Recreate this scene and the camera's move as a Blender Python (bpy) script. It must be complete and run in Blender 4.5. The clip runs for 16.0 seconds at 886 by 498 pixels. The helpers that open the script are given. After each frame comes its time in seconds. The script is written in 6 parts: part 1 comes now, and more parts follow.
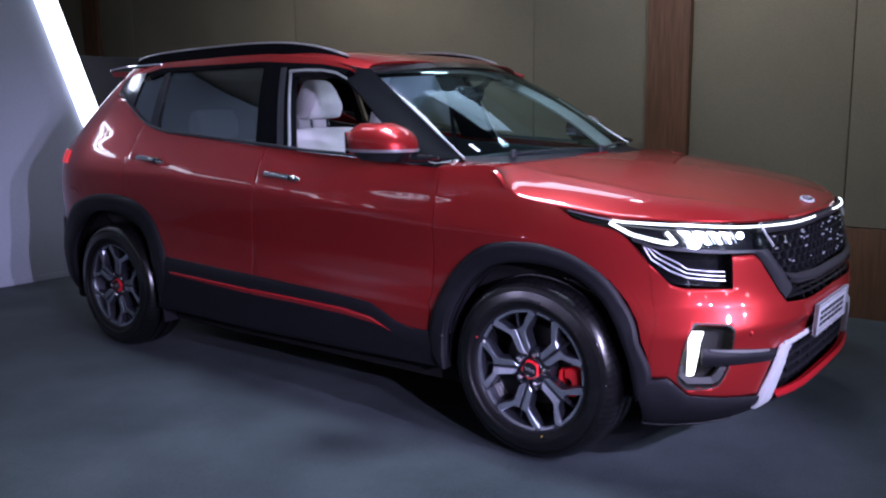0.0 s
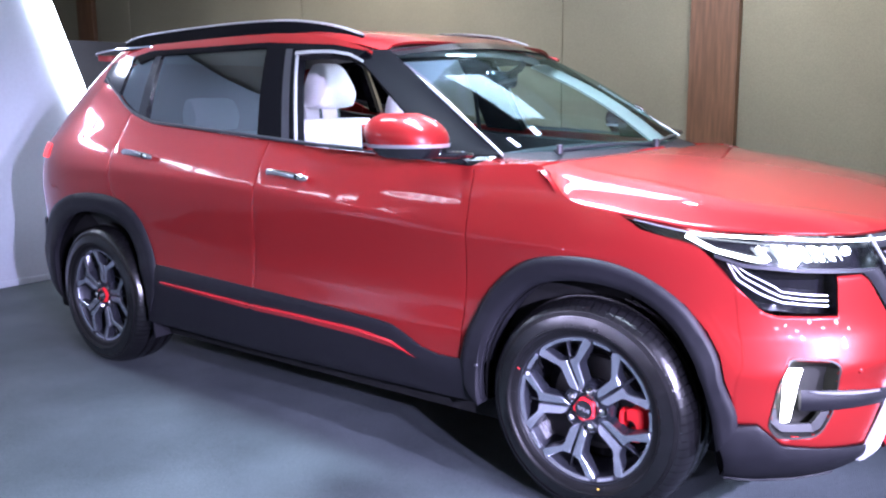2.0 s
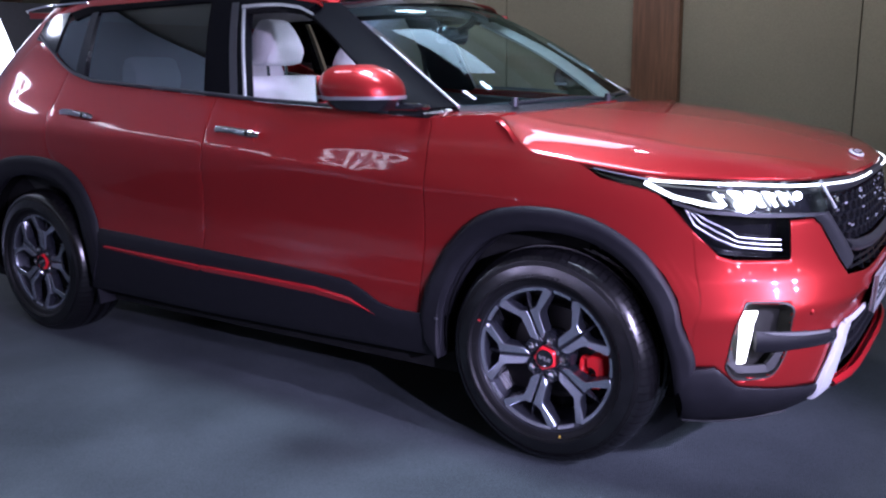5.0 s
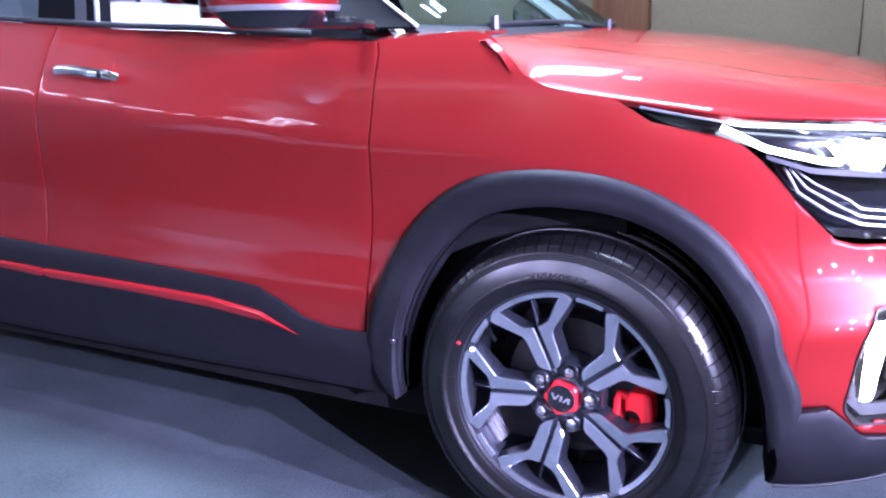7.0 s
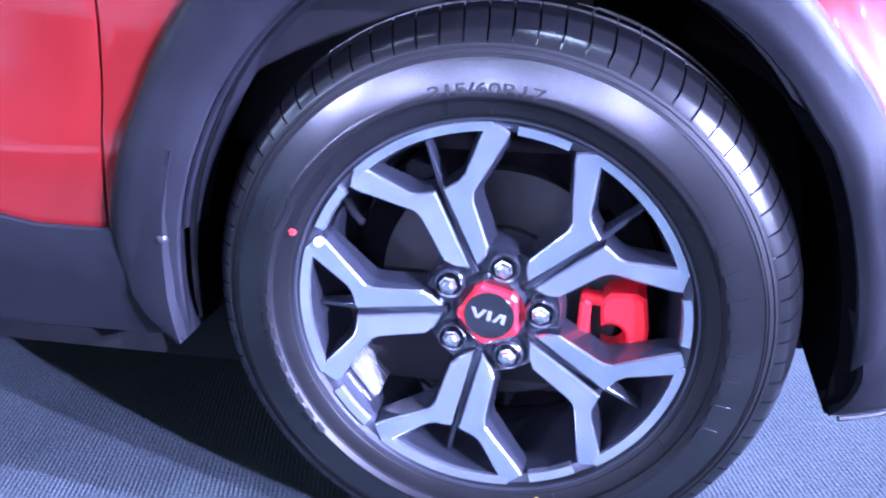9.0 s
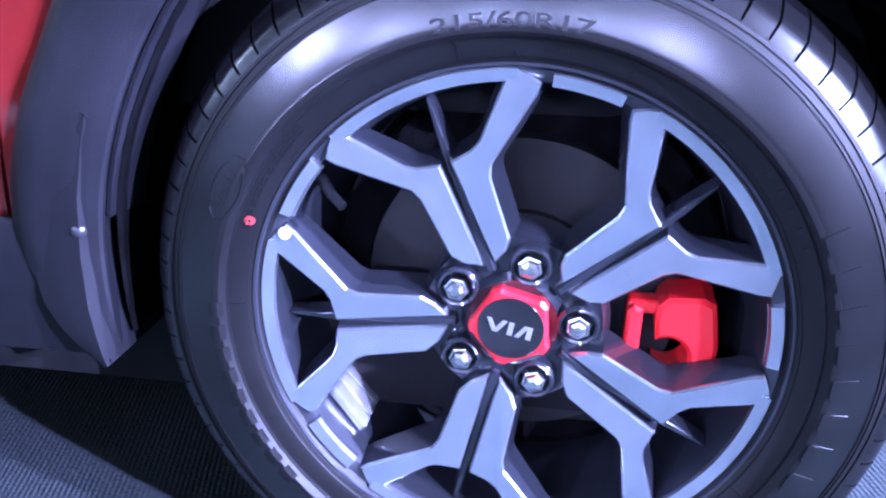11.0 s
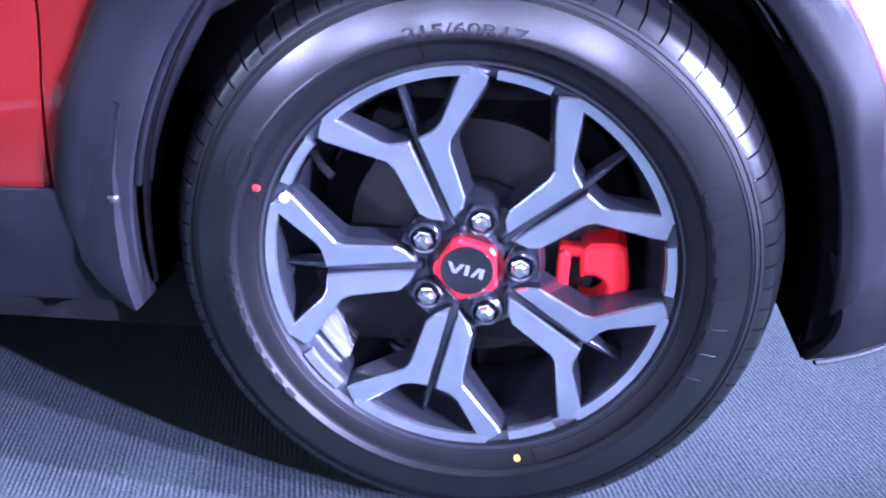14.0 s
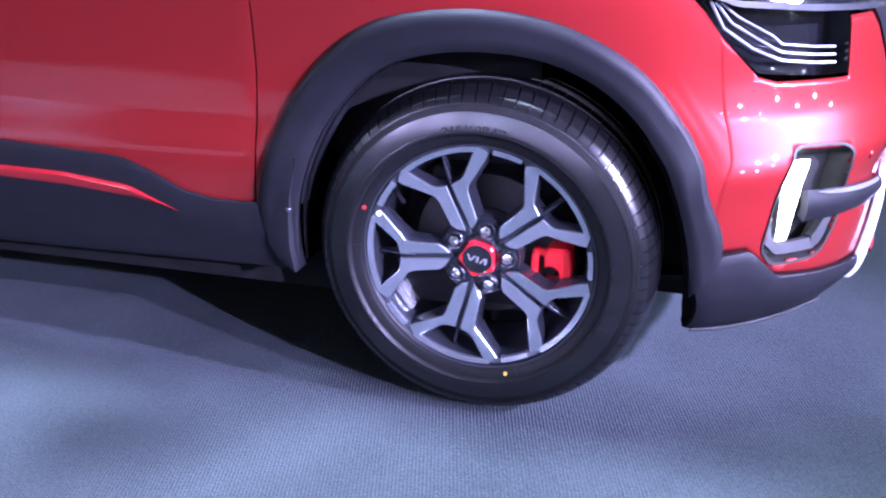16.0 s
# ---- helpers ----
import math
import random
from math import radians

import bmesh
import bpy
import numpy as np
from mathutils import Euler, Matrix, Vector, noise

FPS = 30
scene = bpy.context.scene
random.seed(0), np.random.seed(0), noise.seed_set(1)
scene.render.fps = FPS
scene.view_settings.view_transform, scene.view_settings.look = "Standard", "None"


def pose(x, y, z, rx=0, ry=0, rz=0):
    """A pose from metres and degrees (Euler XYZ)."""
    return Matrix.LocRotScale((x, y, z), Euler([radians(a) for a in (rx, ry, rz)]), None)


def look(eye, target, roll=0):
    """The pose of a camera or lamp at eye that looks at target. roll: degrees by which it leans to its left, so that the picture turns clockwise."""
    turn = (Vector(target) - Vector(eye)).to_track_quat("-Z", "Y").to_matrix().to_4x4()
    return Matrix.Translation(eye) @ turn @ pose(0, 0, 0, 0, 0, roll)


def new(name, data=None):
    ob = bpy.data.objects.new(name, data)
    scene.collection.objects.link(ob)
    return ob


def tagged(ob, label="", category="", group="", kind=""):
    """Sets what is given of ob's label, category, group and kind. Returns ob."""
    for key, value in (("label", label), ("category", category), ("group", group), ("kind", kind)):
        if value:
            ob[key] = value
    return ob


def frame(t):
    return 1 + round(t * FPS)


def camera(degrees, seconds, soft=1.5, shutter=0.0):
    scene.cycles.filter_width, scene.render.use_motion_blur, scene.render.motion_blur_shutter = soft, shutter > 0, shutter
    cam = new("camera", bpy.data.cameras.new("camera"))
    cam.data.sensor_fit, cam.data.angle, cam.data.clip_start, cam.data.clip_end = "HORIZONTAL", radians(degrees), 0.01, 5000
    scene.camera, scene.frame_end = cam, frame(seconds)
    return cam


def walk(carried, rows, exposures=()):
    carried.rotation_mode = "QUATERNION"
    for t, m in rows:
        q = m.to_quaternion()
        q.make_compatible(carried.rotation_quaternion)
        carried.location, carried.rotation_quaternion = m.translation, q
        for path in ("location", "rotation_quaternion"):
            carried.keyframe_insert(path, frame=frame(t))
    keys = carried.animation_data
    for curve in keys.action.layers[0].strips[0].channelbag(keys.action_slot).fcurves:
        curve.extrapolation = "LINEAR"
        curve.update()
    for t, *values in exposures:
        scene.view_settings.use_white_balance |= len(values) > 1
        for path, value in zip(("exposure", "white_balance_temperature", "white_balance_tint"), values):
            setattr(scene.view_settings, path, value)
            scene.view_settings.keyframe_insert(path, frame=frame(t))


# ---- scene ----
# ---------- camera ----------
cam = camera(54.4, 16.0, soft=2.2)
PATH = [
    (0, (1.567, -3.439, 1.289), (0.37, -1.872, 0.959), -0.6),
    (0.5, (1.556, -3.42, 1.278), (0.354, -1.855, 0.955), -0.5),
    (1, (1.473, -3.354, 1.273), (0.271, -1.79, 0.946), -0.4),
    (1.5, (1.329, -3.252, 1.278), (0.128, -1.689, 0.944), -0.4),
    (2, (1.176, -3.081, 1.28), (-0.03, -1.524, 0.927), -0.6),
    (2.5, (1.038, -2.92, 1.281), (-0.161, -1.358, 0.933), -0.4),
    (3, (0.941, -2.815, 1.26), (-0.221, -1.228, 0.898), -0.4),
    (3.5, (0.901, -2.791, 1.243), (-0.199, -1.167, 0.853), -0.8),
    (4, (0.983, -2.876, 1.233), (-0.107, -1.248, 0.834), -0.9),
    (4.5, (1.067, -3.013, 1.215), (-0.021, -1.384, 0.809), -0.8),
    (5, (1.12, -3.117, 1.215), (0.038, -1.487, 0.8), -0.7),
    (5.2, (1.109, -3.104, 1.212), (0.038, -1.468, 0.792), -0.6),
    (7.3, (0.442, -2.288, 1.012), (-0.372, -0.525, 0.532), -1.3),
    (7.5, (0.384, -2.201, 0.991), (-0.364, -0.414, 0.494), -1.6),
    (8, (0.295, -1.997, 0.91), (-0.382, -0.195, 0.365), -2.0),
    (8.5, (0.192, -1.846, 0.799), (-0.254, -0.017, 0.124), -0.5),
    (8.7, (0.158, -1.802, 0.785), (-0.24, 0.02, 0.07), -0.5),
    (10.8, (0.084, -1.559, 0.695), (-0.289, 0.248, -0.076), -0.7),
    (11, (0.069, -1.539, 0.687), (-0.283, 0.28, -0.066), -0.6),
    (11.5, (0.048, -1.433, 0.706), (-0.304, 0.377, -0.07), -0.7),
    (12, (-0.007, -1.298, 0.731), (-0.239, 0.514, -0.083), -0.6),
    (12.5, (-0.022, -1.256, 0.736), (-0.213, 0.556, -0.089), -0.7),
    (13, (-0.001, -1.351, 0.746), (-0.156, 0.458, -0.093), -0.4),
    (13.5, (0.064, -1.539, 0.742), (-0.16, 0.276, -0.068), -0.5),
    (14, (0.08, -1.718, 0.75), (-0.149, 0.09, -0.073), -0.2),
    (14.5, (0.079, -1.897, 0.721), (-0.148, -0.069, -0.058), -0.0),
    (15, (0.139, -2.046, 0.791), (-0.157, -0.227, 0.012), -0.2),
    (15.5, (0.257, -2.19, 0.87), (-0.166, -0.388, 0.112), -0.5),
    (16, (0.37, -2.355, 0.988), (-0.158, -0.58, 0.231), -0.6),
]
EXPOSURES = [
    (0.0, 0.35, 5700, 19),
    (0.5, 0.05, 5700, 19),
    (1.0, 0.55, 5700, 19),
    (1.5, 1.3, 5700, 19),
    (2.0, 2.2, 5700, 16),
    (2.5, 2.23, 5700, 16),
    (3.0, 0.92, 5700, 18),
    (3.5, 0.92, 5650, 18),
    (4.5, 1.45, 5650, 19),
    (5.0, 0.77, 5700, 21),
    (7.5, 2.67, 5160, 23),
    (8.5, 3.17, 4860, 21),
    (11.0, 2.82, 4700, 20),
    (11.5, 2.02, 4860, 23),
    (12.0, 1.82, 4810, 27),
    (12.5, 2.47, 4940, 26),
    (13.0, 2.02, 4800, 24),
    (13.5, 2.6, 4980, 24),
    (14.0, 2.89, 5040, 20),
    (14.5, 2.65, 5090, 23),
    (15.5, 2.65, 5190, 28),
    (16.0, 2.2, 5240, 28),
]
walk(cam, [(t, look(eye, target, roll)) for t, eye, target, roll in PATH], EXPOSURES)

# ---------- light ----------
world = bpy.data.worlds.new("hall_world")
scene.world = world
world.use_nodes = True
world.node_tree.nodes["Background"].inputs["Color"].default_value = (0.55, 0.62, 0.8, 1)
world.node_tree.nodes["Background"].inputs["Strength"].default_value = 0.02


def area_lamp(name, eye, target, size, size_y, power, colour):
    data = bpy.data.lights.new(name, "AREA")
    data.shape, data.size, data.size_y = "RECTANGLE", size, size_y
    data.energy, data.color = power, colour
    ob = new(name, data)
    ob.matrix_world = look(eye, target)
    return ob


def spot_lamp(name, eye, target, power, colour, cone=60, radius=0.06, blend=0.4):
    data = bpy.data.lights.new(name, "SPOT")
    data.energy, data.color, data.spot_size = power, colour, radians(cone)
    data.spot_blend, data.shadow_soft_size = blend, radius
    ob = new(name, data)
    ob.matrix_world = look(eye, target)
    return ob


COOL = (0.80, 0.86, 1.0)
WARM = (1.0, 0.93, 0.82)
VIOLET = (0.80, 0.72, 1.0)
PALE = (0.78, 0.93, 1.0)
# unseen panel lamp added to lift the carpet and backdrop at the left
area_lamp("ceiling_panel_light", (-6.4, -5.0, 3.16), (-6.4, -5.0, 0), 1.2, 0.3, 20, COOL)
area_lamp("ceiling_panel_light", (-0.1, -0.9, 3.16), (-0.1, -0.9, 0), 1.6, 0.3, 18, PALE)
# added lamps facing up, unseen, to brighten the ceiling that the glass mirrors
area_lamp("cove_light", (-1.5, -6.5, 2.5), (-1.5, -6.5, 3.2), 7.0, 0.2, 30, COOL)
area_lamp("cove_light", (-1.0, 1.75, 2.62), (-1.0, 1.95, 3.2), 6.0, 0.1, 20, COOL)
spot_lamp("stage_spot", (4.0, -3.5, 1.8), (-1.0, -1.00, 0.50), 730, VIOLET, 31, 0.03, 1.0)
spot_lamp("stage_spot", (4.5, -1.7, 2.7), (0.70, -0.45, 0.72), 1250, VIOLET, 22, 0.05, 0.8)
spot_lamp("stage_spot", (4.5, -3.0, 2.2), (-1.0, -1.00, 0.50), 610, VIOLET, 31, 0.03, 1.0)
spot_lamp("stage_spot", (4.7, -0.6, 2.4), (0.9, 0.0, 0.5), 330, COOL, 30, 0.04, 0.8)
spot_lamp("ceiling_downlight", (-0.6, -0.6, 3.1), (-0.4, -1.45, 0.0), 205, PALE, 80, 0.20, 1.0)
# added lamp without fixture: its unseen carpet pool lifts the doors' reflection
spot_lamp("ceiling_downlight", (-3.4, -5.3, 3.1), (-3.4, -5.3, 0.0), 900, COOL, 64, 0.10, 0.6)
area_lamp("cabin_reading_light", (-1.10, 0.0, 1.440), (-1.25, -0.15, 0.6), 0.08, 0.12, 3.2, COOL)
# added lamps with tight cones that lay the sheen on the front tyre
WHEEL_SPOTS = (((-4.1, -6.0, 2.30), 130), ((-2.5, -6.4, 2.20), 55), ((-0.9, -6.5, 2.15), 50), ((0.5, -6.5, 2.15), 36), ((1.7, -6.4, 2.15), 75))
for eye, power in WHEEL_SPOTS:
    spot_lamp("track_spot", eye, (0.0, -0.9, 0.42), power, VIOLET, 6.0, 0.03, 0.6)
# added low lamp that brightens the upper left of the front tyre
spot_lamp("floor_uplight", (-1.67, -4.33, 0.155), (0.10, -0.9, 0.50), 12, VIOLET, 12, 0.04, 0.7)
spot_lamp("backdrop_washer", (-3.2, -1.6, 3.0), (-4.75, -0.8, 2.0), 19, COOL, 110, 0.1, 1.0)
spot_lamp("backdrop_washer", (-3.2, -3.4, 3.0), (-4.75, -3.2, 2.6), 30, COOL, 110, 0.1, 1.0)
spot_lamp("wall_washer", (0.2, 0.9, 3.1), (-0.2, 2.05, 1.2), 42, WARM, 120, 0.1, 1.0)
spot_lamp("wall_washer", (-3.0, 0.9, 3.1), (-3.4, 2.05, 1.2), 52, WARM, 120, 0.1, 1.0)

# added to brighten the unseen south wall that doors and tyre mirror
for wx in (-5.0, -2.0, 1.0):
    spot_lamp("wall_washer", (wx, -5.9, 3.1), (wx, -7.0, 2.3), 62, COOL, 105, 0.1, 1.0)

# ---------- materials ----------
def bsdf_of(m):
    return m.node_tree.nodes["Principled BSDF"]


def material(name, colour, rough=0.5, metal=0.0, coat=0.0, grain=0.0, grain_scale=40.0, bump=0.0, bump_scale=200.0,
             spec=0.5, blotch=0.0, blotch_scale=3.0, stretch=(1, 1, 1), rough_var=0.0):
    """Principled surface with colour variation at two scales, roughness variation and fine relief."""
    m = bpy.data.materials.new(name)
    m.use_nodes = True
    nt, b = m.node_tree, bsdf_of(m)
    b.inputs["Base Color"].default_value = (*colour, 1)
    b.inputs["Roughness"].default_value = rough
    b.inputs["Metallic"].default_value = metal
    b.inputs["Specular IOR Level"].default_value = spec
    b.inputs["Coat Weight"].default_value = coat
    b.inputs["Coat Roughness"].default_value = 0.03
    tc = nt.nodes.new("ShaderNodeTexCoord")
    mp = nt.nodes.new("ShaderNodeMapping")
    mp.inputs["Scale"].default_value = stretch
    nt.links.new(tc.outputs["Object"], mp.inputs["Vector"])

    def noise_tex(scale, detail=4.0):
        n = nt.nodes.new("ShaderNodeTexNoise")
        n.inputs["Scale"].default_value, n.inputs["Detail"].default_value = scale, detail
        nt.links.new(mp.outputs["Vector"], n.inputs["Vector"])
        return n

    if grain or blotch:
        mix = nt.nodes.new("ShaderNodeMix")
        mix.data_type, mix.blend_type = "RGBA", "MULTIPLY"
        mix.inputs["Factor"].default_value = 1.0
        mix.inputs["A"].default_value = (*colour, 1)
        total = None
        for amount, scale in ((grain, grain_scale), (blotch, blotch_scale)):
            if not amount:
                continue
            n = noise_tex(scale)
            r = nt.nodes.new("ShaderNodeMapRange")
            r.inputs["From Min"].default_value, r.inputs["From Max"].default_value = 0.3, 0.7
            r.inputs["To Min"].default_value, r.inputs["To Max"].default_value = 1 - amount, 1 + amount
            nt.links.new(n.outputs["Fac"], r.inputs["Value"])
            if total is None:
                total = r.outputs["Result"]
            else:
                mul = nt.nodes.new("ShaderNodeMath")
                mul.operation = "MULTIPLY"
                nt.links.new(total, mul.inputs[0])
                nt.links.new(r.outputs["Result"], mul.inputs[1])
                total = mul.outputs[0]
        nt.links.new(total, mix.inputs["B"])
        nt.links.new(mix.outputs["Result"], b.inputs["Base Color"])
    if rough_var:
        n = noise_tex(blotch_scale * 4)
        r = nt.nodes.new("ShaderNodeMapRange")
        r.inputs["To Min"].default_value, r.inputs["To Max"].default_value = max(0.02, rough - rough_var), min(1, rough + rough_var)
        nt.links.new(n.outputs["Fac"], r.inputs["Value"])
        nt.links.new(r.outputs["Result"], b.inputs["Roughness"])
    if bump:
        n = noise_tex(bump_scale, 3.0)
        bp = nt.nodes.new("ShaderNodeBump")
        bp.inputs["Strength"].default_value, bp.inputs["Distance"].default_value = bump, 0.002
        nt.links.new(n.outputs["Fac"], bp.inputs["Height"])
        nt.links.new(bp.outputs["Normal"], b.inputs["Normal"])
    return m


def glowing(name, colour, strength):
    m = material(name, colour, 0.3)
    b = bsdf_of(m)
    b.inputs["Emission Color"].default_value = (*colour, 1)
    b.inputs["Emission Strength"].default_value = strength
    return m


def glass(name, tint, ior=1.5, rough=0.0, mirror=(0.86, 0.97, 1.0)):
    """A thin pane: tinted see-through with a mirror gloss that grows at grazing angles."""
    m = bpy.data.materials.new(name)
    m.use_nodes = True
    nt = m.node_tree
    nt.nodes.clear()
    out = nt.nodes.new("ShaderNodeOutputMaterial")
    mix = nt.nodes.new("ShaderNodeMixShader")
    clear = nt.nodes.new("ShaderNodeBsdfTransparent")
    gloss = nt.nodes.new("ShaderNodeBsdfGlossy")
    fres = nt.nodes.new("ShaderNodeFresnel")
    clear.inputs["Color"].default_value = (*tint, 1)
    gloss.inputs["Color"].default_value = (*mirror, 1)
    gloss.inputs["Roughness"].default_value = rough
    fres.inputs["IOR"].default_value = ior
    nt.links.new(fres.outputs["Fac"], mix.inputs["Fac"])
    nt.links.new(clear.outputs[0], mix.inputs[1])
    nt.links.new(gloss.outputs[0], mix.inputs[2])
    nt.links.new(mix.outputs[0], out.inputs["Surface"])
    return m


def car_paint():
    return material("red_metallic_paint", (0.31, 0.0195, 0.0200), 0.36, 0.55, 1.0, blotch=0.02, blotch_scale=1.2, spec=0.08)


RED = car_paint()
RED_TRIM = material("red_gloss_trim", (0.40, 0.010, 0.017), 0.28, 0.2, 0.6)
CLADDING = material("grained_black_plastic", (0.0095, 0.0095, 0.0125), 0.50, 0, 0, 0.12, 30, 0.25, 900, spec=0.19, blotch=0.08, rough_var=0.06)
PILLAR_BLACK = material("black_pillar_film", (0.0035, 0.0035, 0.0045), 0.5, spec=0.012, rough_var=0.04)
GLOSS_BLACK = material("gloss_black_trim", (0.008, 0.008, 0.010), 0.12, 0, 0.6)
DARK = material("unlit_black_plastic", (0.012, 0.012, 0.013), 0.75, grain=0.2, grain_scale=15, spec=0.08)
LINER = material("black_felt_liner", (0.0035, 0.0035, 0.004), 0.95, spec=0.02, grain=0.3, grain_scale=40, bump=0.5, bump_scale=300)
CHROME = material("polished_chrome", (0.80, 0.80, 0.82), 0.10, 1.0, rough_var=0.03)
SATIN = material("satin_silver_plastic", (0.48, 0.48, 0.51), 0.34, 0.7, grain=0.05, bump=0.05, bump_scale=1500)
DARK_CHROME = material("dark_satin_chrome", (0.10, 0.10, 0.115), 0.30, 0.8)
MACHINED = material("machined_alloy_face", (0.46, 0.49, 0.56), 0.27, 0.92, 0.3, grain=0.10, grain_scale=25, bump=0.04, bump_scale=1200)
GUNMETAL = material("black_painted_alloy", (0.024, 0.026, 0.034), 0.22, 0.4, 0.6, rough_var=0.05)
BARREL = material("dark_alloy_barrel", (0.040, 0.043, 0.054), 0.35, 0.6, 0.2, grain=0.1)
RUBBER = material("black_tyre_rubber", (0.0040, 0.0040, 0.0046), 0.25, 0, 0, 0.25, 18, 0.03, 700, blotch=0.2, blotch_scale=6, rough_var=0.025, spec=0.6)
RUBBER_MATTE = material("matt_tyre_rubber", (0.0038, 0.0038, 0.0044), 0.48, 0, 0, 0.25, 18, 0.12, 700, spec=0.25)
RUBBER_MARK = material("raised_rubber_lettering", (0.003, 0.003, 0.004), 0.40, spec=0.38)
CALIPER = material("red_caliper_enamel", (0.62, 0.010, 0.015), 0.35, 0, 0.4)
CAP_RED = material("red_cap_ring", (0.60, 0.010, 0.018), 0.30, 0, 0.4)
EMBLEM_PRINT = material("pale_silver_print", (0.15, 0.15, 0.16), 0.4)
WEIGHT = material("bright_zinc_weight", (0.80, 0.80, 0.84), 0.22, 0.8, grain=0.3, grain_scale=25, rough_var=0.1)
POCKET = material("grey_lamp_pocket", (0.012, 0.012, 0.011), 0.5, grain=0.08, bump=0.1, bump_scale=800)
SURROUND = material("silver_grey_surround", (0.075, 0.075, 0.08), 0.4, 0.4, grain=0.05)
STEEL = material("zinc_plated_steel", (0.66, 0.66, 0.68), 0.24, 1.0, rough_var=0.08)
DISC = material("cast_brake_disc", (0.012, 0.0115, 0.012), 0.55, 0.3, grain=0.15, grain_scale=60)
WHITE_MARK = material("white_paint_mark", (0.85, 0.85, 0.86), 0.6)
RED_MARK = material("red_paint_mark", (0.40, 0.02, 0.02), 0.7)
YELLOW_MARK = material("yellow_paint_mark", (0.55, 0.36, 0.05), 0.7)
LEATHER = material("light_grey_leather", (0.74, 0.73, 0.75), 0.5, grain=0.04, grain_scale=10, bump=0.3, bump_scale=260)
CABIN = material("black_cabin_plastic", (0.012, 0.012, 0.013), 0.55, bump=0.2, bump_scale=500, grain=0.1)
HEADLINER = material("grey_headliner_cloth", (0.48, 0.48, 0.46), 0.9, grain=0.06, bump=0.2, bump_scale=600)
GLASS_FRONT = glass("green_tinted_windscreen", (0.62, 0.84, 0.87), 1.33, 0.04, (0.50, 0.70, 0.74))
# clearer copy of GLASS_SIDE: its tint is lifted so the lit wall shows through
GLASS_FAR = glass("lightly_tinted_side_glass", (0.62, 0.66, 0.66), 1.45)
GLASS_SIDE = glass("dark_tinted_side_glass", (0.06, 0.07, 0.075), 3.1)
LENS = glass("clear_lamp_lens", (0.93, 0.94, 0.96), 1.35)
LED_WHITE = glowing("white_led", (0.93, 0.96, 1.0), 9.0)
LED_SOFT = glowing("soft_white_led", (0.95, 1.0, 0.96), 2.6)
SKID_SILVER = material("silver_painted_plastic", (0.50, 0.50, 0.54), 0.38, 0.25, grain=0.05, bump=0.05, bump_scale=1500)
LED_HOT = glowing("white_led_projector", (0.92, 0.95, 1.0), 30.0)
LED_WARM = glowing("warm_fog_led", (1.0, 0.98, 0.90), 2.4)
BRIGHT_LINE = material("bright_lamp_line", (0.62, 0.63, 0.67), 0.38, 0.5)
TAIL_RED = glowing("red_tail_lens", (0.7, 0.02, 0.02), 0.5)
PLATE = material("white_plate_sheet", (0.34, 0.35, 0.38), 0.35, grain=0.05)
INK = material("black_print", (0.015, 0.015, 0.018), 0.5)
GREY_INK = material("grey_print", (0.20, 0.20, 0.22), 0.5)


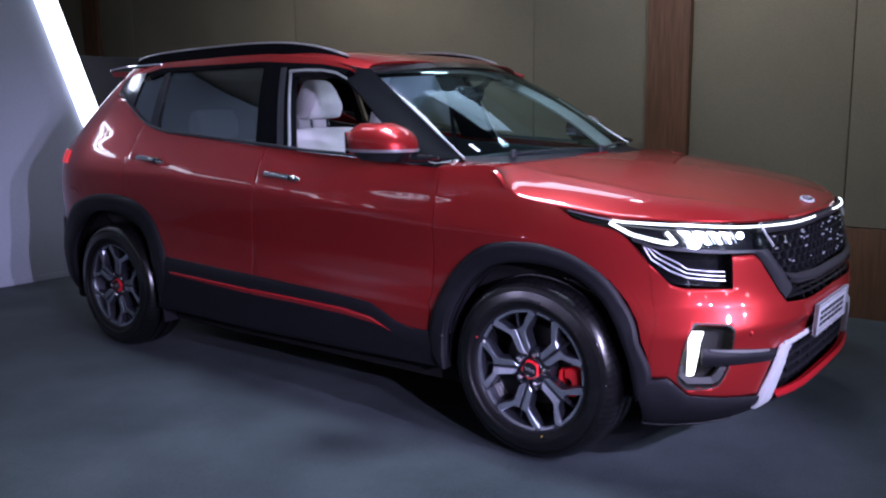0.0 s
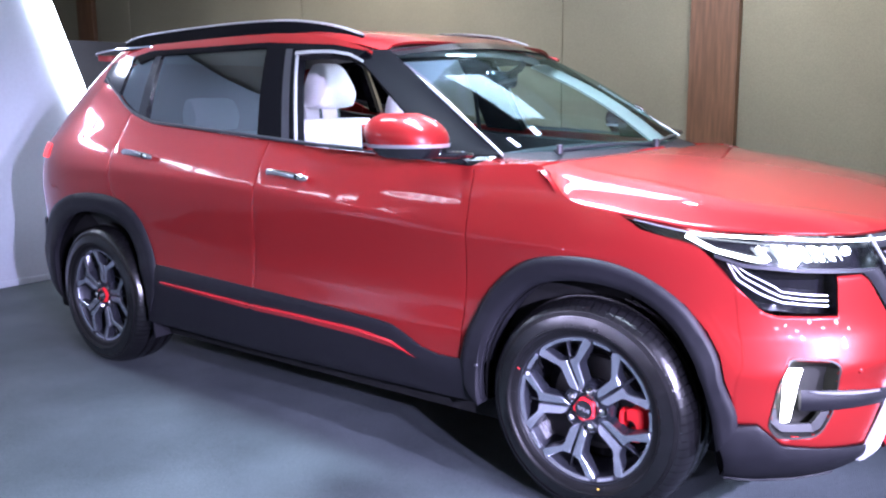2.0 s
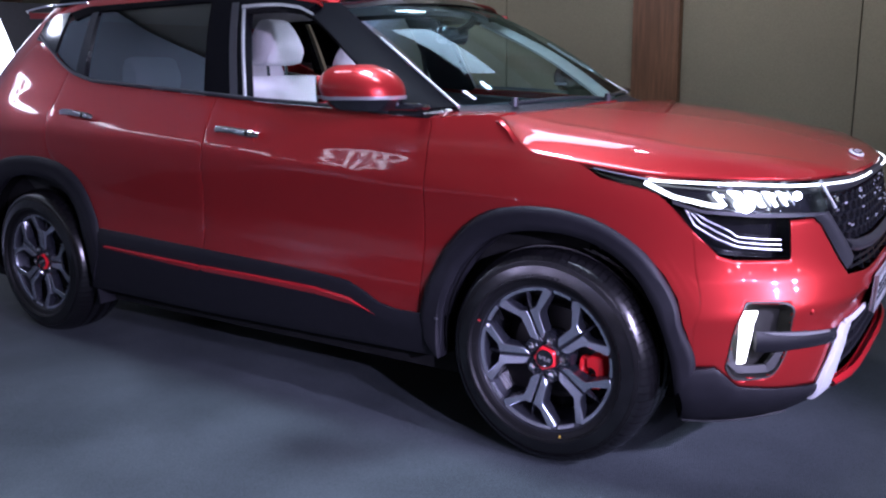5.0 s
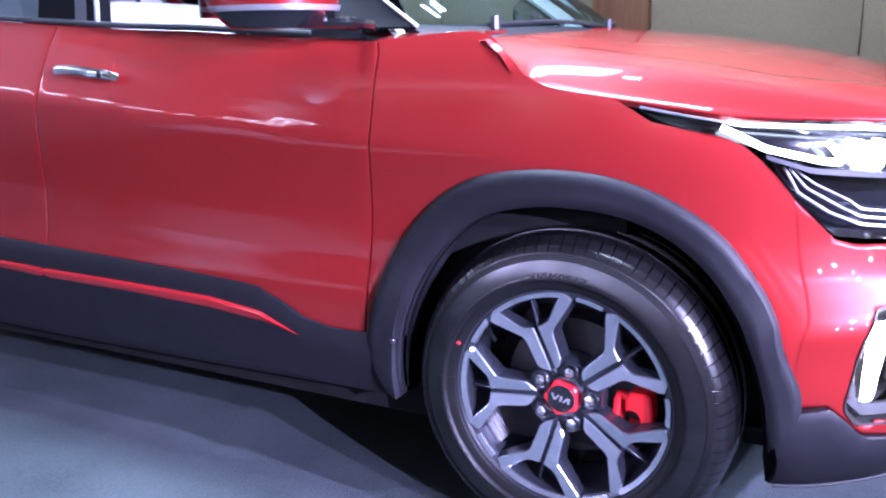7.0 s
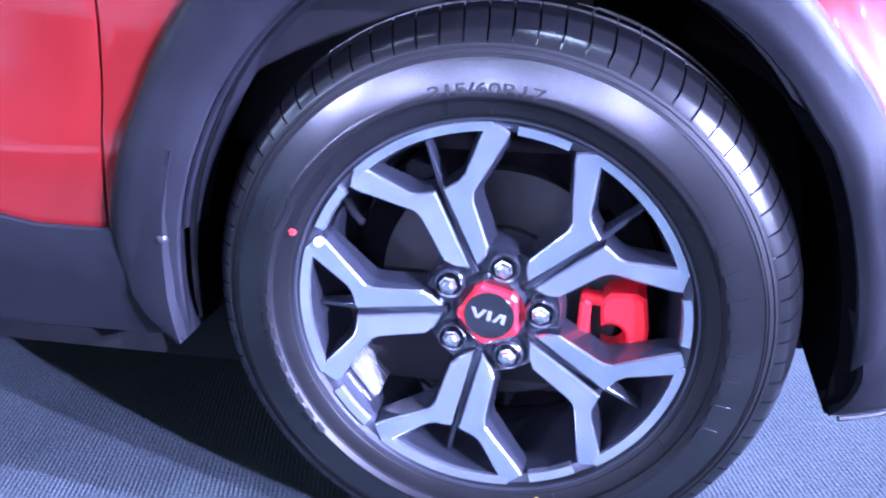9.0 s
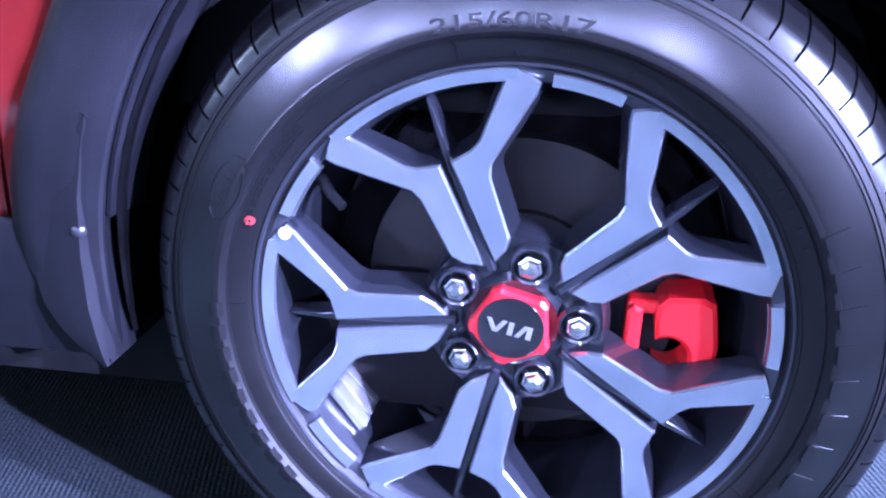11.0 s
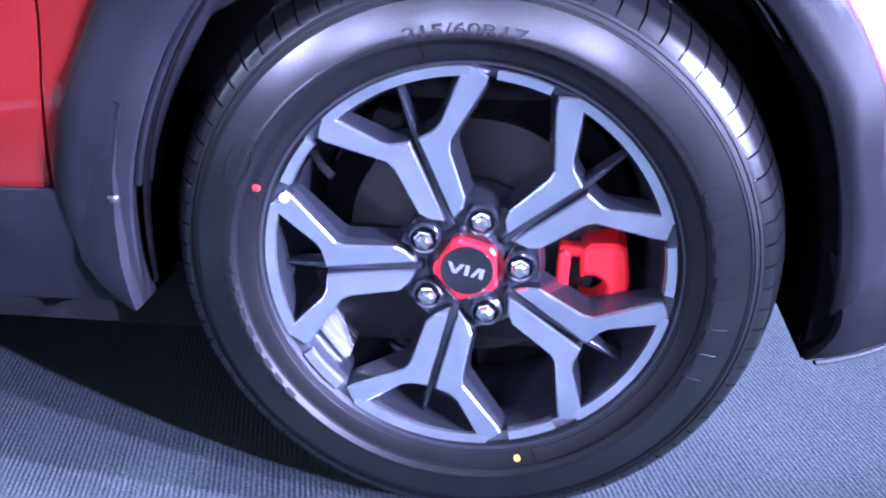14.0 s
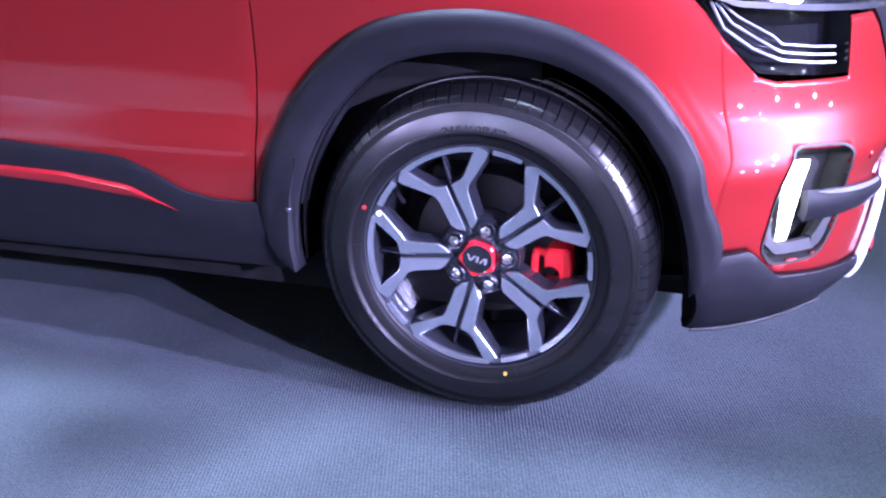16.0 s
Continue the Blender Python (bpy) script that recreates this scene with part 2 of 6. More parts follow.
def carpet_material():
    """Ribbed blue-grey exhibition carpet: fine ribs, tufts, broad worn patches, pale lint."""
    m = bpy.data.materials.new("ribbed_blue_grey_carpet")
    m.use_nodes = True
    nt, b = m.node_tree, bsdf_of(m)
    b.inputs["Roughness"].default_value = 0.85
    b.inputs["Specular IOR Level"].default_value = 0.25
    tc = nt.nodes.new("ShaderNodeTexCoord")
    mp = nt.nodes.new("ShaderNodeMapping")
    mp.inputs["Rotation"].default_value = (0, 0, radians(-16))
    nt.links.new(tc.outputs["Object"], mp.inputs["Vector"])
    ribs = nt.nodes.new("ShaderNodeTexWave")
    ribs.inputs["Scale"].default_value, ribs.inputs["Distortion"].default_value = 45, 0.7
    ribs.inputs["Detail"].default_value, ribs.inputs["Detail Scale"].default_value = 2, 4
    tuft = nt.nodes.new("ShaderNodeTexNoise")
    tuft.inputs["Scale"].default_value, tuft.inputs["Detail"].default_value = 210, 4
    patch = nt.nodes.new("ShaderNodeTexNoise")
    patch.inputs["Scale"].default_value, patch.inputs["Detail"].default_value = 1.6, 5
    for n in (ribs, tuft, patch):
        nt.links.new(mp.outputs["Vector"], n.inputs["Vector"])
    ramp = nt.nodes.new("ShaderNodeValToRGB")
    ramp.color_ramp.elements[0].position, ramp.color_ramp.elements[0].color = 0.25, (0.026, 0.033, 0.039, 1)
    ramp.color_ramp.elements[1].position, ramp.color_ramp.elements[1].color = 0.80, (0.076, 0.090, 0.101, 1)
    add = nt.nodes.new("ShaderNodeMath")
    add.operation = "MULTIPLY_ADD"
    add.inputs[1].default_value = 0.85
    nt.links.new(tuft.outputs["Fac"], add.inputs[0])
    nt.links.new(patch.outputs["Fac"], add.inputs[2])
    sub = nt.nodes.new("ShaderNodeMath")
    sub.operation = "SUBTRACT"
    sub.inputs[1].default_value = 0.45
    weave = nt.nodes.new("ShaderNodeMath")
    weave.operation = "MULTIPLY_ADD"
    weave.inputs[1].default_value = 0.08
    nt.links.new(ribs.outputs["Fac"], weave.inputs[0])
    nt.links.new(add.outputs[0], weave.inputs[2])
    nt.links.new(weave.outputs[0], sub.inputs[0])
    nt.links.new(sub.outputs[0], ramp.inputs["Fac"])
    nt.links.new(ramp.outputs["Color"], b.inputs["Base Color"])
    height = nt.nodes.new("ShaderNodeMath")
    height.operation = "MULTIPLY_ADD"
    height.inputs[1].default_value = 0.32
    nt.links.new(ribs.outputs["Fac"], height.inputs[0])
    nt.links.new(tuft.outputs["Fac"], height.inputs[2])
    bp = nt.nodes.new("ShaderNodeBump")
    bp.inputs["Strength"].default_value, bp.inputs["Distance"].default_value = 0.6, 0.004
    nt.links.new(height.outputs[0], bp.inputs["Height"])
    nt.links.new(bp.outputs["Normal"], b.inputs["Normal"])
    return m


CARPET = carpet_material()
LINT = material("pale_lint", (0.55, 0.57, 0.6), 0.9)
FABRIC = material("beige_fabric_wall_panel", (0.185, 0.165, 0.110), 0.9, grain=0.10, grain_scale=120, bump=0.4, bump_scale=420, blotch=0.08, blotch_scale=1.5)
TEAK = material("brown_veneer", (0.125, 0.062, 0.032), 0.42, grain=0.28, grain_scale=9, blotch=0.15, blotch_scale=2, stretch=(6, 6, 0.5), bump=0.08, bump_scale=60)
GREY_PANEL = material("pale_blue_grey_stage_panel", (0.38, 0.41, 0.49), 0.55, blotch=0.06, blotch_scale=1.2, grain=0.03, bump=0.05)
BLACK_PANEL = material("matt_black_stage_panel", (0.018, 0.018, 0.021), 0.75, grain=0.12)
CEILING_PAINT = material("cream_ceiling_paint", (0.24, 0.23, 0.21), 0.85, grain=0.03, blotch=0.05)
LIGHT_STRIP = glowing("white_light_strip", (0.95, 0.97, 1.0), 3.2)
DOWNLIGHT_GLOW = glowing("bright_downlight", (0.90, 0.95, 1.0), 40.0)
SOFT_GLOW = glowing("dim_light_diffuser", (0.90, 0.94, 1.0), 4.0)
PANEL_GLOW = glowing("ceiling_light_diffuser", (0.90, 0.94, 1.0), 6.0)

SIGN_GLOW = glowing("sign_glow", (0.95, 0.97, 1.0), 4.5)
SIGN_BRIGHT = glowing("bright_sign_glow", (0.95, 0.97, 1.0), 7.5)

# ---------- geometry helpers ----------
def part(name, bm, mat, parent=None, label="", sharp=32):
    """Links a bmesh as one mesh object, under its thing where a parent is given."""
    me = bpy.data.meshes.new(name)
    bmesh.ops.recalc_face_normals(bm, faces=bm.faces[:])
    bm.to_mesh(me)
    bm.free()
    me.materials.append(mat)
    me.shade_smooth()
    me.set_sharp_from_angle(angle=radians(sharp))
    ob = new(name, me)
    if parent is not None:
        ob.parent = parent
    if label:
        tagged(ob, label)
    return ob


def shared(name, source, parent, m=None):
    """Another object on the same mesh."""
    ob = new(name, source.data)
    ob.parent = parent
    if m is not None:
        ob.matrix_basis = m
    return ob


def smooth_at(table, x):
    """Monotone-ish cubic through a short table of (x, value)."""
    xs = [p[0] for p in table]
    ys = [p[1] for p in table]
    if x <= xs[0]:
        return ys[0]
    if x >= xs[-1]:
        return ys[-1]
    i = max(j for j in range(len(xs) - 1) if xs[j] <= x)
    h = xs[i + 1] - xs[i]
    d = (ys[i + 1] - ys[i]) / h

    def slope(k):
        if k == 0 or k == len(xs) - 1:
            return d
        a = (ys[k] - ys[k - 1]) / (xs[k] - xs[k - 1])
        b = (ys[k + 1] - ys[k]) / (xs[k + 1] - xs[k])
        return 0.0 if a * b <= 0 else 2 * a * b / (a + b)

    t = (x - xs[i]) / h
    m0, m1 = slope(i) * h, slope(i + 1) * h
    return (2 * t**3 - 3 * t**2 + 1) * ys[i] + (t**3 - 2 * t**2 + t) * m0 + (-2 * t**3 + 3 * t**2) * ys[i + 1] + (t**3 - t**2) * m1


def line_at(table, x):
    return float(np.interp(x, [p[0] for p in table], [p[1] for p in table]))


def sheet(rows, thick=0.01, centre=(-1.3, 0, 0.75), round_edge=0.0, mirror=False, bm=None):
    """A grid of points as a plate of real thickness, outwards of centre; its border may drop a little."""
    P = np.array([[list(p) for p in r] for r in rows], float)
    nu, nv = P.shape[:2]
    du, dv = np.gradient(P, axis=0), np.gradient(P, axis=1)
    N = np.cross(du, dv)
    N /= np.linalg.norm(N, axis=2, keepdims=True) + 1e-12
    if ((P - np.array(centre)) * N).sum() < 0:
        N = -N
    if round_edge:
        drop = np.zeros((nu, nv))
        drop[0], drop[-1] = 1, 1
        drop[:, 0], drop[:, -1] = 1, 1
        P = P - N * (drop * round_edge)[..., None]
    B = P - N * thick
    if mirror:
        P, B = P * [1, -1, 1], B * [1, -1, 1]
    bm = bm or bmesh.new()
    f = [[bm.verts.new(p) for p in r] for r in P]
    for i in range(nu - 1):
        for j in range(nv - 1):
            bm.faces.new((f[i][j], f[i + 1][j], f[i + 1][j + 1], f[i][j + 1]))
    if thick:
        b = [[bm.verts.new(p) for p in r] for r in B]
        for i in range(nu - 1):
            for j in range(nv - 1):
                bm.faces.new((b[i][j], b[i][j + 1], b[i + 1][j + 1], b[i + 1][j]))
        for i in range(nu - 1):
            bm.faces.new((f[i][0], b[i][0], b[i + 1][0], f[i + 1][0]))
            bm.faces.new((f[i][-1], f[i + 1][-1], b[i + 1][-1], b[i][-1]))
        for j in range(nv - 1):
            bm.faces.new((f[0][j], f[0][j + 1], b[0][j + 1], b[0][j]))
            bm.faces.new((f[-1][j], b[-1][j], b[-1][j + 1], f[-1][j + 1]))
    return bm


def box(bm, lo, hi, bevel=0.0, segments=2):
    made = bmesh.ops.create_cube(bm, size=1.0)
    for v in made["verts"]:
        for k in range(3):
            v.co[k] = lo[k] if v.co[k] < 0 else hi[k]
    if bevel:
        edges = {e for v in made["verts"] for e in v.link_edges}
        bmesh.ops.bevel(bm, geom=list(edges), offset=bevel, segments=segments, affect="EDGES", profile=0.6)
    return bm


def tube(points, radius, sides=8, bm=None, flat=1.0):
    """A closed tube along a polyline; radius may be a list."""
    bm = bm or bmesh.new()
    pts = [Vector(p) for p in points]
    rings = []
    for i, p in enumerate(pts):
        d = (pts[min(i + 1, len(pts) - 1)] - pts[max(i - 1, 0)]).normalized()
        side = d.cross(Vector((0, 0, 1)))
        side = side.normalized() if side.length > 1e-5 else Vector((1, 0, 0))
        up = side.cross(d)
        r = radius[i] if isinstance(radius, (list, tuple)) else radius
        rings.append([bm.verts.new(p + side * (r * math.cos(a)) + up * (r * flat * math.sin(a)))
                      for a in (2 * math.pi * k / sides for k in range(sides))])
    for a, b in zip(rings, rings[1:]):
        for k in range(sides):
            bm.faces.new((a[k], a[(k + 1) % sides], b[(k + 1) % sides], b[k]))
    bm.faces.new(rings[0][::-1])
    bm.faces.new(rings[-1])
    return bm


def curve_points(points, n):
    """n points evenly along a Catmull-Rom curve through points."""
    pts = [Vector(p) for p in points]
    ext = [2 * pts[0] - pts[1], *pts, 2 * pts[-1] - pts[-2]]
    out = []
    for k in range(n):
        s = k / (n - 1) * (len(pts) - 1)
        i = min(int(s), len(pts) - 2)
        t = s - i
        a, b, c, d = ext[i:i + 4]
        out.append(0.5 * (2 * b + (c - a) * t + (2 * a - 5 * b + 4 * c - d) * t * t + (3 * b - a - 3 * c + d) * t**3))
    return out


def steps(n, edge=0.0):
    """Even steps from 0 to 1 with an extra one close to each end."""
    s = [k / n for k in range(n + 1)]
    return [0, edge, *s[1:-1], 1 - edge, 1] if edge else s


# ---------- the hall ----------
X0, X1, Y0, Y1, ROOM_H = -8.2, 5.0, -7.0, 2.05, 3.2


def slab(name, lo, hi, mat, label="", category="", kind="structure", bevel=0.0):
    return tagged(part(name, box(bmesh.new(), lo, hi, bevel), mat), label, category, "", kind)


slab("floor", (X0 - 0.2, Y0 - 0.2, -0.12), (X1 + 0.2, Y1 + 0.2, 0.006), CARPET, "ribbed blue-grey exhibition carpet", "floor")
slab("ceiling", (X0 - 0.2, Y0 - 0.2, ROOM_H), (X1 + 0.2, Y1 + 0.2, ROOM_H + 0.15), CEILING_PAINT, "cream painted hall ceiling", "ceiling")
wall_n = slab("wall_north", (X0 - 0.2, Y1 + 0.03, 0.0), (X1 + 0.2, Y1 + 0.25, ROOM_H), FABRIC, "hall wall with beige fabric panels and brown veneer", "wall")
slab("wall_south", (X0 - 0.2, Y0 - 0.2, 0.0), (X1 + 0.2, Y0, ROOM_H), FABRIC, "plain beige fabric wall of the hall", "wall")
slab("wall_west", (X0 - 0.2, Y0, 0.0), (X0, Y1 + 0.03, ROOM_H), FABRIC, "plain beige fabric wall of the hall", "wall")
slab("wall_east", (X1, Y0, 0.0), (X1 + 0.2, Y1 + 0.03, ROOM_H), FABRIC, "plain beige fabric wall of the hall", "wall")

# fabric panels above a veneer dado, with veneer pilasters between the bays
PILASTERS = (-7.62, -0.885, 3.79)
for i, x in enumerate(PILASTERS):
    part("pilaster", box(bmesh.new(), (x, Y1 - 0.045, 0), (x + 0.289, Y1 + 0.03, ROOM_H), 0.004), TEAK, wall_n, "brown veneer pilaster")
SEAMS = (X0, -7.62, -7.331, -6.73, -4.255, -1.78, -0.885, -0.596, 0.372, 2.85, 3.79, 4.079, X1)
for a, b in zip(SEAMS, SEAMS[1:]):
    if a in PILASTERS:
        continue
    xa, xb = a + 0.003, b - 0.003
    part("fabric_panel", box(bmesh.new(), (xa, Y1 - 0.002, 0.552), (xb, Y1 + 0.03, ROOM_H), 0.004), FABRIC, wall_n)
    part("dado_panel", box(bmesh.new(), (xa, Y1 - 0.012, 0.0), (xb, Y1 + 0.03, 0.545), 0.003), TEAK, wall_n, "brown veneer dado board")

# stage backdrop: pale panel, slanted light strip along its edge, black wing behind it
SX = -4.75


def slant_prism(x0, x1, corners):
    bm = bmesh.new()
    a = [bm.verts.new((x0, y, z)) for y, z in corners]
    b = [bm.verts.new((x1, y, z)) for y, z in corners]
    n = len(corners)
    for k in range(n):
        bm.faces.new((a[k], a[(k + 1) % n], b[(k + 1) % n], b[k]))
    bm.faces.new(a[::-1])
    bm.faces.new(b)
    return bm


def edge_y(z):
    """The slanted edge of the pale panel at a height."""
    return 0.247 + (1.154 - z) * 0.334


backdrop = tagged(new("stage_backdrop"), "pale blue-grey stage backdrop with a slanted white light strip", "backdrop panel")
part("panel", slant_prism(SX - 0.08, SX, ((-6.95, 0.0), (edge_y(0), 0.0), (edge_y(3.15), 3.15), (-6.95, 3.15))), GREY_PANEL, backdrop)
part("light_strip", slant_prism(SX - 0.06, SX + 0.03, ((edge_y(0) + 0.004, 0.0), (edge_y(0) + 0.165, 0.0), (edge_y(3.15) + 0.165, 3.15), (edge_y(3.15) + 0.004, 3.15))),
     LIGHT_STRIP, backdrop, "glowing white light strip")
part("base_skirt", box(bmesh.new(), (SX - 0.05, -6.95, 0.0), (SX + 0.012, edge_y(0) - 0.01, 0.05), 0.003), GREY_PANEL, backdrop)
wing = tagged(new("stage_wing"), "matt black stage wing standing behind the backdrop", "partition")
part("panel", box(bmesh.new(), (-5.26, -1.0, 0.0), (-5.2, 1.95, 1.72), 0.006), BLACK_PANEL, wing)
part("foot", box(bmesh.new(), (-5.45, 0.5, 0.0), (-5.0, 0.58, 0.03), 0.004), BLACK_PANEL, wing)

# ceiling fixtures over the show area
def ceiling_light(x, y, w, d, glow=None):
    thing = tagged(new("ceiling_light"), "recessed white ceiling light panel with a metal frame", "ceiling light", "ceiling light panels")
    thing.location = (x, y, ROOM_H)
    bm = bmesh.new()
    for lo, hi in (((-w / 2 - 0.03, -d / 2 - 0.03, -0.02), (w / 2 + 0.03, -d / 2, 0)), ((-w / 2 - 0.03, d / 2, -0.02), (w / 2 + 0.03, d / 2 + 0.03, 0)),
                   ((-w / 2 - 0.03, -d / 2, -0.02), (-w / 2, d / 2, 0)), ((w / 2, -d / 2, -0.02), (w / 2 + 0.03, d / 2, 0))):
        box(bm, lo, hi)
    part("frame", bm, SATIN, thing)
    part("diffuser", box(bmesh.new(), (-w / 2, -d / 2, -0.012), (w / 2, d / 2, -0.002)), glow or PANEL_GLOW, thing)
    return thing



# lit signs on the backdrop, beyond the camera's view but mirrored in the paint
def lit_sign(name, label, bars):
    thing = tagged(new(name), label, "light sign")
    for y0, y1, z0, z1 in bars:
        part("sign_bar", box(bmesh.new(), (SX + 0.002, y0, z0), (SX + 0.035, y1, z1), 0.004), SIGN_GLOW, thing, "glowing white sign bar")
    return thing


def swirl_sign(y, z, half_y, half_z):
    """A filled bright oval with dark strokes cut out of it."""
    thing = tagged(new("light_sign"), "glowing white oval sign with dark strokes on the backdrop", "light sign", "oval light signs")
    for g0, g1 in ((1.0, 0.80), (0.62, 0.0)):
        bm = bmesh.new()
        rings = [[bm.verts.new((SX + dx, y + half_y * g * math.cos(a) * (1 + 0.12 * math.sin(2 * a)), z + half_z * g * math.sin(a))) for a in (2 * math.pi * k / 40 for k in range(40))]
                 for dx, g in ((0.002, g0), (0.030, g0), (0.030, max(g1, 0.01)), (0.002, max(g1, 0.01)))]
        for a, b in zip(rings, rings[1:]):
            for k in range(40):
                bm.faces.new((a[k], a[(k + 1) % 40], b[(k + 1) % 40], b[k]))
        part("sign_ring", bm, SIGN_BRIGHT, thing, "glowing oval outline")
    for k in (-0.28, 0.02, 0.30):
        part("sign_stroke", box(bmesh.new(), (SX + 0.031, y + half_y * k, z - half_z * 0.42), (SX + 0.040, y + half_y * (k + 0.13), z + half_z * 0.42), 0.003), BLACK_PANEL, thing, "dark stroke of the sign")
    return thing


swirl_sign(-1.62, 1.83, 0.30, 0.055)
swirl_sign(-1.24, 2.52, 0.30, 0.12)
lit_sign("light_row", "broken row of glowing white bars on the pale backdrop",
         ((-2.75, -2.20, 1.94, 1.98), (-3.10, -2.82, 1.95, 1.99), (-3.50, -3.15, 1.95, 1.98), (-3.95, -3.70, 1.94, 1.97), (-4.50, -4.10, 1.92, 1.96), (-4.90, -4.65, 1.92, 1.95)))
oval = tagged(new("oval_sign"), "glowing white oval sign outline on the pale backdrop", "light sign")
bm = bmesh.new()
rings = [[bm.verts.new((SX + dx, -5.95 + (0.70 + d) * math.cos(a), 2.16 + (0.13 + d) * math.sin(a))) for a in (2 * math.pi * k / 40 for k in range(40))]
         for dx, d in ((0.002, 0.012), (0.04, 0.012), (0.04, -0.012), (0.002, -0.012))]
for a, b in zip(rings, rings[1:]):
    for k in range(40):
        bm.faces.new((a[k], a[(k + 1) % 40], b[(k + 1) % 40], b[k]))
part("sign_ring", bm, SIGN_GLOW, oval, "glowing oval outline")
for y in (-6.30, -6.10, -5.90, -5.70):
    part("sign_bar", box(bmesh.new(), (SX + 0.002, y, 2.10), (SX + 0.035, y + 0.04, 2.22), 0.004), SIGN_GLOW, oval, "glowing sign bar")
# the panel at x -6.4 is the housing of an added fill lamp
CEILING_PANELS = ((-6.4, -5.0, 1.2, 0.3), (-0.1, -0.9, 1.6, 0.3), (-1.85, -1.05, 1.0, 0.3))
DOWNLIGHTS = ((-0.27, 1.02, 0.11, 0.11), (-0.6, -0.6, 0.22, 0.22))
COVE_PANEL = (-0.93, 1.2, 0.95, 0.6)
# unseen bulbs added on the east wall, only to put glints on the bumper
for wy, wz in ((-5.2, 1.1), (-4.4, 0.95), (-3.6, 1.35), (-2.7, 0.9), (-1.9, 1.2), (-1.1, 0.95), (-0.4, 1.3)):
    lamp_thing = tagged(new("wall_light"), "small round white bulb added to make glints on the bumper", "wall light", "round wall lights")
    lamp_thing.location = (X1, wy, wz)
    bm = bmesh.new()
    bmesh.ops.create_uvsphere(bm, u_segments=16, v_segments=10, radius=0.05, matrix=Matrix.Translation((-0.06, 0, 0)))
    part("bulb", bm, DOWNLIGHT_GLOW, lamp_thing, "glowing round bulb")
    bm = bmesh.new()
    bmesh.ops.create_cone(bm, cap_ends=True, segments=20, radius1=0.06, radius2=0.05, depth=0.03, matrix=Matrix.Translation((-0.015, 0, 0)) @ Matrix.Rotation(radians(-90), 4, "Y"))
    part("base", bm, SATIN, lamp_thing)

# unseen small spots added under the ceiling to pick out the front wheel
for eye, power in WHEEL_SPOTS:
    spot = tagged(new("track_spot"), "small black spot added to put sheen on the front tyre", "spotlight", "track spots")
    spot.location = (eye[0], eye[1] - 0.02, ROOM_H)
    part("mount", box(bmesh.new(), (-0.05, -0.02, -0.02), (0.05, 0.02, 0.0), 0.003), BLACK_PANEL, spot)
    part("stem", tube([(0, 0, -0.01), (0, 0, eye[2] - ROOM_H + 0.02)], 0.010, 8), BLACK_PANEL, spot)
    way = (Vector((0.0, -0.9, 0.42)) - Vector(eye)).normalized()
    start = Vector((0, 0, eye[2] - ROOM_H)) - way * 0.14
    part("housing", tube([start, start + way * 0.02, start + way * 0.11], [0.035, 0.05, 0.05], 16), BLACK_PANEL, spot)

# low lamp beside the walk, unseen and added for the tyre highlight
uplight = tagged(new("floor_uplight"), "small black floor lamp added to light the front tyre", "floor light")
uplight.location = (-1.70, -4.40, 0.006)
part("base", box(bmesh.new(), (-0.08, -0.08, 0.0), (0.08, 0.08, 0.02), 0.004), BLACK_PANEL, uplight)
part("bracket", box(bmesh.new(), (-0.012, -0.055, 0.02), (0.012, -0.045, 0.12), 0.002), BLACK_PANEL, uplight)
bm = bmesh.new()
bmesh.ops.create_cone(bm, cap_ends=True, segments=24, radius1=0.035, radius2=0.045, depth=0.09, matrix=look((-0.02, -0.035, 0.12), (-1.9, -3.5, -0.2)))
part("housing", bm, BLACK_PANEL, uplight)

# ---------- wheels ----------
# Wheel space: x and z in the wheel's plane, -y outwards; y = 0 is the plane of the spoke tips.
SPIN = 3.0


def polar(r, deg, y=0.0):
    a = radians(deg)
    return Vector((r * math.cos(a), y, r * math.sin(a)))


def revolve(profile, n, bm=None, arc=(0, 360)):
    """Turns (radius, y) pairs about the wheel's axis."""
    bm = bm or bmesh.new()
    full = arc[1] - arc[0] >= 360
    m = n if full else n + 1
    rings = [[bm.verts.new(polar(r, arc[0] + (arc[1] - arc[0]) * k / n, y)) for r, y in profile] for k in range(m)]
    for k in range(n):
        a, b = rings[k], rings[(k + 1) % m]
        for j in range(len(profile) - 1):
            bm.faces.new((a[j], a[j + 1], b[j + 1], b[j]))
    if not full:
        bm.faces.new(rings[0])
        bm.faces.new(rings[-1][::-1])
    return bm


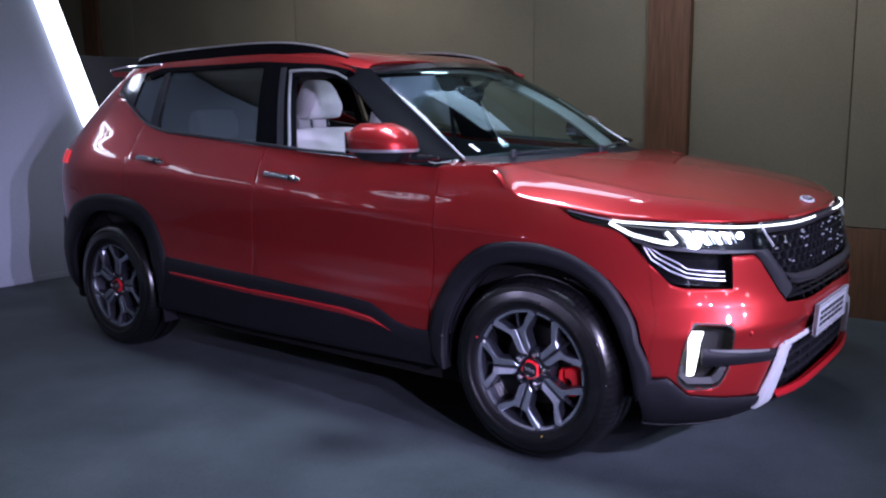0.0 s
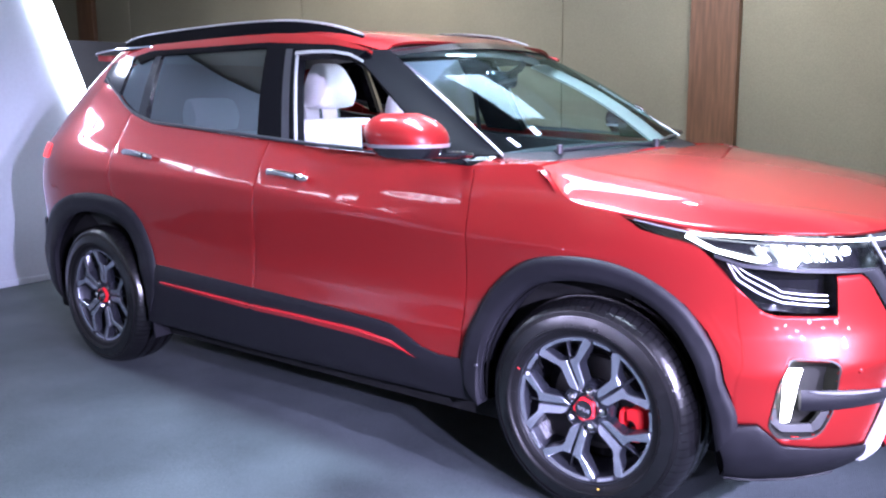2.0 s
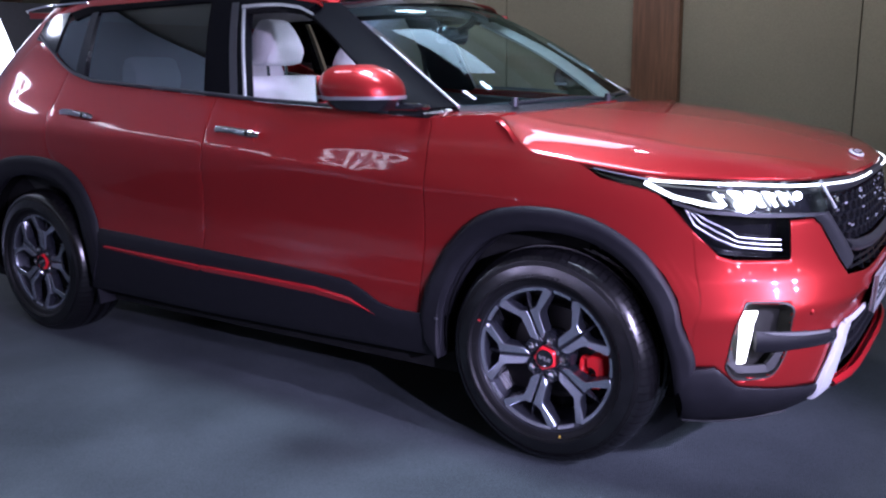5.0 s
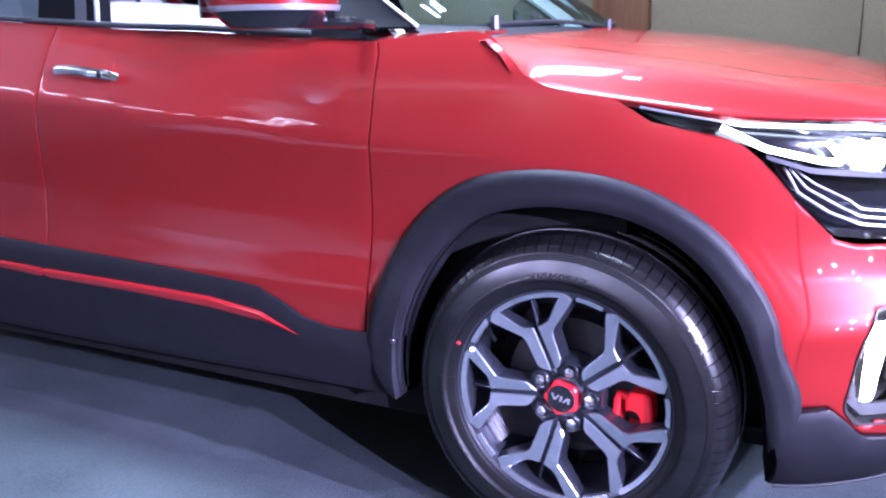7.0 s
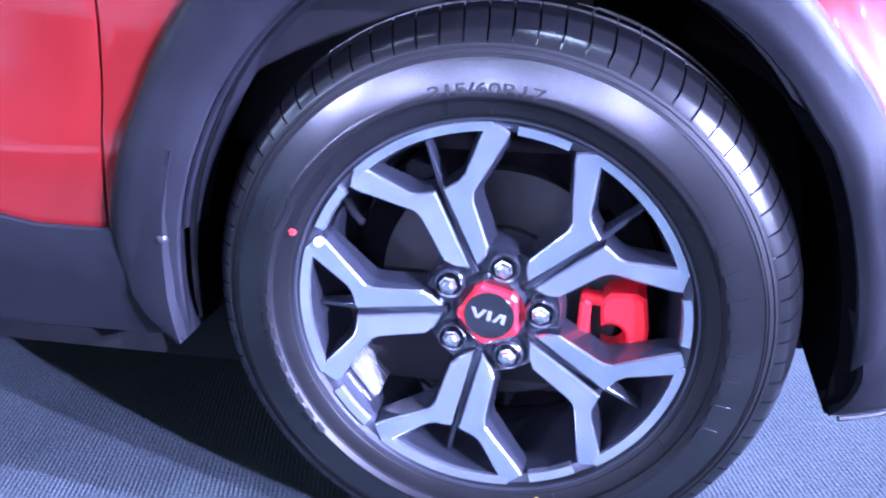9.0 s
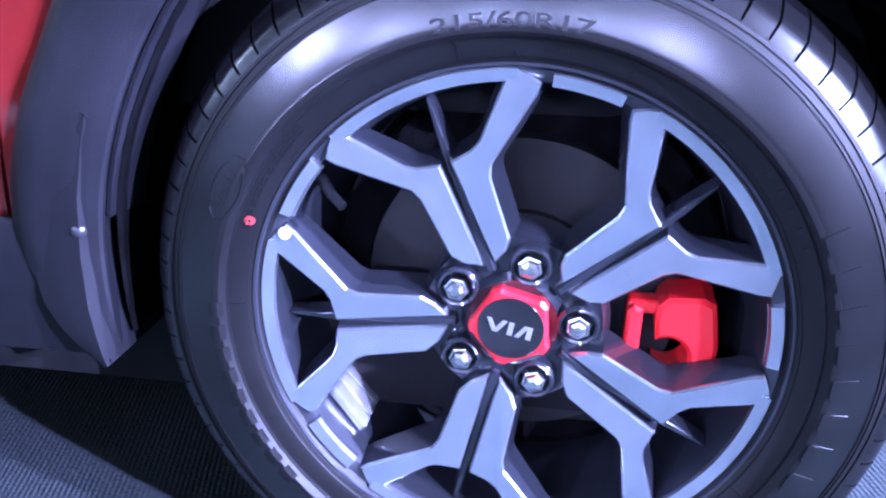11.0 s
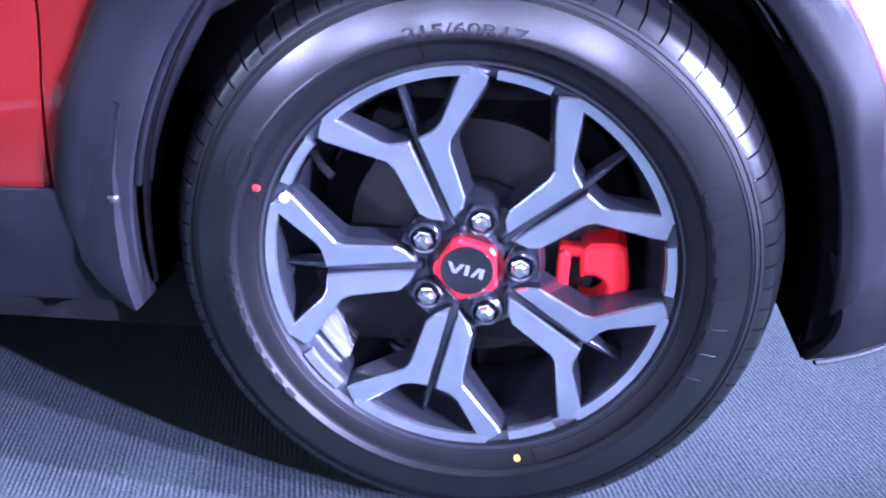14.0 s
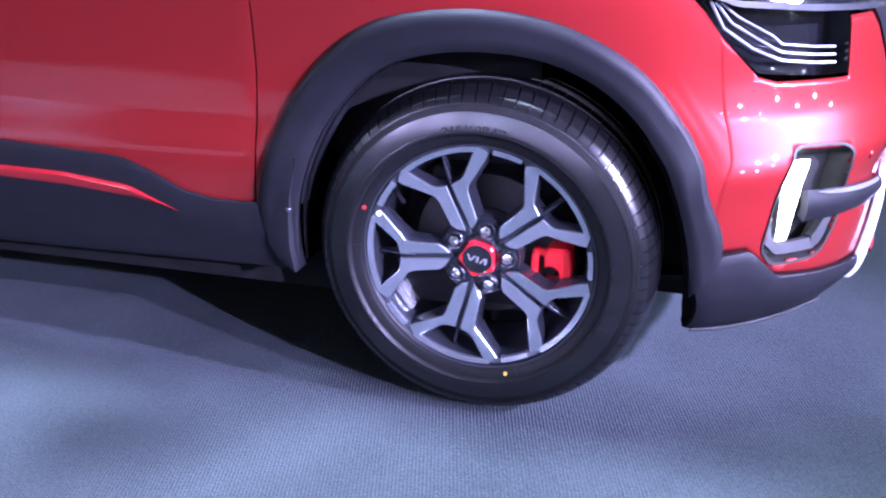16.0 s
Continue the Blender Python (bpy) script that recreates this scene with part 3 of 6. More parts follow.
def plate(outline, face_y, back_y, bevel=0.0012, bm=None, draft=0.0):
    """A solid with a bevelled face from an outline of (x, z); face_y is a number or a function of the outline point."""
    bm = bm or bmesh.new()
    pts = [Vector((p[0], p[1])) for p in outline]
    n = len(pts)
    area = sum(pts[i].x * pts[(i + 1) % n].y - pts[(i + 1) % n].x * pts[i].y for i in range(n))
    if area < 0:
        pts.reverse()

    def moved(d):
        out = []
        for i in range(n):
            a, b, c = pts[i - 1], pts[i], pts[(i + 1) % n]
            e1, e2 = (b - a).normalized(), (c - b).normalized()
            n1, n2 = Vector((e1.y, -e1.x)), Vector((e2.y, -e2.x))
            m = (n1 + n2)
            m = m / max(m.dot(m) / 2, 0.35)
            out.append(b + m * d)
        return out

    high = face_y if callable(face_y) else (lambda p: face_y)
    low = back_y if callable(back_y) else (lambda p: back_y)
    layers = [[(q, high(q)) for q in moved(-bevel)], [(q, high(q) + bevel) for q in pts], [(q, low(q)) for q in moved(draft)]]
    vs = [[bm.verts.new((q.x, y, q.y)) for q, y in layer] for layer in layers]
    for a, b in zip(vs, vs[1:]):
        for i in range(n):
            bm.faces.new((a[i], a[(i + 1) % n], b[(i + 1) % n], b[i]))
    bm.faces.new(vs[0])
    bm.faces.new(vs[-1][::-1])
    return bm


def turned(outline, deg):
    c, s = math.cos(radians(deg)), math.sin(radians(deg))
    return [(a * c - b * s, a * s + b * c) for a, b in outline]


# one blade of a forked spoke: along the spoke, across it
BLADE = [(0.056, 0.0045), (0.066, 0.019), (0.077, 0.0270), (0.132, 0.0312), (0.142, 0.0355), (0.1830, 0.0880), (0.1905, 0.0945), (0.2000, 0.0885),
         (0.2095, 0.0805), (0.2128, 0.0765), (0.2060, 0.0715), (0.1640, 0.0330), (0.1590, 0.0240), (0.1555, 0.0045)]
BLADE_LOW = [(a, -b) for a, b in BLADE]


def face_depth(p):
    r = math.hypot(p[0], p[1])
    return smooth_at([(0.05, 0.020), (0.061, 0.0125), (0.072, 0.0075), (0.11, 0.002), (0.15, 0.0), (0.20, 0.0), (0.23, 0.001)], r)


def bent_text(words, size, radius, middle, y, depth):
    """Raised lettering that runs along a circle on the sidewall."""
    data = bpy.data.curves.new("lettering", "FONT")
    data.body, data.size, data.extrude, data.align_x = words, size, depth, "CENTER"
    data.resolution_u, data.offset = 3, 0.0002
    tmp = bpy.data.objects.new("lettering", data)
    me = bpy.data.meshes.new_from_object(tmp)
    bm = bmesh.new()
    bm.from_mesh(me)
    bpy.data.objects.remove(tmp)
    bpy.data.curves.remove(data)
    bpy.data.meshes.remove(me)
    bmesh.ops.subdivide_edges(bm, edges=[e for e in bm.edges if e.calc_length() > 0.012], cuts=2)
    for v in bm.verts:
        v.co.x *= 1.78
        r = radius + v.co.y
        v.co = polar(r, middle - math.degrees(v.co.x / radius), y(r) - v.co.z)
    return bm


def tyre_y(r):
    """How far the sidewall lies from the plane of the spoke tips."""
    return smooth_at([(0.2215, 0.004), (0.226, -0.004), (0.232, -0.0085), (0.240, -0.0125), (0.2483, -0.0150), (0.2489, -0.0190), (0.2525, -0.0240), (0.256, -0.0252), (0.264, -0.0240), (0.272, -0.0221),
                      (0.281, -0.0197), (0.290, -0.0171), (0.299, -0.0141), (0.311, -0.0090), (0.319, -0.002), (0.3245, 0.0085), (0.3325, 0.0265), (0.340, 0.09)], r)


def build_tyre():
    """Sidewall with rim guard and rings, shoulder blocks cut by cross grooves, ribbed tread."""
    half = []
    for r in (0.2215, 0.2235, 0.226, 0.229, 0.2296, 0.2325, 0.2331, 0.238, 0.2445, 0.2483, 0.2489, 0.2535, 0.258, 0.262, 0.270, 0.278, 0.286, 0.2915, 0.2920,
              0.2922, 0.2934, 0.2936, 0.2950, 0.2952, 0.2964, 0.2966, 0.2995, 0.2997, 0.3012, 0.3014, 0.3040):
        y = tyre_y(r)
        if r in (0.2296, 0.2325):
            y += 0.0012
        if r in (0.2446, 0.2464):
            y -= 0.0012
        if r in (0.2922, 0.2934, 0.2952, 0.2964):
            y -= 0.0010
        if r in (0.2997, 0.3012):
            y += 0.0012
        half.append((r, y, 0.0))
    # rows of the shoulder: radius, y, depth of the cross groove there
    half += [(0.3055, tyre_y(0.3055), 0.0), (0.3075, tyre_y(0.3075), 0.0028), (0.3120, tyre_y(0.312), 0.0042), (0.3165, tyre_y(0.3165), 0.005), (0.3205, tyre_y(0.3205), 0.0055), (0.3245, 0.0085, 0.006), (0.3285, 0.0165, 0.007), (0.3325, 0.0265, 0.008),
             (0.3358, 0.0375, 0.008), (0.3375, 0.0460, 0.008), (0.3382, 0.0505, 0.008), (0.3382, 0.0507, 0.009), (0.3305, 0.0525, 0.0), (0.3305, 0.0605, 0.0), (0.3392, 0.0625, 0.006),
             (0.3397, 0.078, 0.006), (0.3400, 0.0935, 0.006), (0.3315, 0.0955, 0.0), (0.3315, 0.1050, 0.0), (0.3400, 0.1070, 0.0)]
    mid = 0.1075
    profile = half + [(r, 2 * mid - y, g) for r, y, g in reversed(half) if y < mid - 0.001]
    blocks = 80
    offsets = (0.0, 0.07, 0.085, 0.15, 0.165, 0.5)
    bm = bmesh.new()
    rings = []
    for k in range(blocks):
        for i, o in enumerate(offsets):
            ring = []
            for j, (r, y, g) in enumerate(profile):
                cut = g if i in (2, 3) else 0.0
                lean = 7.0 * max(0.0, min(1.0, (y - 0.0) / 0.05)) * 360 / blocks / 10
                ring.append(bm.verts.new(polar(r - cut, 360 / blocks * (k + o) + lean * 0.35, y + (cut * 0.25 if y < 0.02 else 0))))
            rings.append(ring)
    n = len(rings)
    for k in range(n):
        a, b = rings[k], rings[(k + 1) % n]
        for j in range(len(profile) - 1):
            bm.faces.new((a[j], a[j + 1], b[j + 1], b[j]))
    return bm


def sidewall_bar(bm, r0, r1, d0, d1, lift=0.0007):
    """A low raised bar on the sidewall."""
    n = max(1, int(abs(d1 - d0) / 2))
    for k in range(n):
        a, b = d0 + (d1 - d0) * k / n, d0 + (d1 - d0) * (k + 1) / n
        m = max(1, math.ceil((r1 - r0) / 0.005))
        for j in range(m):
            ra, rb = r0 + (r1 - r0) * j / m, r0 + (r1 - r0) * (j + 1) / m
            top = [bm.verts.new(polar(r, d, tyre_y(r) - lift)) for r, d in ((ra, a), (rb, a), (rb, b), (ra, b))]
            low = [bm.verts.new(polar(r, d, tyre_y(r) + 0.001)) for r, d in ((ra, a), (rb, a), (rb, b), (ra, b))]
            bm.faces.new(top)
            for i in range(4):
                bm.faces.new((top[i], low[i], low[(i + 1) % 4], top[(i + 1) % 4]))


def oval_on_sidewall(r_mid, r_half, deg_mid, deg_half, inner=0.0, lift=0.0008):
    bm = bmesh.new()
    n = 36
    rows = []
    for s, up in ((1.0, -0.001), (1.0, lift), (inner or 0.02, lift), (inner or 0.02, -0.001)):
        rows.append([bm.verts.new(polar(r_mid + r_half * s * math.sin(a), deg_mid + deg_half * s * math.cos(a), tyre_y(r_mid + r_half * s * math.sin(a)) - up))
                     for a in (2 * math.pi * k / n for k in range(n))])
    for a, b in zip(rows, rows[1:]):
        for k in range(n):
            bm.faces.new((a[k], a[(k + 1) % n], b[(k + 1) % n], b[k]))
    return bm


def build_wheel(parent, name="wheel"):
    """The right-hand wheel at the origin of wheel space."""
    # barrel and lip
    lip = [(0.2295, 0.006), (0.2300, -0.003), (0.2285, -0.0062), (0.2262, -0.0058), (0.2246, 0.0015), (0.2165, 0.0045), (0.2130, 0.007), (0.2105, 0.014), (0.2070, 0.030),
           (0.2045, 0.060), (0.1990, 0.085), (0.1970, 0.165), (0.204, 0.185), (0.204, 0.192), (0.196, 0.192), (0.190, 0.16)]
    wheel = part(name, revolve(lip, 120), BARREL, parent, "dark alloy wheel with forked machined spokes")
    tyre = part("tyre", build_tyre(), RUBBER, wheel, "black road tyre with ribbed shoulder", 28)
    tyre.data.materials.append(RUBBER_MATTE)
    for face in tyre.data.polygons:
        r = math.hypot(face.center.x, face.center.z)
        if r < 0.2575 or 0.2915 < r < 0.3035:
            face.material_index = 1
    # hub: dark centre with five bolt wells
    hub = [(0.0, 0.016), (0.036, 0.016), (0.040, 0.014), (0.046, 0.022), (0.066, 0.024), (0.078, 0.020), (0.084, 0.034), (0.082, 0.07), (0.0, 0.07)]
    part("hub", revolve(hub, 60), GUNMETAL, wheel, "gloss black wheel centre")
    spoke_mesh = face_mesh = rib_mesh = tab_mesh = arc_mesh = dark_mesh = nut_mesh = seat_mesh = None
    for k in range(5):
        at = 36 + 72 * k + SPIN
        turn = Matrix.Rotation(radians(-at), 4, "Y")
        if spoke_mesh is None:
            bm = bmesh.new()
            for blade, sgn in ((BLADE, 1), (BLADE_LOW, -1)):
                plate([(a, b) for a, b in blade], lambda p: face_depth(p) + 0.0030, lambda p: face_depth(p) + 0.040 - 0.016 * max(0, math.hypot(p[0], p[1]) - 0.15) / 0.07,
                      0.0008, bm, 0.0055)
            spoke_mesh = part("spoke", bm, GUNMETAL, wheel, "gloss black spoke flank")
            spoke_mesh.matrix_basis = turn
            bm = bmesh.new()
            plate([(0.050, 0.004), (0.150, 0.0042), (0.205, 0.0022), (0.210, 0.0), (0.205, -0.0022), (0.150, -0.0042), (0.050, -0.004)],
                  lambda p: 0.014 + 0.010 * max(0, p[0] - 0.15) / 0.06, 0.034, 0.0016, bm, 0.003)
            rib_mesh = part("spoke_rib", bm, GUNMETAL, wheel, "thin gloss black rib in the fork")
            rib_mesh.matrix_basis = turn
            arc_mesh = part("rim_arc", revolve([(0.2120, 0.0060), (0.2126, 0.0010), (0.2225, -0.0018), (0.2236, -0.0008), (0.2236, 0.006), (0.2120, 0.010)], 24, None, (-21.5, 21.5)),
                            MACHINED, wheel, "machined silver rim edge")
            arc_mesh.matrix_basis = turn
            tab_mesh = part("rim_tab", revolve([(0.2095, 0.006), (0.2110, 0.0010), (0.2205, -0.0018), (0.2216, -0.0006), (0.2216, 0.008), (0.2095, 0.010)], 10, None, (28.6, 43.4)),
                            MACHINED, wheel, "small machined silver tab on the rim")
            tab_mesh.matrix_basis = turn
            nut = bmesh.new()
            revolve([(0.0, -0.0085), (0.0042, -0.0080), (0.0075, -0.0062), (0.0092, -0.0030), (0.0108, -0.0024), (0.0110, 0.004), (0.0110, 0.016), (0.0, 0.016)], 6, nut)
            for v in nut.verts:
                v.co += polar(0.0572, 36, 0.010)
            nut_mesh = part("wheel_nut", nut, STEEL, wheel, "plated hexagonal wheel nut", 20)
            nut_mesh.matrix_basis = turn
            seat = bmesh.new()
            revolve([(0.0125, 0.020), (0.0142, 0.0115), (0.0165, 0.0105), (0.0185, 0.013), (0.0195, 0.026)], 24, seat)
            for v in seat.verts:
                v.co += polar(0.0572, 36, 0.0)
            seat_mesh = part("nut_seat", seat, GUNMETAL, wheel, "gloss black nut well")
            seat_mesh.matrix_basis = turn
        else:
            for nm, src in (("spoke", spoke_mesh), ("spoke_rib", rib_mesh), ("rim_arc", arc_mesh), ("rim_tab", tab_mesh), ("wheel_nut", nut_mesh), ("nut_seat", seat_mesh)):
                ob = shared(nm, src, wheel, turn)
                if "label" in src:
                    tagged(ob, src["label"])
        for blade in (BLADE, BLADE_LOW):
            key = "up" if blade is BLADE else "low"
            if k == 0:
                bm = plate(blade, face_depth, lambda p: face_depth(p) + 0.0040, 0.0018)
                ob = part("spoke_face", bm, MACHINED, wheel, "machined silver spoke face", 15)
                face_mesh = {**(face_mesh or {}), key: ob}
            else:
                ob = shared("spoke_face", face_mesh[key], wheel)
                tagged(ob, "machined silver spoke face")
            ob.matrix_basis = turn
    # centre cap: red five-sided ring, black disc, plain bars for the emblem
    ring = []
    for k in range(5):
        a = 36 + 72 * k + SPIN
        ring += [tuple(polar(r, a + d).xz) for r, d in ((0.0322, -27), (0.0348, -11), (0.0370, -8), (0.0376, 0), (0.0370, 8), (0.0348, 11), (0.0322, 27))]
    part("cap_ring", plate(ring, 0.0035, 0.018, 0.003), CAP_RED, wheel, "red five-sided cap ring")
    part("cap_disc", revolve([(0.0, 0.0030), (0.0262, 0.0030), (0.0284, 0.0022), (0.0290, 0.0030), (0.0290, 0.006), (0.0, 0.006)], 48), GLOSS_BLACK, wheel, "gloss black cap disc")
    emblem = bmesh.new()
    for u0, u1, sl in ((-0.0185, -0.0140, 0.0), (-0.0120, -0.0078, 0.0035), (-0.0023, 0.0023, 0.0), (0.0072, 0.0115, 0.0035), (0.0143, 0.0186, -0.0035)):
        q = [(u0 - sl, -0.006), (u1 - sl, -0.006), (u1 + sl, 0.006), (u0 + sl, 0.006)]
        plate(turned(q, 168), 0.0022, 0.004, 0.0002, emblem)
    part("emblem", emblem, EMBLEM_PRINT, wheel, "plain silver emblem bars")
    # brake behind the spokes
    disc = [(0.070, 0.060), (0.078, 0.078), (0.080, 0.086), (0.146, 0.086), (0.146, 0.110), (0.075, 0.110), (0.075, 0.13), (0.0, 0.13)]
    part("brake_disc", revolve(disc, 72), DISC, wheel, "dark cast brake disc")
    part("dust_shield", revolve([(0.0, 0.118), (0.185, 0.118), (0.188, 0.112), (0.190, 0.125), (0.0, 0.125)], 60), LINER, wheel)
    return wheel


def brake_caliper(wheel, mat, label):
    """A bridged caliper hugging the disc, with a window between its pads."""
    bm = bmesh.new()
    mouth = [(0.134 + 0.0185 * math.cos(a), -0.034 + 0.0185 * math.sin(a)) for a in np.linspace(radians(-125), radians(125), 15)]
    face = [(0.122, -0.060), *mouth, (0.122, 0.004), (0.124, 0.014), (0.132, 0.022), (0.162, 0.024), (0.172, 0.018), (0.177, -0.02), (0.173, -0.068), (0.163, -0.078), (0.132, -0.080), (0.123, -0.072)]
    plate(face, 0.036, 0.082, 0.004, bm)
    plate([(0.100, -0.058), (0.096, -0.030), (0.098, 0.006), (0.104, 0.012), (0.112, 0.008), (0.110, -0.028), (0.113, -0.060), (0.107, -0.064)], 0.040, 0.080, 0.003, bm)
    for lo, hi in (((0.098, 0.050, 0.000), (0.150, 0.070, 0.014)), ((0.098, 0.050, -0.074), (0.150, 0.070, -0.060))):
        box(bm, lo, hi, 0.005, 3)
    bmesh.ops.create_cone(bm, cap_ends=True, segments=16, radius1=0.0105, radius2=0.0095, depth=0.02, matrix=Matrix.Translation((0.136, 0.034, -0.066)) @ Matrix.Rotation(radians(90), 4, "X"))
    part("brake_caliper", bm, mat, wheel, label)


def dress_front_wheel(wheel):
    """Marks that only the front tyre shows."""
    bm = bent_text("215/60R17", 0.0150, 0.2572, 90.4, tyre_y, 0.0014)
    part("size_lettering", bm, RUBBER_MARK, wheel, "raised tyre size lettering 215/60R17")
    for r0, r1, start, step, wide, n in ((0.2560, 0.2760, -26, 6.8, 3.6, 8), (0.251, 0.262, 176, 5.0, 3.2, 9)):
        for k in range(n):
            bar = bmesh.new()
            sidewall_bar(bar, r0, r1, start + step * k, start + step * k + wide, 0.0010)
            part("maker_bar", bar, RUBBER if start < 0 else RUBBER_MATTE, wheel, "plain raised bar of the tyre marking")
    fine = bmesh.new()
    for row, r in enumerate((0.2385, 0.2415, 0.2445)):
        for k in range(10):
            sidewall_bar(fine, r, r + 0.0013, 134 + 2.6 * k, 134 + 2.6 * k + 1.9, 0.0006)
    for k in range(4):
        sidewall_bar(fine, 0.2395 + 0.0022 * (k % 2), 0.2408 + 0.0022 * (k % 2), 80.5 + 2.2 * (k // 2), 82.3 + 2.2 * (k // 2), 0.0006)
    for k in range(5):
        sidewall_bar(fine, 0.2410, 0.2455, 38 - 4.0 * k, 39.2 - 4.0 * k, 0.0006)
    tagged(part("fine_print", fine, RUBBER_MARK, wheel), "fine raised print bars on the sidewall", kind="stuff")
    lines = bmesh.new()
    for d, r0, r1 in ((100.0, 0.2330, 0.2490), (89.5, 0.2335, 0.2385), (68.5, 0.2335, 0.2420), (177, 0.2335, 0.2490), (205, 0.2335, 0.2420), (290, 0.2335, 0.2480), (326, 0.2335, 0.2480), (117, 0.2330, 0.2370)):
        sidewall_bar(lines, r0, r1, d, d + 0.25, 0.0010)
    for d0, d1 in ((66.5, 89.5), (15, 66)):
        sidewall_bar(lines, 0.2485, 0.2490, d0, d1, 0.0009)
    tagged(part("mould_mark", lines, RUBBER_MARK, wheel), "thin raised mould lines on the sidewall", kind="stuff")
    part("oval_badge", oval_on_sidewall(0.2650, 0.0145, 152.5, 7.0, 0.87, 0.0012), RUBBER, wheel, "raised oval badge outline")
    ob = bmesh.new()
    for k in range(5):
        sidewall_bar(ob, 0.2615, 0.2690, 149 + 1.5 * k, 149.8 + 1.5 * k, 0.0008)
    tagged(part("oval_print", ob, RUBBER, wheel), "plain raised bars inside the oval", kind="stuff")
    part("red_dot", oval_on_sidewall(0.2395, 0.0042, 157.6, 1.0, 0.35, 0.0006), RED_MARK, wheel, "red paint ring on the sidewall")
    part("yellow_dot", oval_on_sidewall(0.2400, 0.0038, 285.0, 0.9, 0, 0.0006), YELLOW_MARK, wheel, "yellow paint dot on the sidewall")
    dot = bmesh.new()
    revolve([(0.0, -0.0014), (0.0052, -0.0014), (0.0054, 0.0004), (0.0, 0.0004)], 20, dot)
    for v in dot.verts:
        v.co += polar(0.2105, 158.6)
    part("white_dot", dot, WHITE_MARK, wheel, "round white paint dot on a spoke tip")
    ring = bmesh.new()
    for k in range(120):
        sidewall_bar(ring, 0.2815, 0.2868, 56 + 0.42 * k, 56.16 + 0.42 * k, 0.00018)
    tagged(part("serrated_ring", ring, RUBBER, wheel), "fine serrated ring round the sidewall", kind="stuff")
    # balance weights stuck inside the barrel and the valve
    wt = bmesh.new()
    for k in range(3):
        box(wt, (0.1945, 0.034 + 0.020 * k, -0.026), (0.2035, 0.052 + 0.020 * k, 0.026), 0.0015)
    for v in wt.verts:
        v.co.rotate(Euler((0, -radians(216.0), 0)))
    part("balance_weight", wt, WEIGHT, wheel, "bright stick-on balance weight")
    vb = tube([polar(0.206, 144, 0.020), polar(0.190, 144, 0.006), polar(0.176, 144, 0.000)], [0.0055, 0.0045, 0.0042], 10)
    part("valve", vb, RUBBER_MARK, wheel)


# ---------- the car's skin as a surface ----------
# x forward from the front axle, -y the side that faces the walk, z up.
WIDTH = [(0.15, 0.80), (0.25, 0.862), (0.35, 0.884), (0.50, 0.888), (0.60, 0.876), (0.68, 0.874), (0.76, 0.880), (0.85, 0.886), (0.93, 0.878), (1.00, 0.863), (1.06, 0.842),
         (1.12, 0.815), (1.20, 0.787), (1.30, 0.750), (1.40, 0.706), (1.50, 0.652), (1.56, 0.60)]
NOSE = [(0.18, 0.665), (0.24, 0.745), (0.30, 0.771), (0.40, 0.775), (0.46, 0.772), (0.51, 0.780), (0.555, 0.800), (0.60, 0.798), (0.65, 0.784), (0.72, 0.772), (0.80, 0.758), (0.86, 0.744), (0.90, 0.72),
        (0.95, 0.65), (1.05, 0.45), (1.2, 0.3)]
TAIL = [(0.2, 0.92), (0.35, 1.02), (0.6, 1.07), (0.8, 1.065), (1.0, 1.04), (1.08, 1.00), (1.2, 0.86), (1.35, 0.66), (1.45, 0.52), (1.52, 0.42)]
CREASE = [(-3.4, 0.935), (-2.5, 0.95), (-2.08, 0.945), (-1.47, 0.918), (-0.85, 0.872), (-0.42, 0.835), (0.1, 0.815), (0.6, 0.80)]
BELT = [(-2.80, 1.36), (-2.60, 1.295), (-2.49, 1.25), (-2.35, 1.20), (-2.21, 1.17), (-1.89, 1.148), (-1.47, 1.12), (-1.17, 1.10), (-0.93, 1.09), (-0.46, 1.06)]
FX, RX, BOW_R = -0.3, -2.4, 4.4


def bow(z):
    """How square the front corner is at a height."""
    return line_at([(0.52, 3.7), (0.62, 3.2), (0.68, 3.15), (0.85, 3.1)], z)


def half_width(x, z):
    d = z - smooth_at(CREASE, x)
    ridge = 0.0075 * math.exp(-math.sqrt(d * d + 0.000010) / 0.034)
    fade = max(0.0, min(1.0, (0.25 - x) / 0.5)) * max(0.0, min(1.0, (x + 3.3) / 0.5))
    return smooth_at(WIDTH, z) + ridge * fade


def skin(q, z, off=0.0):
    """A point of the skin: q is x along the flank, and runs on round the nose to 1.3 and round the tail to -4."""
    def raw(q, z):
        if q > FX:
            a = (1 - (q - FX) / 1.6) * math.pi / 2
            c, s = math.cos(a), math.sin(a)
            n = bow(z)
            r = (abs(c)**n + abs(s)**n) ** (-1 / n)
            return Vector((FX + (smooth_at(NOSE, z) - FX) * c * r, -half_width(min(q, 0.5), z) * s * r, z))
        if q < RX:
            a = (1 - (RX - q) / 1.6) * math.pi / 2
            c, s = math.cos(a), math.sin(a)
            r = (abs(c)**BOW_R + abs(s)**BOW_R) ** (-1 / BOW_R)
            return Vector((RX - smooth_at(TAIL, z) * c * r, -half_width(max(q, -3.2), z) * s * r, z))
        return Vector((q, -half_width(q, z), z))
    p = raw(q, z)
    if off:
        e = 0.004
        n = (raw(q + e, z) - raw(q - e, z)).cross(raw(q, z + e) - raw(q, z - e)).normalized()
        p = p + n * off
    return p


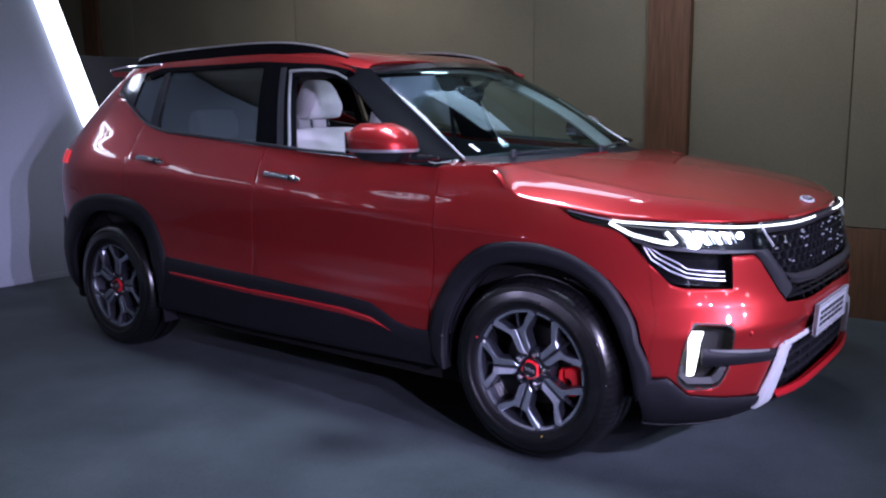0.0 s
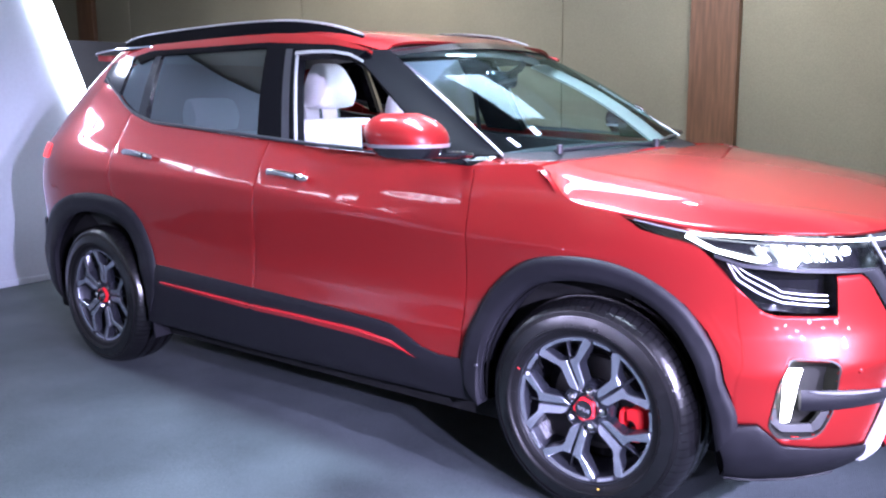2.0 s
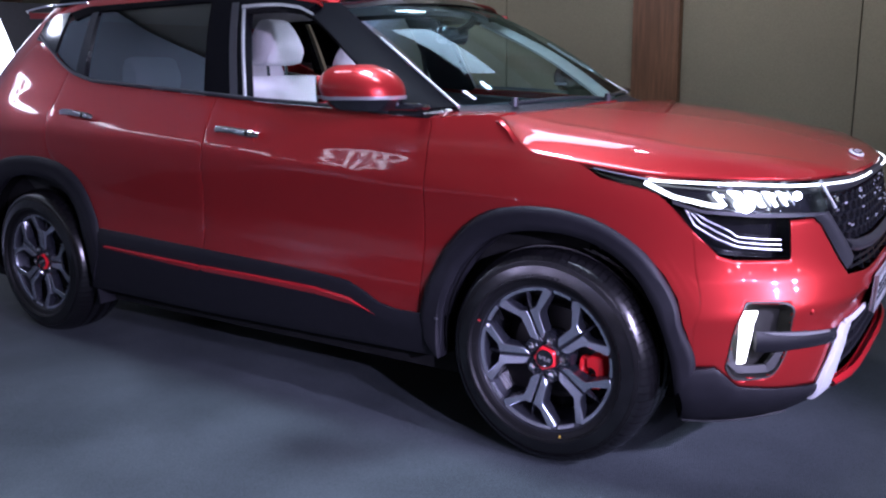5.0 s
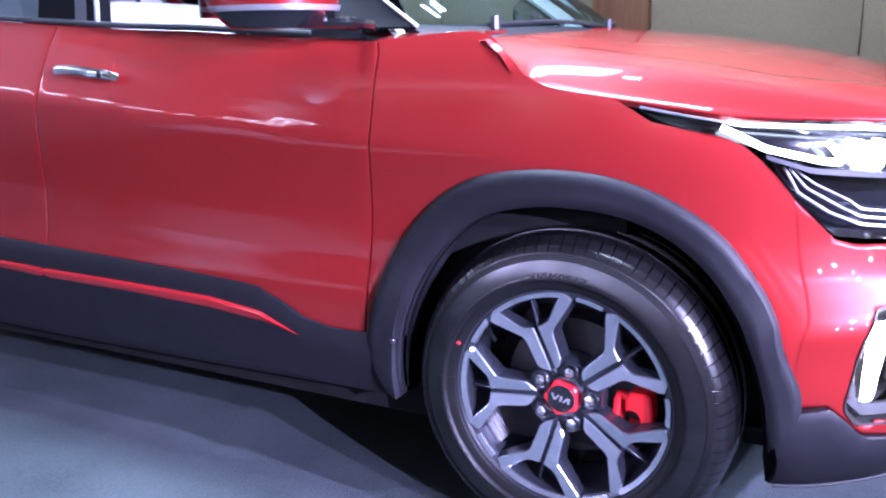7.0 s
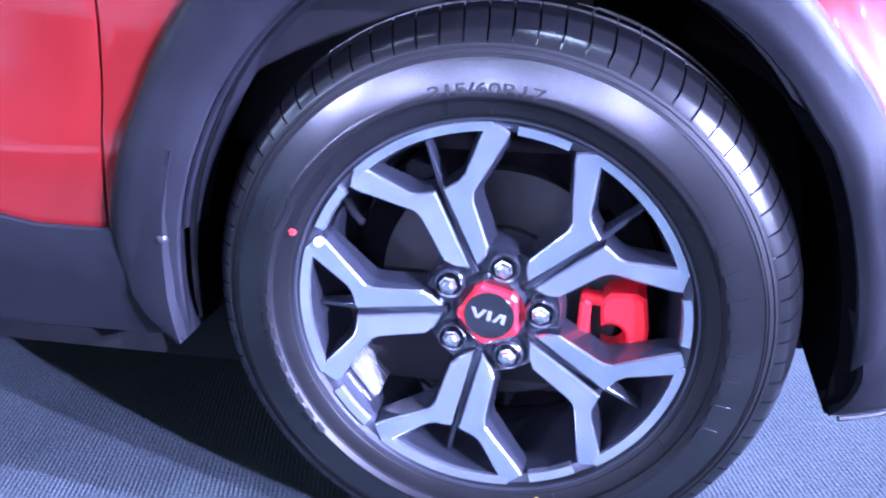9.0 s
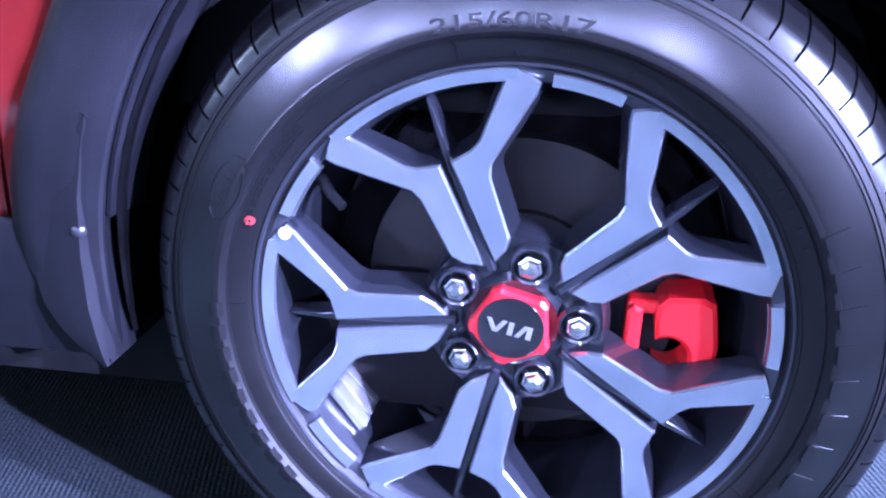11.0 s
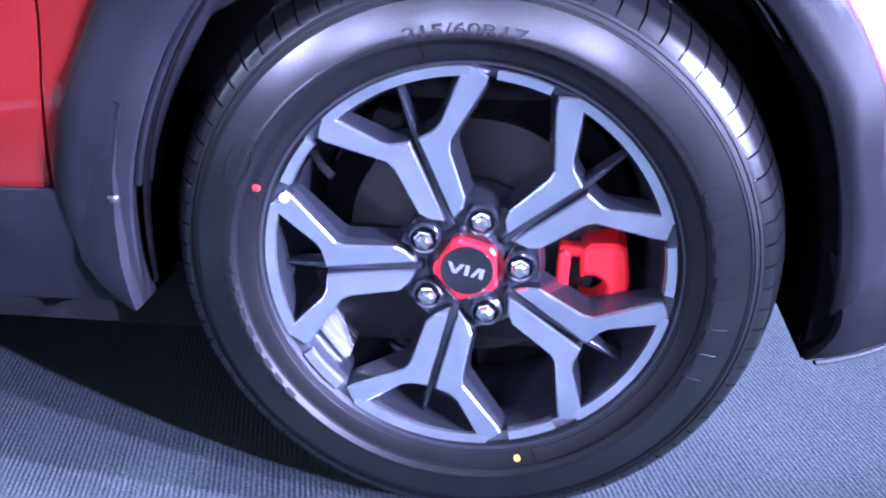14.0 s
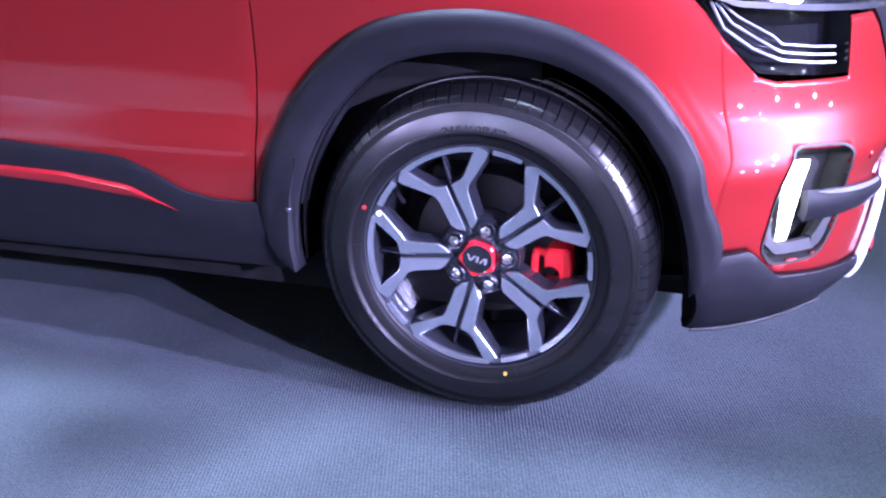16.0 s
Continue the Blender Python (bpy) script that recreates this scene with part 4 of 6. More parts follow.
def q_at(x, y, z):
    """q of a place near the skin."""
    if x > FX:
        a = math.atan2(abs(y) / half_width(min(x, 0.5), z), (x - FX) / (smooth_at(NOSE, z) - FX))
        return FX + (1 - a / (math.pi / 2)) * 1.6
    if x < RX:
        a = math.atan2(abs(y) / half_width(x, z), (RX - x) / smooth_at(TAIL, z))
        return RX - (1 - a / (math.pi / 2)) * 1.6
    return x


def q_side(x, z):
    """q where the skin passes x on the flank or corner."""
    if x <= FX:
        return x
    u = min(0.999, (x - FX) / (smooth_at(NOSE, z) - FX))
    return q_at(x, half_width(min(x, 0.5), z) * (1 - u**bow(z)) ** (1 / bow(z)), z)


def q_front(y, z):
    """q where the skin passes y on the nose."""
    w = half_width(0.5, z)
    u = min(0.999, abs(y) / w)
    return q_at(FX + (smooth_at(NOSE, z) - FX) * (1 - u**bow(z)) ** (1 / bow(z)), u * w, z)


def along(table, n):
    """n points spread over a polyline of (q, z)."""
    t = np.array(table, float)
    d = np.concatenate([[0], np.cumsum(np.hypot(*(np.diff(t, axis=0)).T) + 1e-6)])
    s = np.linspace(0, d[-1], n)
    return list(zip(np.interp(s, d, t[:, 0]), np.interp(s, d, t[:, 1])))


def strip_rows(top, low, nu, nv, off=0.0, edge=0.0, paired=False):
    """Rows of skin points between two polylines of (q, z). off: a number or a function of v (0 top, 1 low)."""
    if paired:
        k = np.linspace(0, len(top) - 1, nu)
        base = range(len(top))
        a = [(np.interp(s, base, [p[0] for p in top]), np.interp(s, base, [p[1] for p in top])) for s in k]
        b = [(np.interp(s, base, [p[0] for p in low]), np.interp(s, base, [p[1] for p in low])) for s in k]
    else:
        a, b = along(top, nu), along(low, nu)
    f = off if callable(off) else (lambda v: off)
    return [[skin(p[0] + (r[0] - p[0]) * v, p[1] + (r[1] - p[1]) * v, f(v)) for v in steps(nv, edge)] for p, r in zip(a, b)]


def both(name, rows, mat, parent, thick=0.01, label="", round_edge=0.0, sharp=32, centre=(-1.3, 0, 0.75)):
    """A skin piece and its twin on the far side."""
    made = []
    for m in (False, True):
        made.append(part(name, sheet(rows, thick, centre, round_edge, m), mat, parent, label, sharp))
    return made


def column_panel(qa, qb, low, high, nu, nv, edge=0.006, off=0.0):
    """Rows of a body panel whose side edges are q(z) and whose lower and upper edges are z(q)."""
    rows = []
    for u in steps(nu, edge):
        col = []
        for v in steps(nv, edge):
            q = qa(0.8) + (qb(0.8) - qa(0.8)) * u
            z = low(q) + (high(q) - low(q)) * v
            for _ in range(4):
                q = qa(z) + (qb(z) - qa(z)) * u
                z = low(q) + (high(q) - low(q)) * v
            col.append(skin(q, z, off))
        rows.append(col)
    return rows


def half_sheet_mirrored(rows, thick, round_edge=0.0, centre=(-1.3, 0, 0.75)):
    """A piece across the car's middle from its near half: rows run from the side to the middle."""
    near = [list(r) for r in rows]
    far = [[Vector((p[0], -p[1], p[2])) for p in r] for r in reversed(near[:-1])]
    for p in near[-1]:
        p[1] = 0.0
    return sheet(near + far, thick, centre, round_edge)


car = tagged(new("car"), "red compact crossover with black cladding and lit headlamps on the carpet", "car")

ARCH_OUT = [(-0.457, 0.40), (-0.448, 0.46), (-0.420, 0.54), (-0.365, 0.645), (-0.290, 0.727), (-0.205, 0.782), (-0.11, 0.806), (0.0, 0.812), (0.10, 0.799), (0.197, 0.765), (0.285, 0.708),
            (0.350, 0.632), (0.402, 0.53), (0.435, 0.44), (0.445, 0.385)]
ARCH_IN = [(-0.368, 0.30), (-0.362, 0.41), (-0.342, 0.49), (-0.302, 0.58), (-0.245, 0.652), (-0.17, 0.707), (-0.08, 0.732), (0.01, 0.737), (0.10, 0.726), (0.185, 0.694), (0.258, 0.640),
           (0.315, 0.568), (0.356, 0.485), (0.378, 0.40), (0.390, 0.30)]
REAR_OUT = [(-2.125, 0.46), (-2.135, 0.53), (-2.18, 0.63), (-2.25, 0.745), (-2.335, 0.805), (-2.43, 0.832), (-2.55, 0.843), (-2.68, 0.838), (-2.80, 0.815), (-2.92, 0.765), (-3.02, 0.69),
            (-3.07, 0.60), (-3.10, 0.50), (-3.11, 0.42), (-3.115, 0.36)]
REAR_IN = [(-2.215, 0.30), (-2.222, 0.42), (-2.245, 0.50), (-2.29, 0.60), (-2.345, 0.675), (-2.42, 0.722), (-2.51, 0.745), (-2.61, 0.750), (-2.71, 0.740), (-2.80, 0.705), (-2.87, 0.65),
           (-2.925, 0.575), (-2.96, 0.48), (-2.98, 0.38), (-2.985, 0.26)]
rear_top = sorted(REAR_OUT)
SILL_TOP = [(-2.13, 0.55), (-1.5, 0.530), (-1.05, 0.515), (-0.87, 0.506), (-0.76, 0.499), (-0.69, 0.472), (-0.62, 0.438), (-0.55, 0.425), (-0.445, 0.428)]
SHUT = [(-0.44, 1.055), (-0.30, 1.066), (-0.215, 1.070), (-0.170, 1.062), (-0.135, 1.030), (-0.10, 0.992), (-0.05, 0.965), (0.02, 0.951), (0.10, 0.940)]
LAMP_LOW = [(0.10, 0.932), (0.14, 0.905), (0.21, 0.890), (0.28, 0.877), (0.32, 0.857), (0.36, 0.820), (0.40, 0.768), (0.435, 0.727)]

# red panels of the flank
def gap_front(z):
    return line_at([(0.40, -0.461), (0.65, -0.440), (0.86, -0.429), (1.03, -0.421), (1.07, -0.436)], z)


def gap_mid(z):
    return line_at([(0.40, -1.492), (0.68, -1.478), (0.91, -1.462), (1.12, -1.425)], z)


def gap_rear(z):
    return line_at([(0.50, -2.13), (0.62, -2.19), (0.72, -2.25), (0.79, -2.34), (0.84, -2.45), (0.90, -2.475), (1.02, -2.475), (1.16, -2.43), (1.22, -2.40)], z)


GAP = 0.0022
rows = column_panel(lambda z: gap_mid(z) + GAP, lambda z: gap_front(z) - GAP, lambda q: line_at(SILL_TOP, q) - 0.02, lambda q: line_at(BELT, q) - 0.006, 30, 26)
both("front_door", rows, RED, car, 0.012, "red front door with its window lowered", 0.0008)
rows = column_panel(lambda z: gap_rear(z) + GAP, lambda z: gap_mid(z) - GAP, lambda q: line_at(SILL_TOP, q) - 0.02, lambda q: line_at(BELT, q) - 0.006, 30, 26)
both("rear_door", rows, RED, car, 0.012, "red rear door", 0.0008)
FENDER_END = q_side(0.440, 0.55)
ARCH_Q = [(q_side(x, z), z) for x, z in ARCH_OUT[:-1]] + [(FENDER_END + 0.01, 0.40)]
rows = column_panel(lambda z: gap_front(z) + GAP, lambda z: FENDER_END, lambda q: line_at(sorted(ARCH_Q), q) - 0.012,
                    lambda q: line_at([(q_side(x, z), z) for x, z in SHUT + LAMP_LOW[1:]], q), 34, 22)
part("fender", sheet(rows, 0.012), RED, car, "red front fender")
part("fender", sheet([[p - Vector((0, 0, max(0.0, p.z - 0.98) * 0.35)) for p in r] for r in rows], 0.012, mirror=True), RED, car, "red front fender")


def tail_top(q):
    return line_at([(-4.0, 1.06), (-3.3, 1.06), (-3.0, 1.12), (-2.85, 1.34), (-2.78, 1.345), (-2.60, 1.29), (-2.49, 1.245), (-2.40, 1.215)], q)


rows = column_panel(lambda z: -4.0, lambda z: gap_rear(z) - GAP, lambda q: line_at([(-4.0, 0.66), (-3.05, 0.66), *[p for p in rear_top if p[1] > 0.66 or p[0] > -2.5]], q) - 0.01 if q < -2.13 else 0.5, tail_top, 44, 22)
both("quarter_panel", rows, RED, car, 0.012, "red rear quarter panel", 0.0008)
# upper rear: pillar, tailgate slope
rows = [[skin(q, z) for z in np.linspace(lo, 1.50, 12)] for q, lo in [(q, line_at([(-4.0, 1.055), (-3.3, 1.055), (-3.0, 1.115), (-2.85, 1.335)], q)) for q in np.linspace(-4.0, -2.80, 26)]]
both("tailgate_side", rows, RED, car, 0.012, "red tailgate and rear pillar")
part("rear_window", half_sheet_mirrored([[skin(q, z, 0.006) for z in np.linspace(1.12, 1.42, 8)] for q in np.linspace(-3.42, -4.0, 12)], 0.004), GLASS_SIDE, car, "dark tinted rear window")

# cladding: arches, sills, bumper skirts
def flared(rows):
    """The trim round the front wheel stands further off the body towards the bumper."""
    for r in rows:
        for p in r:
            p.y -= line_at([(0.40, 0.014), (0.62, 0.030)], p.z) * max(0.0, min(1.0, (p.x - 0.12) / 0.24)) * max(0.0, min(1.0, (0.62 - p.x) / 0.18))
    return rows


for out, inn, nm in ((ARCH_OUT, ARCH_IN, "front_arch_trim"), (REAR_OUT, REAR_IN, "rear_arch_trim")):
    o = [(q_side(x, z) if nm[0] == "f" else x, z) for x, z in out]
    i = [(q_side(x, z) if nm[0] == "f" else x, z) for x, z in inn]
    o = [(p.x, p.z) for p in curve_points([(q, 0, z) for q, z in o], 57)]
    i = [(p.x, p.z) for p in curve_points([(q, 0, z) for q, z in i], 57)]
    rows = strip_rows(o, i, 57, 8, lambda v: 0.004 + 0.016 * min(1, v / 0.18) - 0.008 * max(0, (v - 0.75) / 0.25), 0.03, True)
    both(nm, flared(rows), CLADDING, car, 0.030, "dark grey plastic wheel arch trim", 0.002)
    # lining of the wheel house
    rows = []
    ends = i + [(q_side(0.386, 0.26), 0.26), (q_side(0.387, 0.216), 0.216)] if nm[0] == "f" else i
    for q, z in along(ends, 44):
        p = skin(q, z, -0.012) if nm[0] == "r" else flared([[skin(q, z, -0.012)]])[0][0]
        cx = 0.0 if nm[0] == "f" else -2.61
        tuck = 0.024 if nm[0] == "f" and p.x > 0.30 else 0.002
        rows.append([p + Vector((tuck, -0.002, 0)), p] + [Vector((cx + (p.x - cx) * s, y, 0.345 + (z - 0.345) * s)) for y, s in ((-0.80, 1.02), (-0.62, 1.03), (-0.52, 1.03))])
    both("arch_liner", rows, LINER, car, 0.004, "black felt wheel house liner", centre=(cx, -0.7, 0.35))
    if nm[0] == "f":
        inner = [p for p in along(i, 40) if p[0] < -0.17 and p[1] > 0.42]
        rows = [[skin(q, z, -0.002), skin(q, z, -0.002) + Vector((0.003, 0.03, -0.002)), skin(q, z, -0.002) + Vector((0.004, 0.055, -0.004))] for q, z in inner]
        both("arch_edge_strip", rows, CLADDING, car, 0.004, "dark grey inner edge of the wheel arch", centre=(-0.6, -0.7, 0.8))
    rows = [[Vector((cx + dx, -0.53, z)) for z in np.linspace(0.16, 0.80, 5)] for dx in np.linspace(-0.47, 0.45, 5)]
    both("inner_wing", rows, DARK, car, 0.01)

sill_low = [(-2.24, 0.275), (-1.5, 0.268), (-0.9, 0.275), (-0.385, 0.285)]
rows = strip_rows([(q, z) for q, z in SILL_TOP[:-1]] + [(-0.41, 0.425)], sill_low, 50, 10, lambda v: 0.010 + 0.006 * math.sin(math.pi * min(1, v * 1.6)), 0.02)
both("sill_trim", rows, CLADDING, car, 0.03, "dark grey plastic sill trim", 0.002)
INSERT_TOP = [(-2.09, 0.484), (-1.5, 0.470), (-1.2, 0.467), (-0.9, 0.462), (-0.742, 0.444), (-0.60, 0.384)]
INSERT_LOW = [(-2.09, 0.446), (-1.5, 0.404), (-1.2, 0.403), (-0.9, 0.388), (-0.75, 0.381), (-0.60, 0.379)]
for a, b in ((-2.09, -1.4955), (-1.4895, -0.602)):
    cols = np.linspace(a, b, 40)
    rows = strip_rows([(q, line_at(INSERT_TOP, q)) for q in cols], [(q, line_at(INSERT_LOW, q)) for q in cols], 40, 8,
                      lambda v: 0.008 + 0.018 * min(1, v / 0.13) - 0.032 * max(0, (v - 0.16) / 0.84), 0.04, True)
    for r, q in zip(rows, cols):
        for k, p in enumerate(r):
            r[k] = p + Vector((0, 0.012 * max(0.0, (q + 0.75) / 0.15) ** 1.3, 0))
    both("sill_insert", rows, RED_TRIM, car, 0.02, "bright red sill insert strip", 0.002)
rows = strip_rows([(q_side(0.384, 0.36), 0.372), (q_front(0.798, 0.39), 0.388), (q_front(0.764, 0.33), 0.330), (q_front(0.70, 0.32), 0.320), (q_front(0.57, 0.311), 0.311)],
                  [(q_side(0.394, 0.215), 0.213), (q_side(0.46, 0.21), 0.212), (q_front(0.70, 0.22), 0.220), (q_front(0.63, 0.235), 0.235), (q_front(0.555, 0.262), 0.262)], 30, 9,
                  lambda v: 0.006 + 0.008 * math.sin(math.pi * min(1, v + 0.15)), 0.03, True)
both("bumper_corner_trim", flared(rows), CLADDING, car, 0.03, "dark grey plastic bumper corner", 0.002)
lip = [(q_side(0.396, 0.214), 0.214), (q_side(0.46, 0.21), 0.213), (q_front(0.70, 0.22), 0.221), (q_front(0.63, 0.235), 0.236)]
for side in (1, -1):
    pts = [Vector((p.x, p.y * side, p.z)) for p in flared([[skin(q, z + 0.004, 0.010) for q, z in along(lip, 16)]])[0]]
    part("bumper_lip", tube(pts, 0.0032, 6), CLADDING, car, "plastic lip under the bumper")
rows = strip_rows([(-3.09, 0.665), (-3.3, 0.665), (-3.6, 0.665), (-4.0, 0.665)], [(-3.02, 0.30), (-3.3, 0.30), (-3.6, 0.30), (-4.0, 0.30)], 30, 8, 0.008, 0.02, True)
both("rear_bumper_trim", rows, CLADDING, car, 0.03, "dark grey plastic rear bumper", 0.002)

# red front bumper with openings for the fog lamps
def fq(y, z):
    return (q_front(y, z), z)


BUMP_TOP = [(FENDER_END, line_at([(q_side(x, z), z) for x, z in LAMP_LOW], FENDER_END)), (q_side(0.47, 0.70), 0.692), fq(0.745, 0.682), fq(0.634, 0.678), fq(0.630, 0.786), fq(0.560, 0.786), fq(0.535, 0.765), fq(0.475, 0.66), fq(0.445, 0.612),
            fq(0.30, 0.602), fq(0.15, 0.605), (1.3, 0.608)]
BUMP_LOW = [(FENDER_END, 0.380), fq(0.800, 0.384), fq(0.764, 0.326), fq(0.70, 0.316), fq(0.57, 0.308), fq(0.49, 0.455), fq(0.30, 0.462), (1.3, 0.468)]
FOG = [fq(0.780, 0.46), fq(0.770, 0.540), fq(0.754, 0.570), fq(0.692, 0.566), fq(0.675, 0.552), fq(0.673, 0.487), fq(0.678, 0.425), fq(0.702, 0.366), fq(0.718, 0.353), fq(0.772, 0.349), fq(0.787, 0.385)]

BUMP_WAIST = [p for p in BUMP_TOP if p[1] < 0.70]


def inside(p, poly):
    hit = False
    for (x0, y0), (x1, y1) in zip(poly, poly[1:] + poly[:1]):
        if (y0 > p[1]) != (y1 > p[1]) and p[0] < (x1 - x0) * (p[1] - y0) / (y1 - y0) + x0:
            hit = not hit
    return hit


def bumper_half(mirror, bm):
    qs = sorted(set([FENDER_END - 0.008] + [round(q, 5) for q in np.linspace(BUMP_TOP[0][0], 1.3, 150)] + [p[0] for p in BUMP_TOP[1:-1]] + [p[0] for p in BUMP_LOW[1:-1]]))
    nv, low_rows = 44, 34
    grid = []
    for q in qs:
        lo, hi = line_at(BUMP_LOW, q), line_at(BUMP_TOP, q)
        waist = min(hi, line_at(BUMP_WAIST, q))
        grid.append([(q, lo + (waist - lo) * k / low_rows) for k in range(low_rows)] + [(q, waist + (hi - waist) * k / (nv - low_rows)) for k in range(nv - low_rows + 1)])
    vs = {}

    def vert(i, j):
        if (i, j) not in vs:
            q, z = grid[i][j]
            p = skin(q, z, -0.004 if q < FENDER_END - 0.004 else -0.002 if j in (0, nv) else 0.0)
            vs[i, j] = bm.verts.new((p.x, -p.y if mirror else p.y, p.z))
        return vs[i, j]
    for i in range(len(qs) - 1):
        for j in range(nv):
            c = ((grid[i][j][0] + grid[i + 1][j][0]) / 2, (grid[i][j][1] + grid[i + 1][j + 1][1]) / 2)
            if not inside(c, FOG) and max(grid[i][j + 1][1] - grid[i][j][1], grid[i + 1][j + 1][1] - grid[i + 1][j][1]) > 0.0008:
                bm.faces.new([vert(*k) for k in ((i, j), (i + 1, j), (i + 1, j + 1), (i, j + 1))])


bm = bmesh.new()
bumper_half(False, bm)
bumper_half(True, bm)
bmesh.ops.remove_doubles(bm, verts=bm.verts[:], dist=0.0004)
bumper = part("front_bumper", bm, RED, car, "red front bumper")
thick = bumper.modifiers.new("thickness", "SOLIDIFY")
thick.thickness, thick.offset = 0.006, -1

for side in (1, -1):
    def put(p, side=side):
        return Vector((p.x, p.y * side, p.z))

    # walls of the fog lamp pocket
    bm = bmesh.new()
    n = len(FOG)
    fine = [tuple(np.array(FOG[k]) + (np.array(FOG[(k + 1) % n]) - np.array(FOG[k])) * s / 8) for k in range(n) for s in range(8)]
    for _ in range(5):
        fine = [tuple((np.array(fine[k - 1]) + 2 * np.array(fine[k]) + np.array(fine[(k + 1) % len(fine)])) / 4) for k in range(len(fine))]
    cq, cz = np.mean(fine, axis=0)
    rings = []
    for grow, off in ((1.045, -0.002), (1.036, 0.0025), (0.990, 0.0015), (0.945, -0.018), (0.92, -0.045)):
        rings.append([bm.verts.new(put(skin(cq + (q - cq) * grow, cz + (z - cz) * grow, off))) for q, z in fine])
    for a, b in zip(rings, rings[1:]):
        for k in range(len(fine)):
            bm.faces.new((a[k], a[(k + 1) % len(fine)], b[(k + 1) % len(fine)], b[k]))
    bm.faces.new(rings[-1])
    pocket = part("fog_lamp_pocket", bm, POCKET, car, "dark recessed fog lamp pocket")
    # the upright light bar in a satin surround
    rows = strip_rows([fq(0.768, 0.548), fq(0.771, 0.47), fq(0.772, 0.394)], [fq(0.744, 0.546), fq(0.750, 0.47), fq(0.758, 0.398)], 14, 4, lambda v: -0.006 + 0.008 * math.sin(math.pi * v))
    part("fog_light_bar", sheet(rows, 0.012, mirror=side < 0), LED_WARM, car, "glowing white fog light bar")
    rows = strip_rows([fq(0.788, 0.43), fq(0.784, 0.392), fq(0.768, 0.366), fq(0.716, 0.366)], [fq(0.778, 0.43), fq(0.776, 0.402), fq(0.764, 0.386), fq(0.720, 0.388)], 26, 4, lambda v: -0.004 - 0.004 * v)
    part("fog_surround", sheet(rows, 0.014, mirror=side < 0), SURROUND, car, "satin silver fog lamp surround")
    rows = strip_rows([fq(0.716, 0.364), fq(0.698, 0.376), fq(0.678, 0.422)], [fq(0.720, 0.392), fq(0.716, 0.396), fq(0.702, 0.422)], 10, 3, -0.006)
    part("fog_surround_foot", sheet(rows, 0.014, mirror=side < 0), SURROUND, car, "satin silver fog lamp surround")
    rows = strip_rows([fq(0.748, 0.492), fq(0.640, 0.482), fq(0.56, 0.470), fq(0.500, 0.462)], [fq(0.746, 0.430), fq(0.640, 0.428), fq(0.56, 0.424), fq(0.512, 0.420)], 16, 6,
                      lambda v: 0.006 + 0.010 * math.sin(math.pi * v))
    part("bumper_blade", sheet(rows, 0.018, mirror=side < 0), CLADDING, car, "dark grey bumper blade")
    rows = strip_rows([fq(0.734, 0.488), fq(0.640, 0.479), fq(0.54, 0.4675)], [fq(0.712, 0.481), fq(0.640, 0.470), fq(0.54, 0.460)], 12, 2, lambda v: 0.013)
    part("blade_edge", sheet(rows, 0.004, mirror=side < 0), SATIN, car, "thin satin edge on the blade")
    # silver skid leg
    rows = strip_rows([fq(0.588, 0.266), fq(0.566, 0.325), fq(0.512, 0.41), fq(0.470, 0.468), fq(0.430, 0.480)], [fq(0.520, 0.282), fq(0.504, 0.312), fq(0.462, 0.39), fq(0.428, 0.44), fq(0.405, 0.452)], 20, 6,
                      lambda v: 0.004 + 0.018 * min(1, v / 0.2) - 0.006 * v, 0.03, True)
    part("skid_leg", sheet(rows, 0.025, round_edge=0.002, mirror=side < 0), SKID_SILVER, car, "satin silver skid plate leg")

# lower intake between the skid legs
rows = strip_rows([fq(0.455, 0.478), fq(0.30, 0.486), (1.3, 0.490)], [fq(0.450, 0.452), fq(0.30, 0.458), (1.3, 0.462)], 16, 4, lambda v: 0.010 + 0.008 * math.sin(math.pi * v))
part("intake_top_rail", half_sheet_mirrored(rows, 0.02, 0.001), SKID_SILVER, car, "satin silver rail over the lower intake")
rows = strip_rows([fq(0.47, 0.462), fq(0.30, 0.466), (1.3, 0.47)], [fq(0.49, 0.30), fq(0.30, 0.30), (1.3, 0.30)], 16, 6, -0.035)
part("intake_back", half_sheet_mirrored(rows, 0.006), DARK, car, "black lower intake")
for z in (0.335, 0.372, 0.41):
    rows = strip_rows([fq(0.475, z + 0.007), fq(0.30, z + 0.007), (1.3, z + 0.007)], [fq(0.478, z - 0.007), fq(0.30, z - 0.007), (1.3, z - 0.007)], 16, 2, -0.010)
    part("intake_slat", half_sheet_mirrored(rows, 0.02), CLADDING, car, "black intake slat")
for y in (0.12, 0.24, 0.36):
    for s in (1, -1):
        rows = strip_rows([fq(y + 0.006, 0.455), fq(y + 0.006, 0.31)], [fq(y - 0.006, 0.455), fq(y - 0.006, 0.31)], 6, 2, -0.016)
        part("intake_post", sheet(rows, 0.018, mirror=s < 0), CLADDING, car)
rows = strip_rows([fq(0.500, 0.308), fq(0.40, 0.308), fq(0.28, 0.302), (1.3, 0.300)], [fq(0.485, 0.282), fq(0.40, 0.276), fq(0.28, 0.268), (1.3, 0.266)], 18, 5, lambda v: 0.012 + 0.010 * math.sin(math.pi * v))
part("lower_lip", half_sheet_mirrored(rows, 0.03, 0.001), RED_TRIM, car, "bright red lower bumper lip")
rows = [[skin(q_front(y, 0.26), 0.262, 0.004), Vector((0.55, -y, 0.225)), Vector((0.3, -y, 0.2))] for y in np.linspace(0.56, 0, 10)]
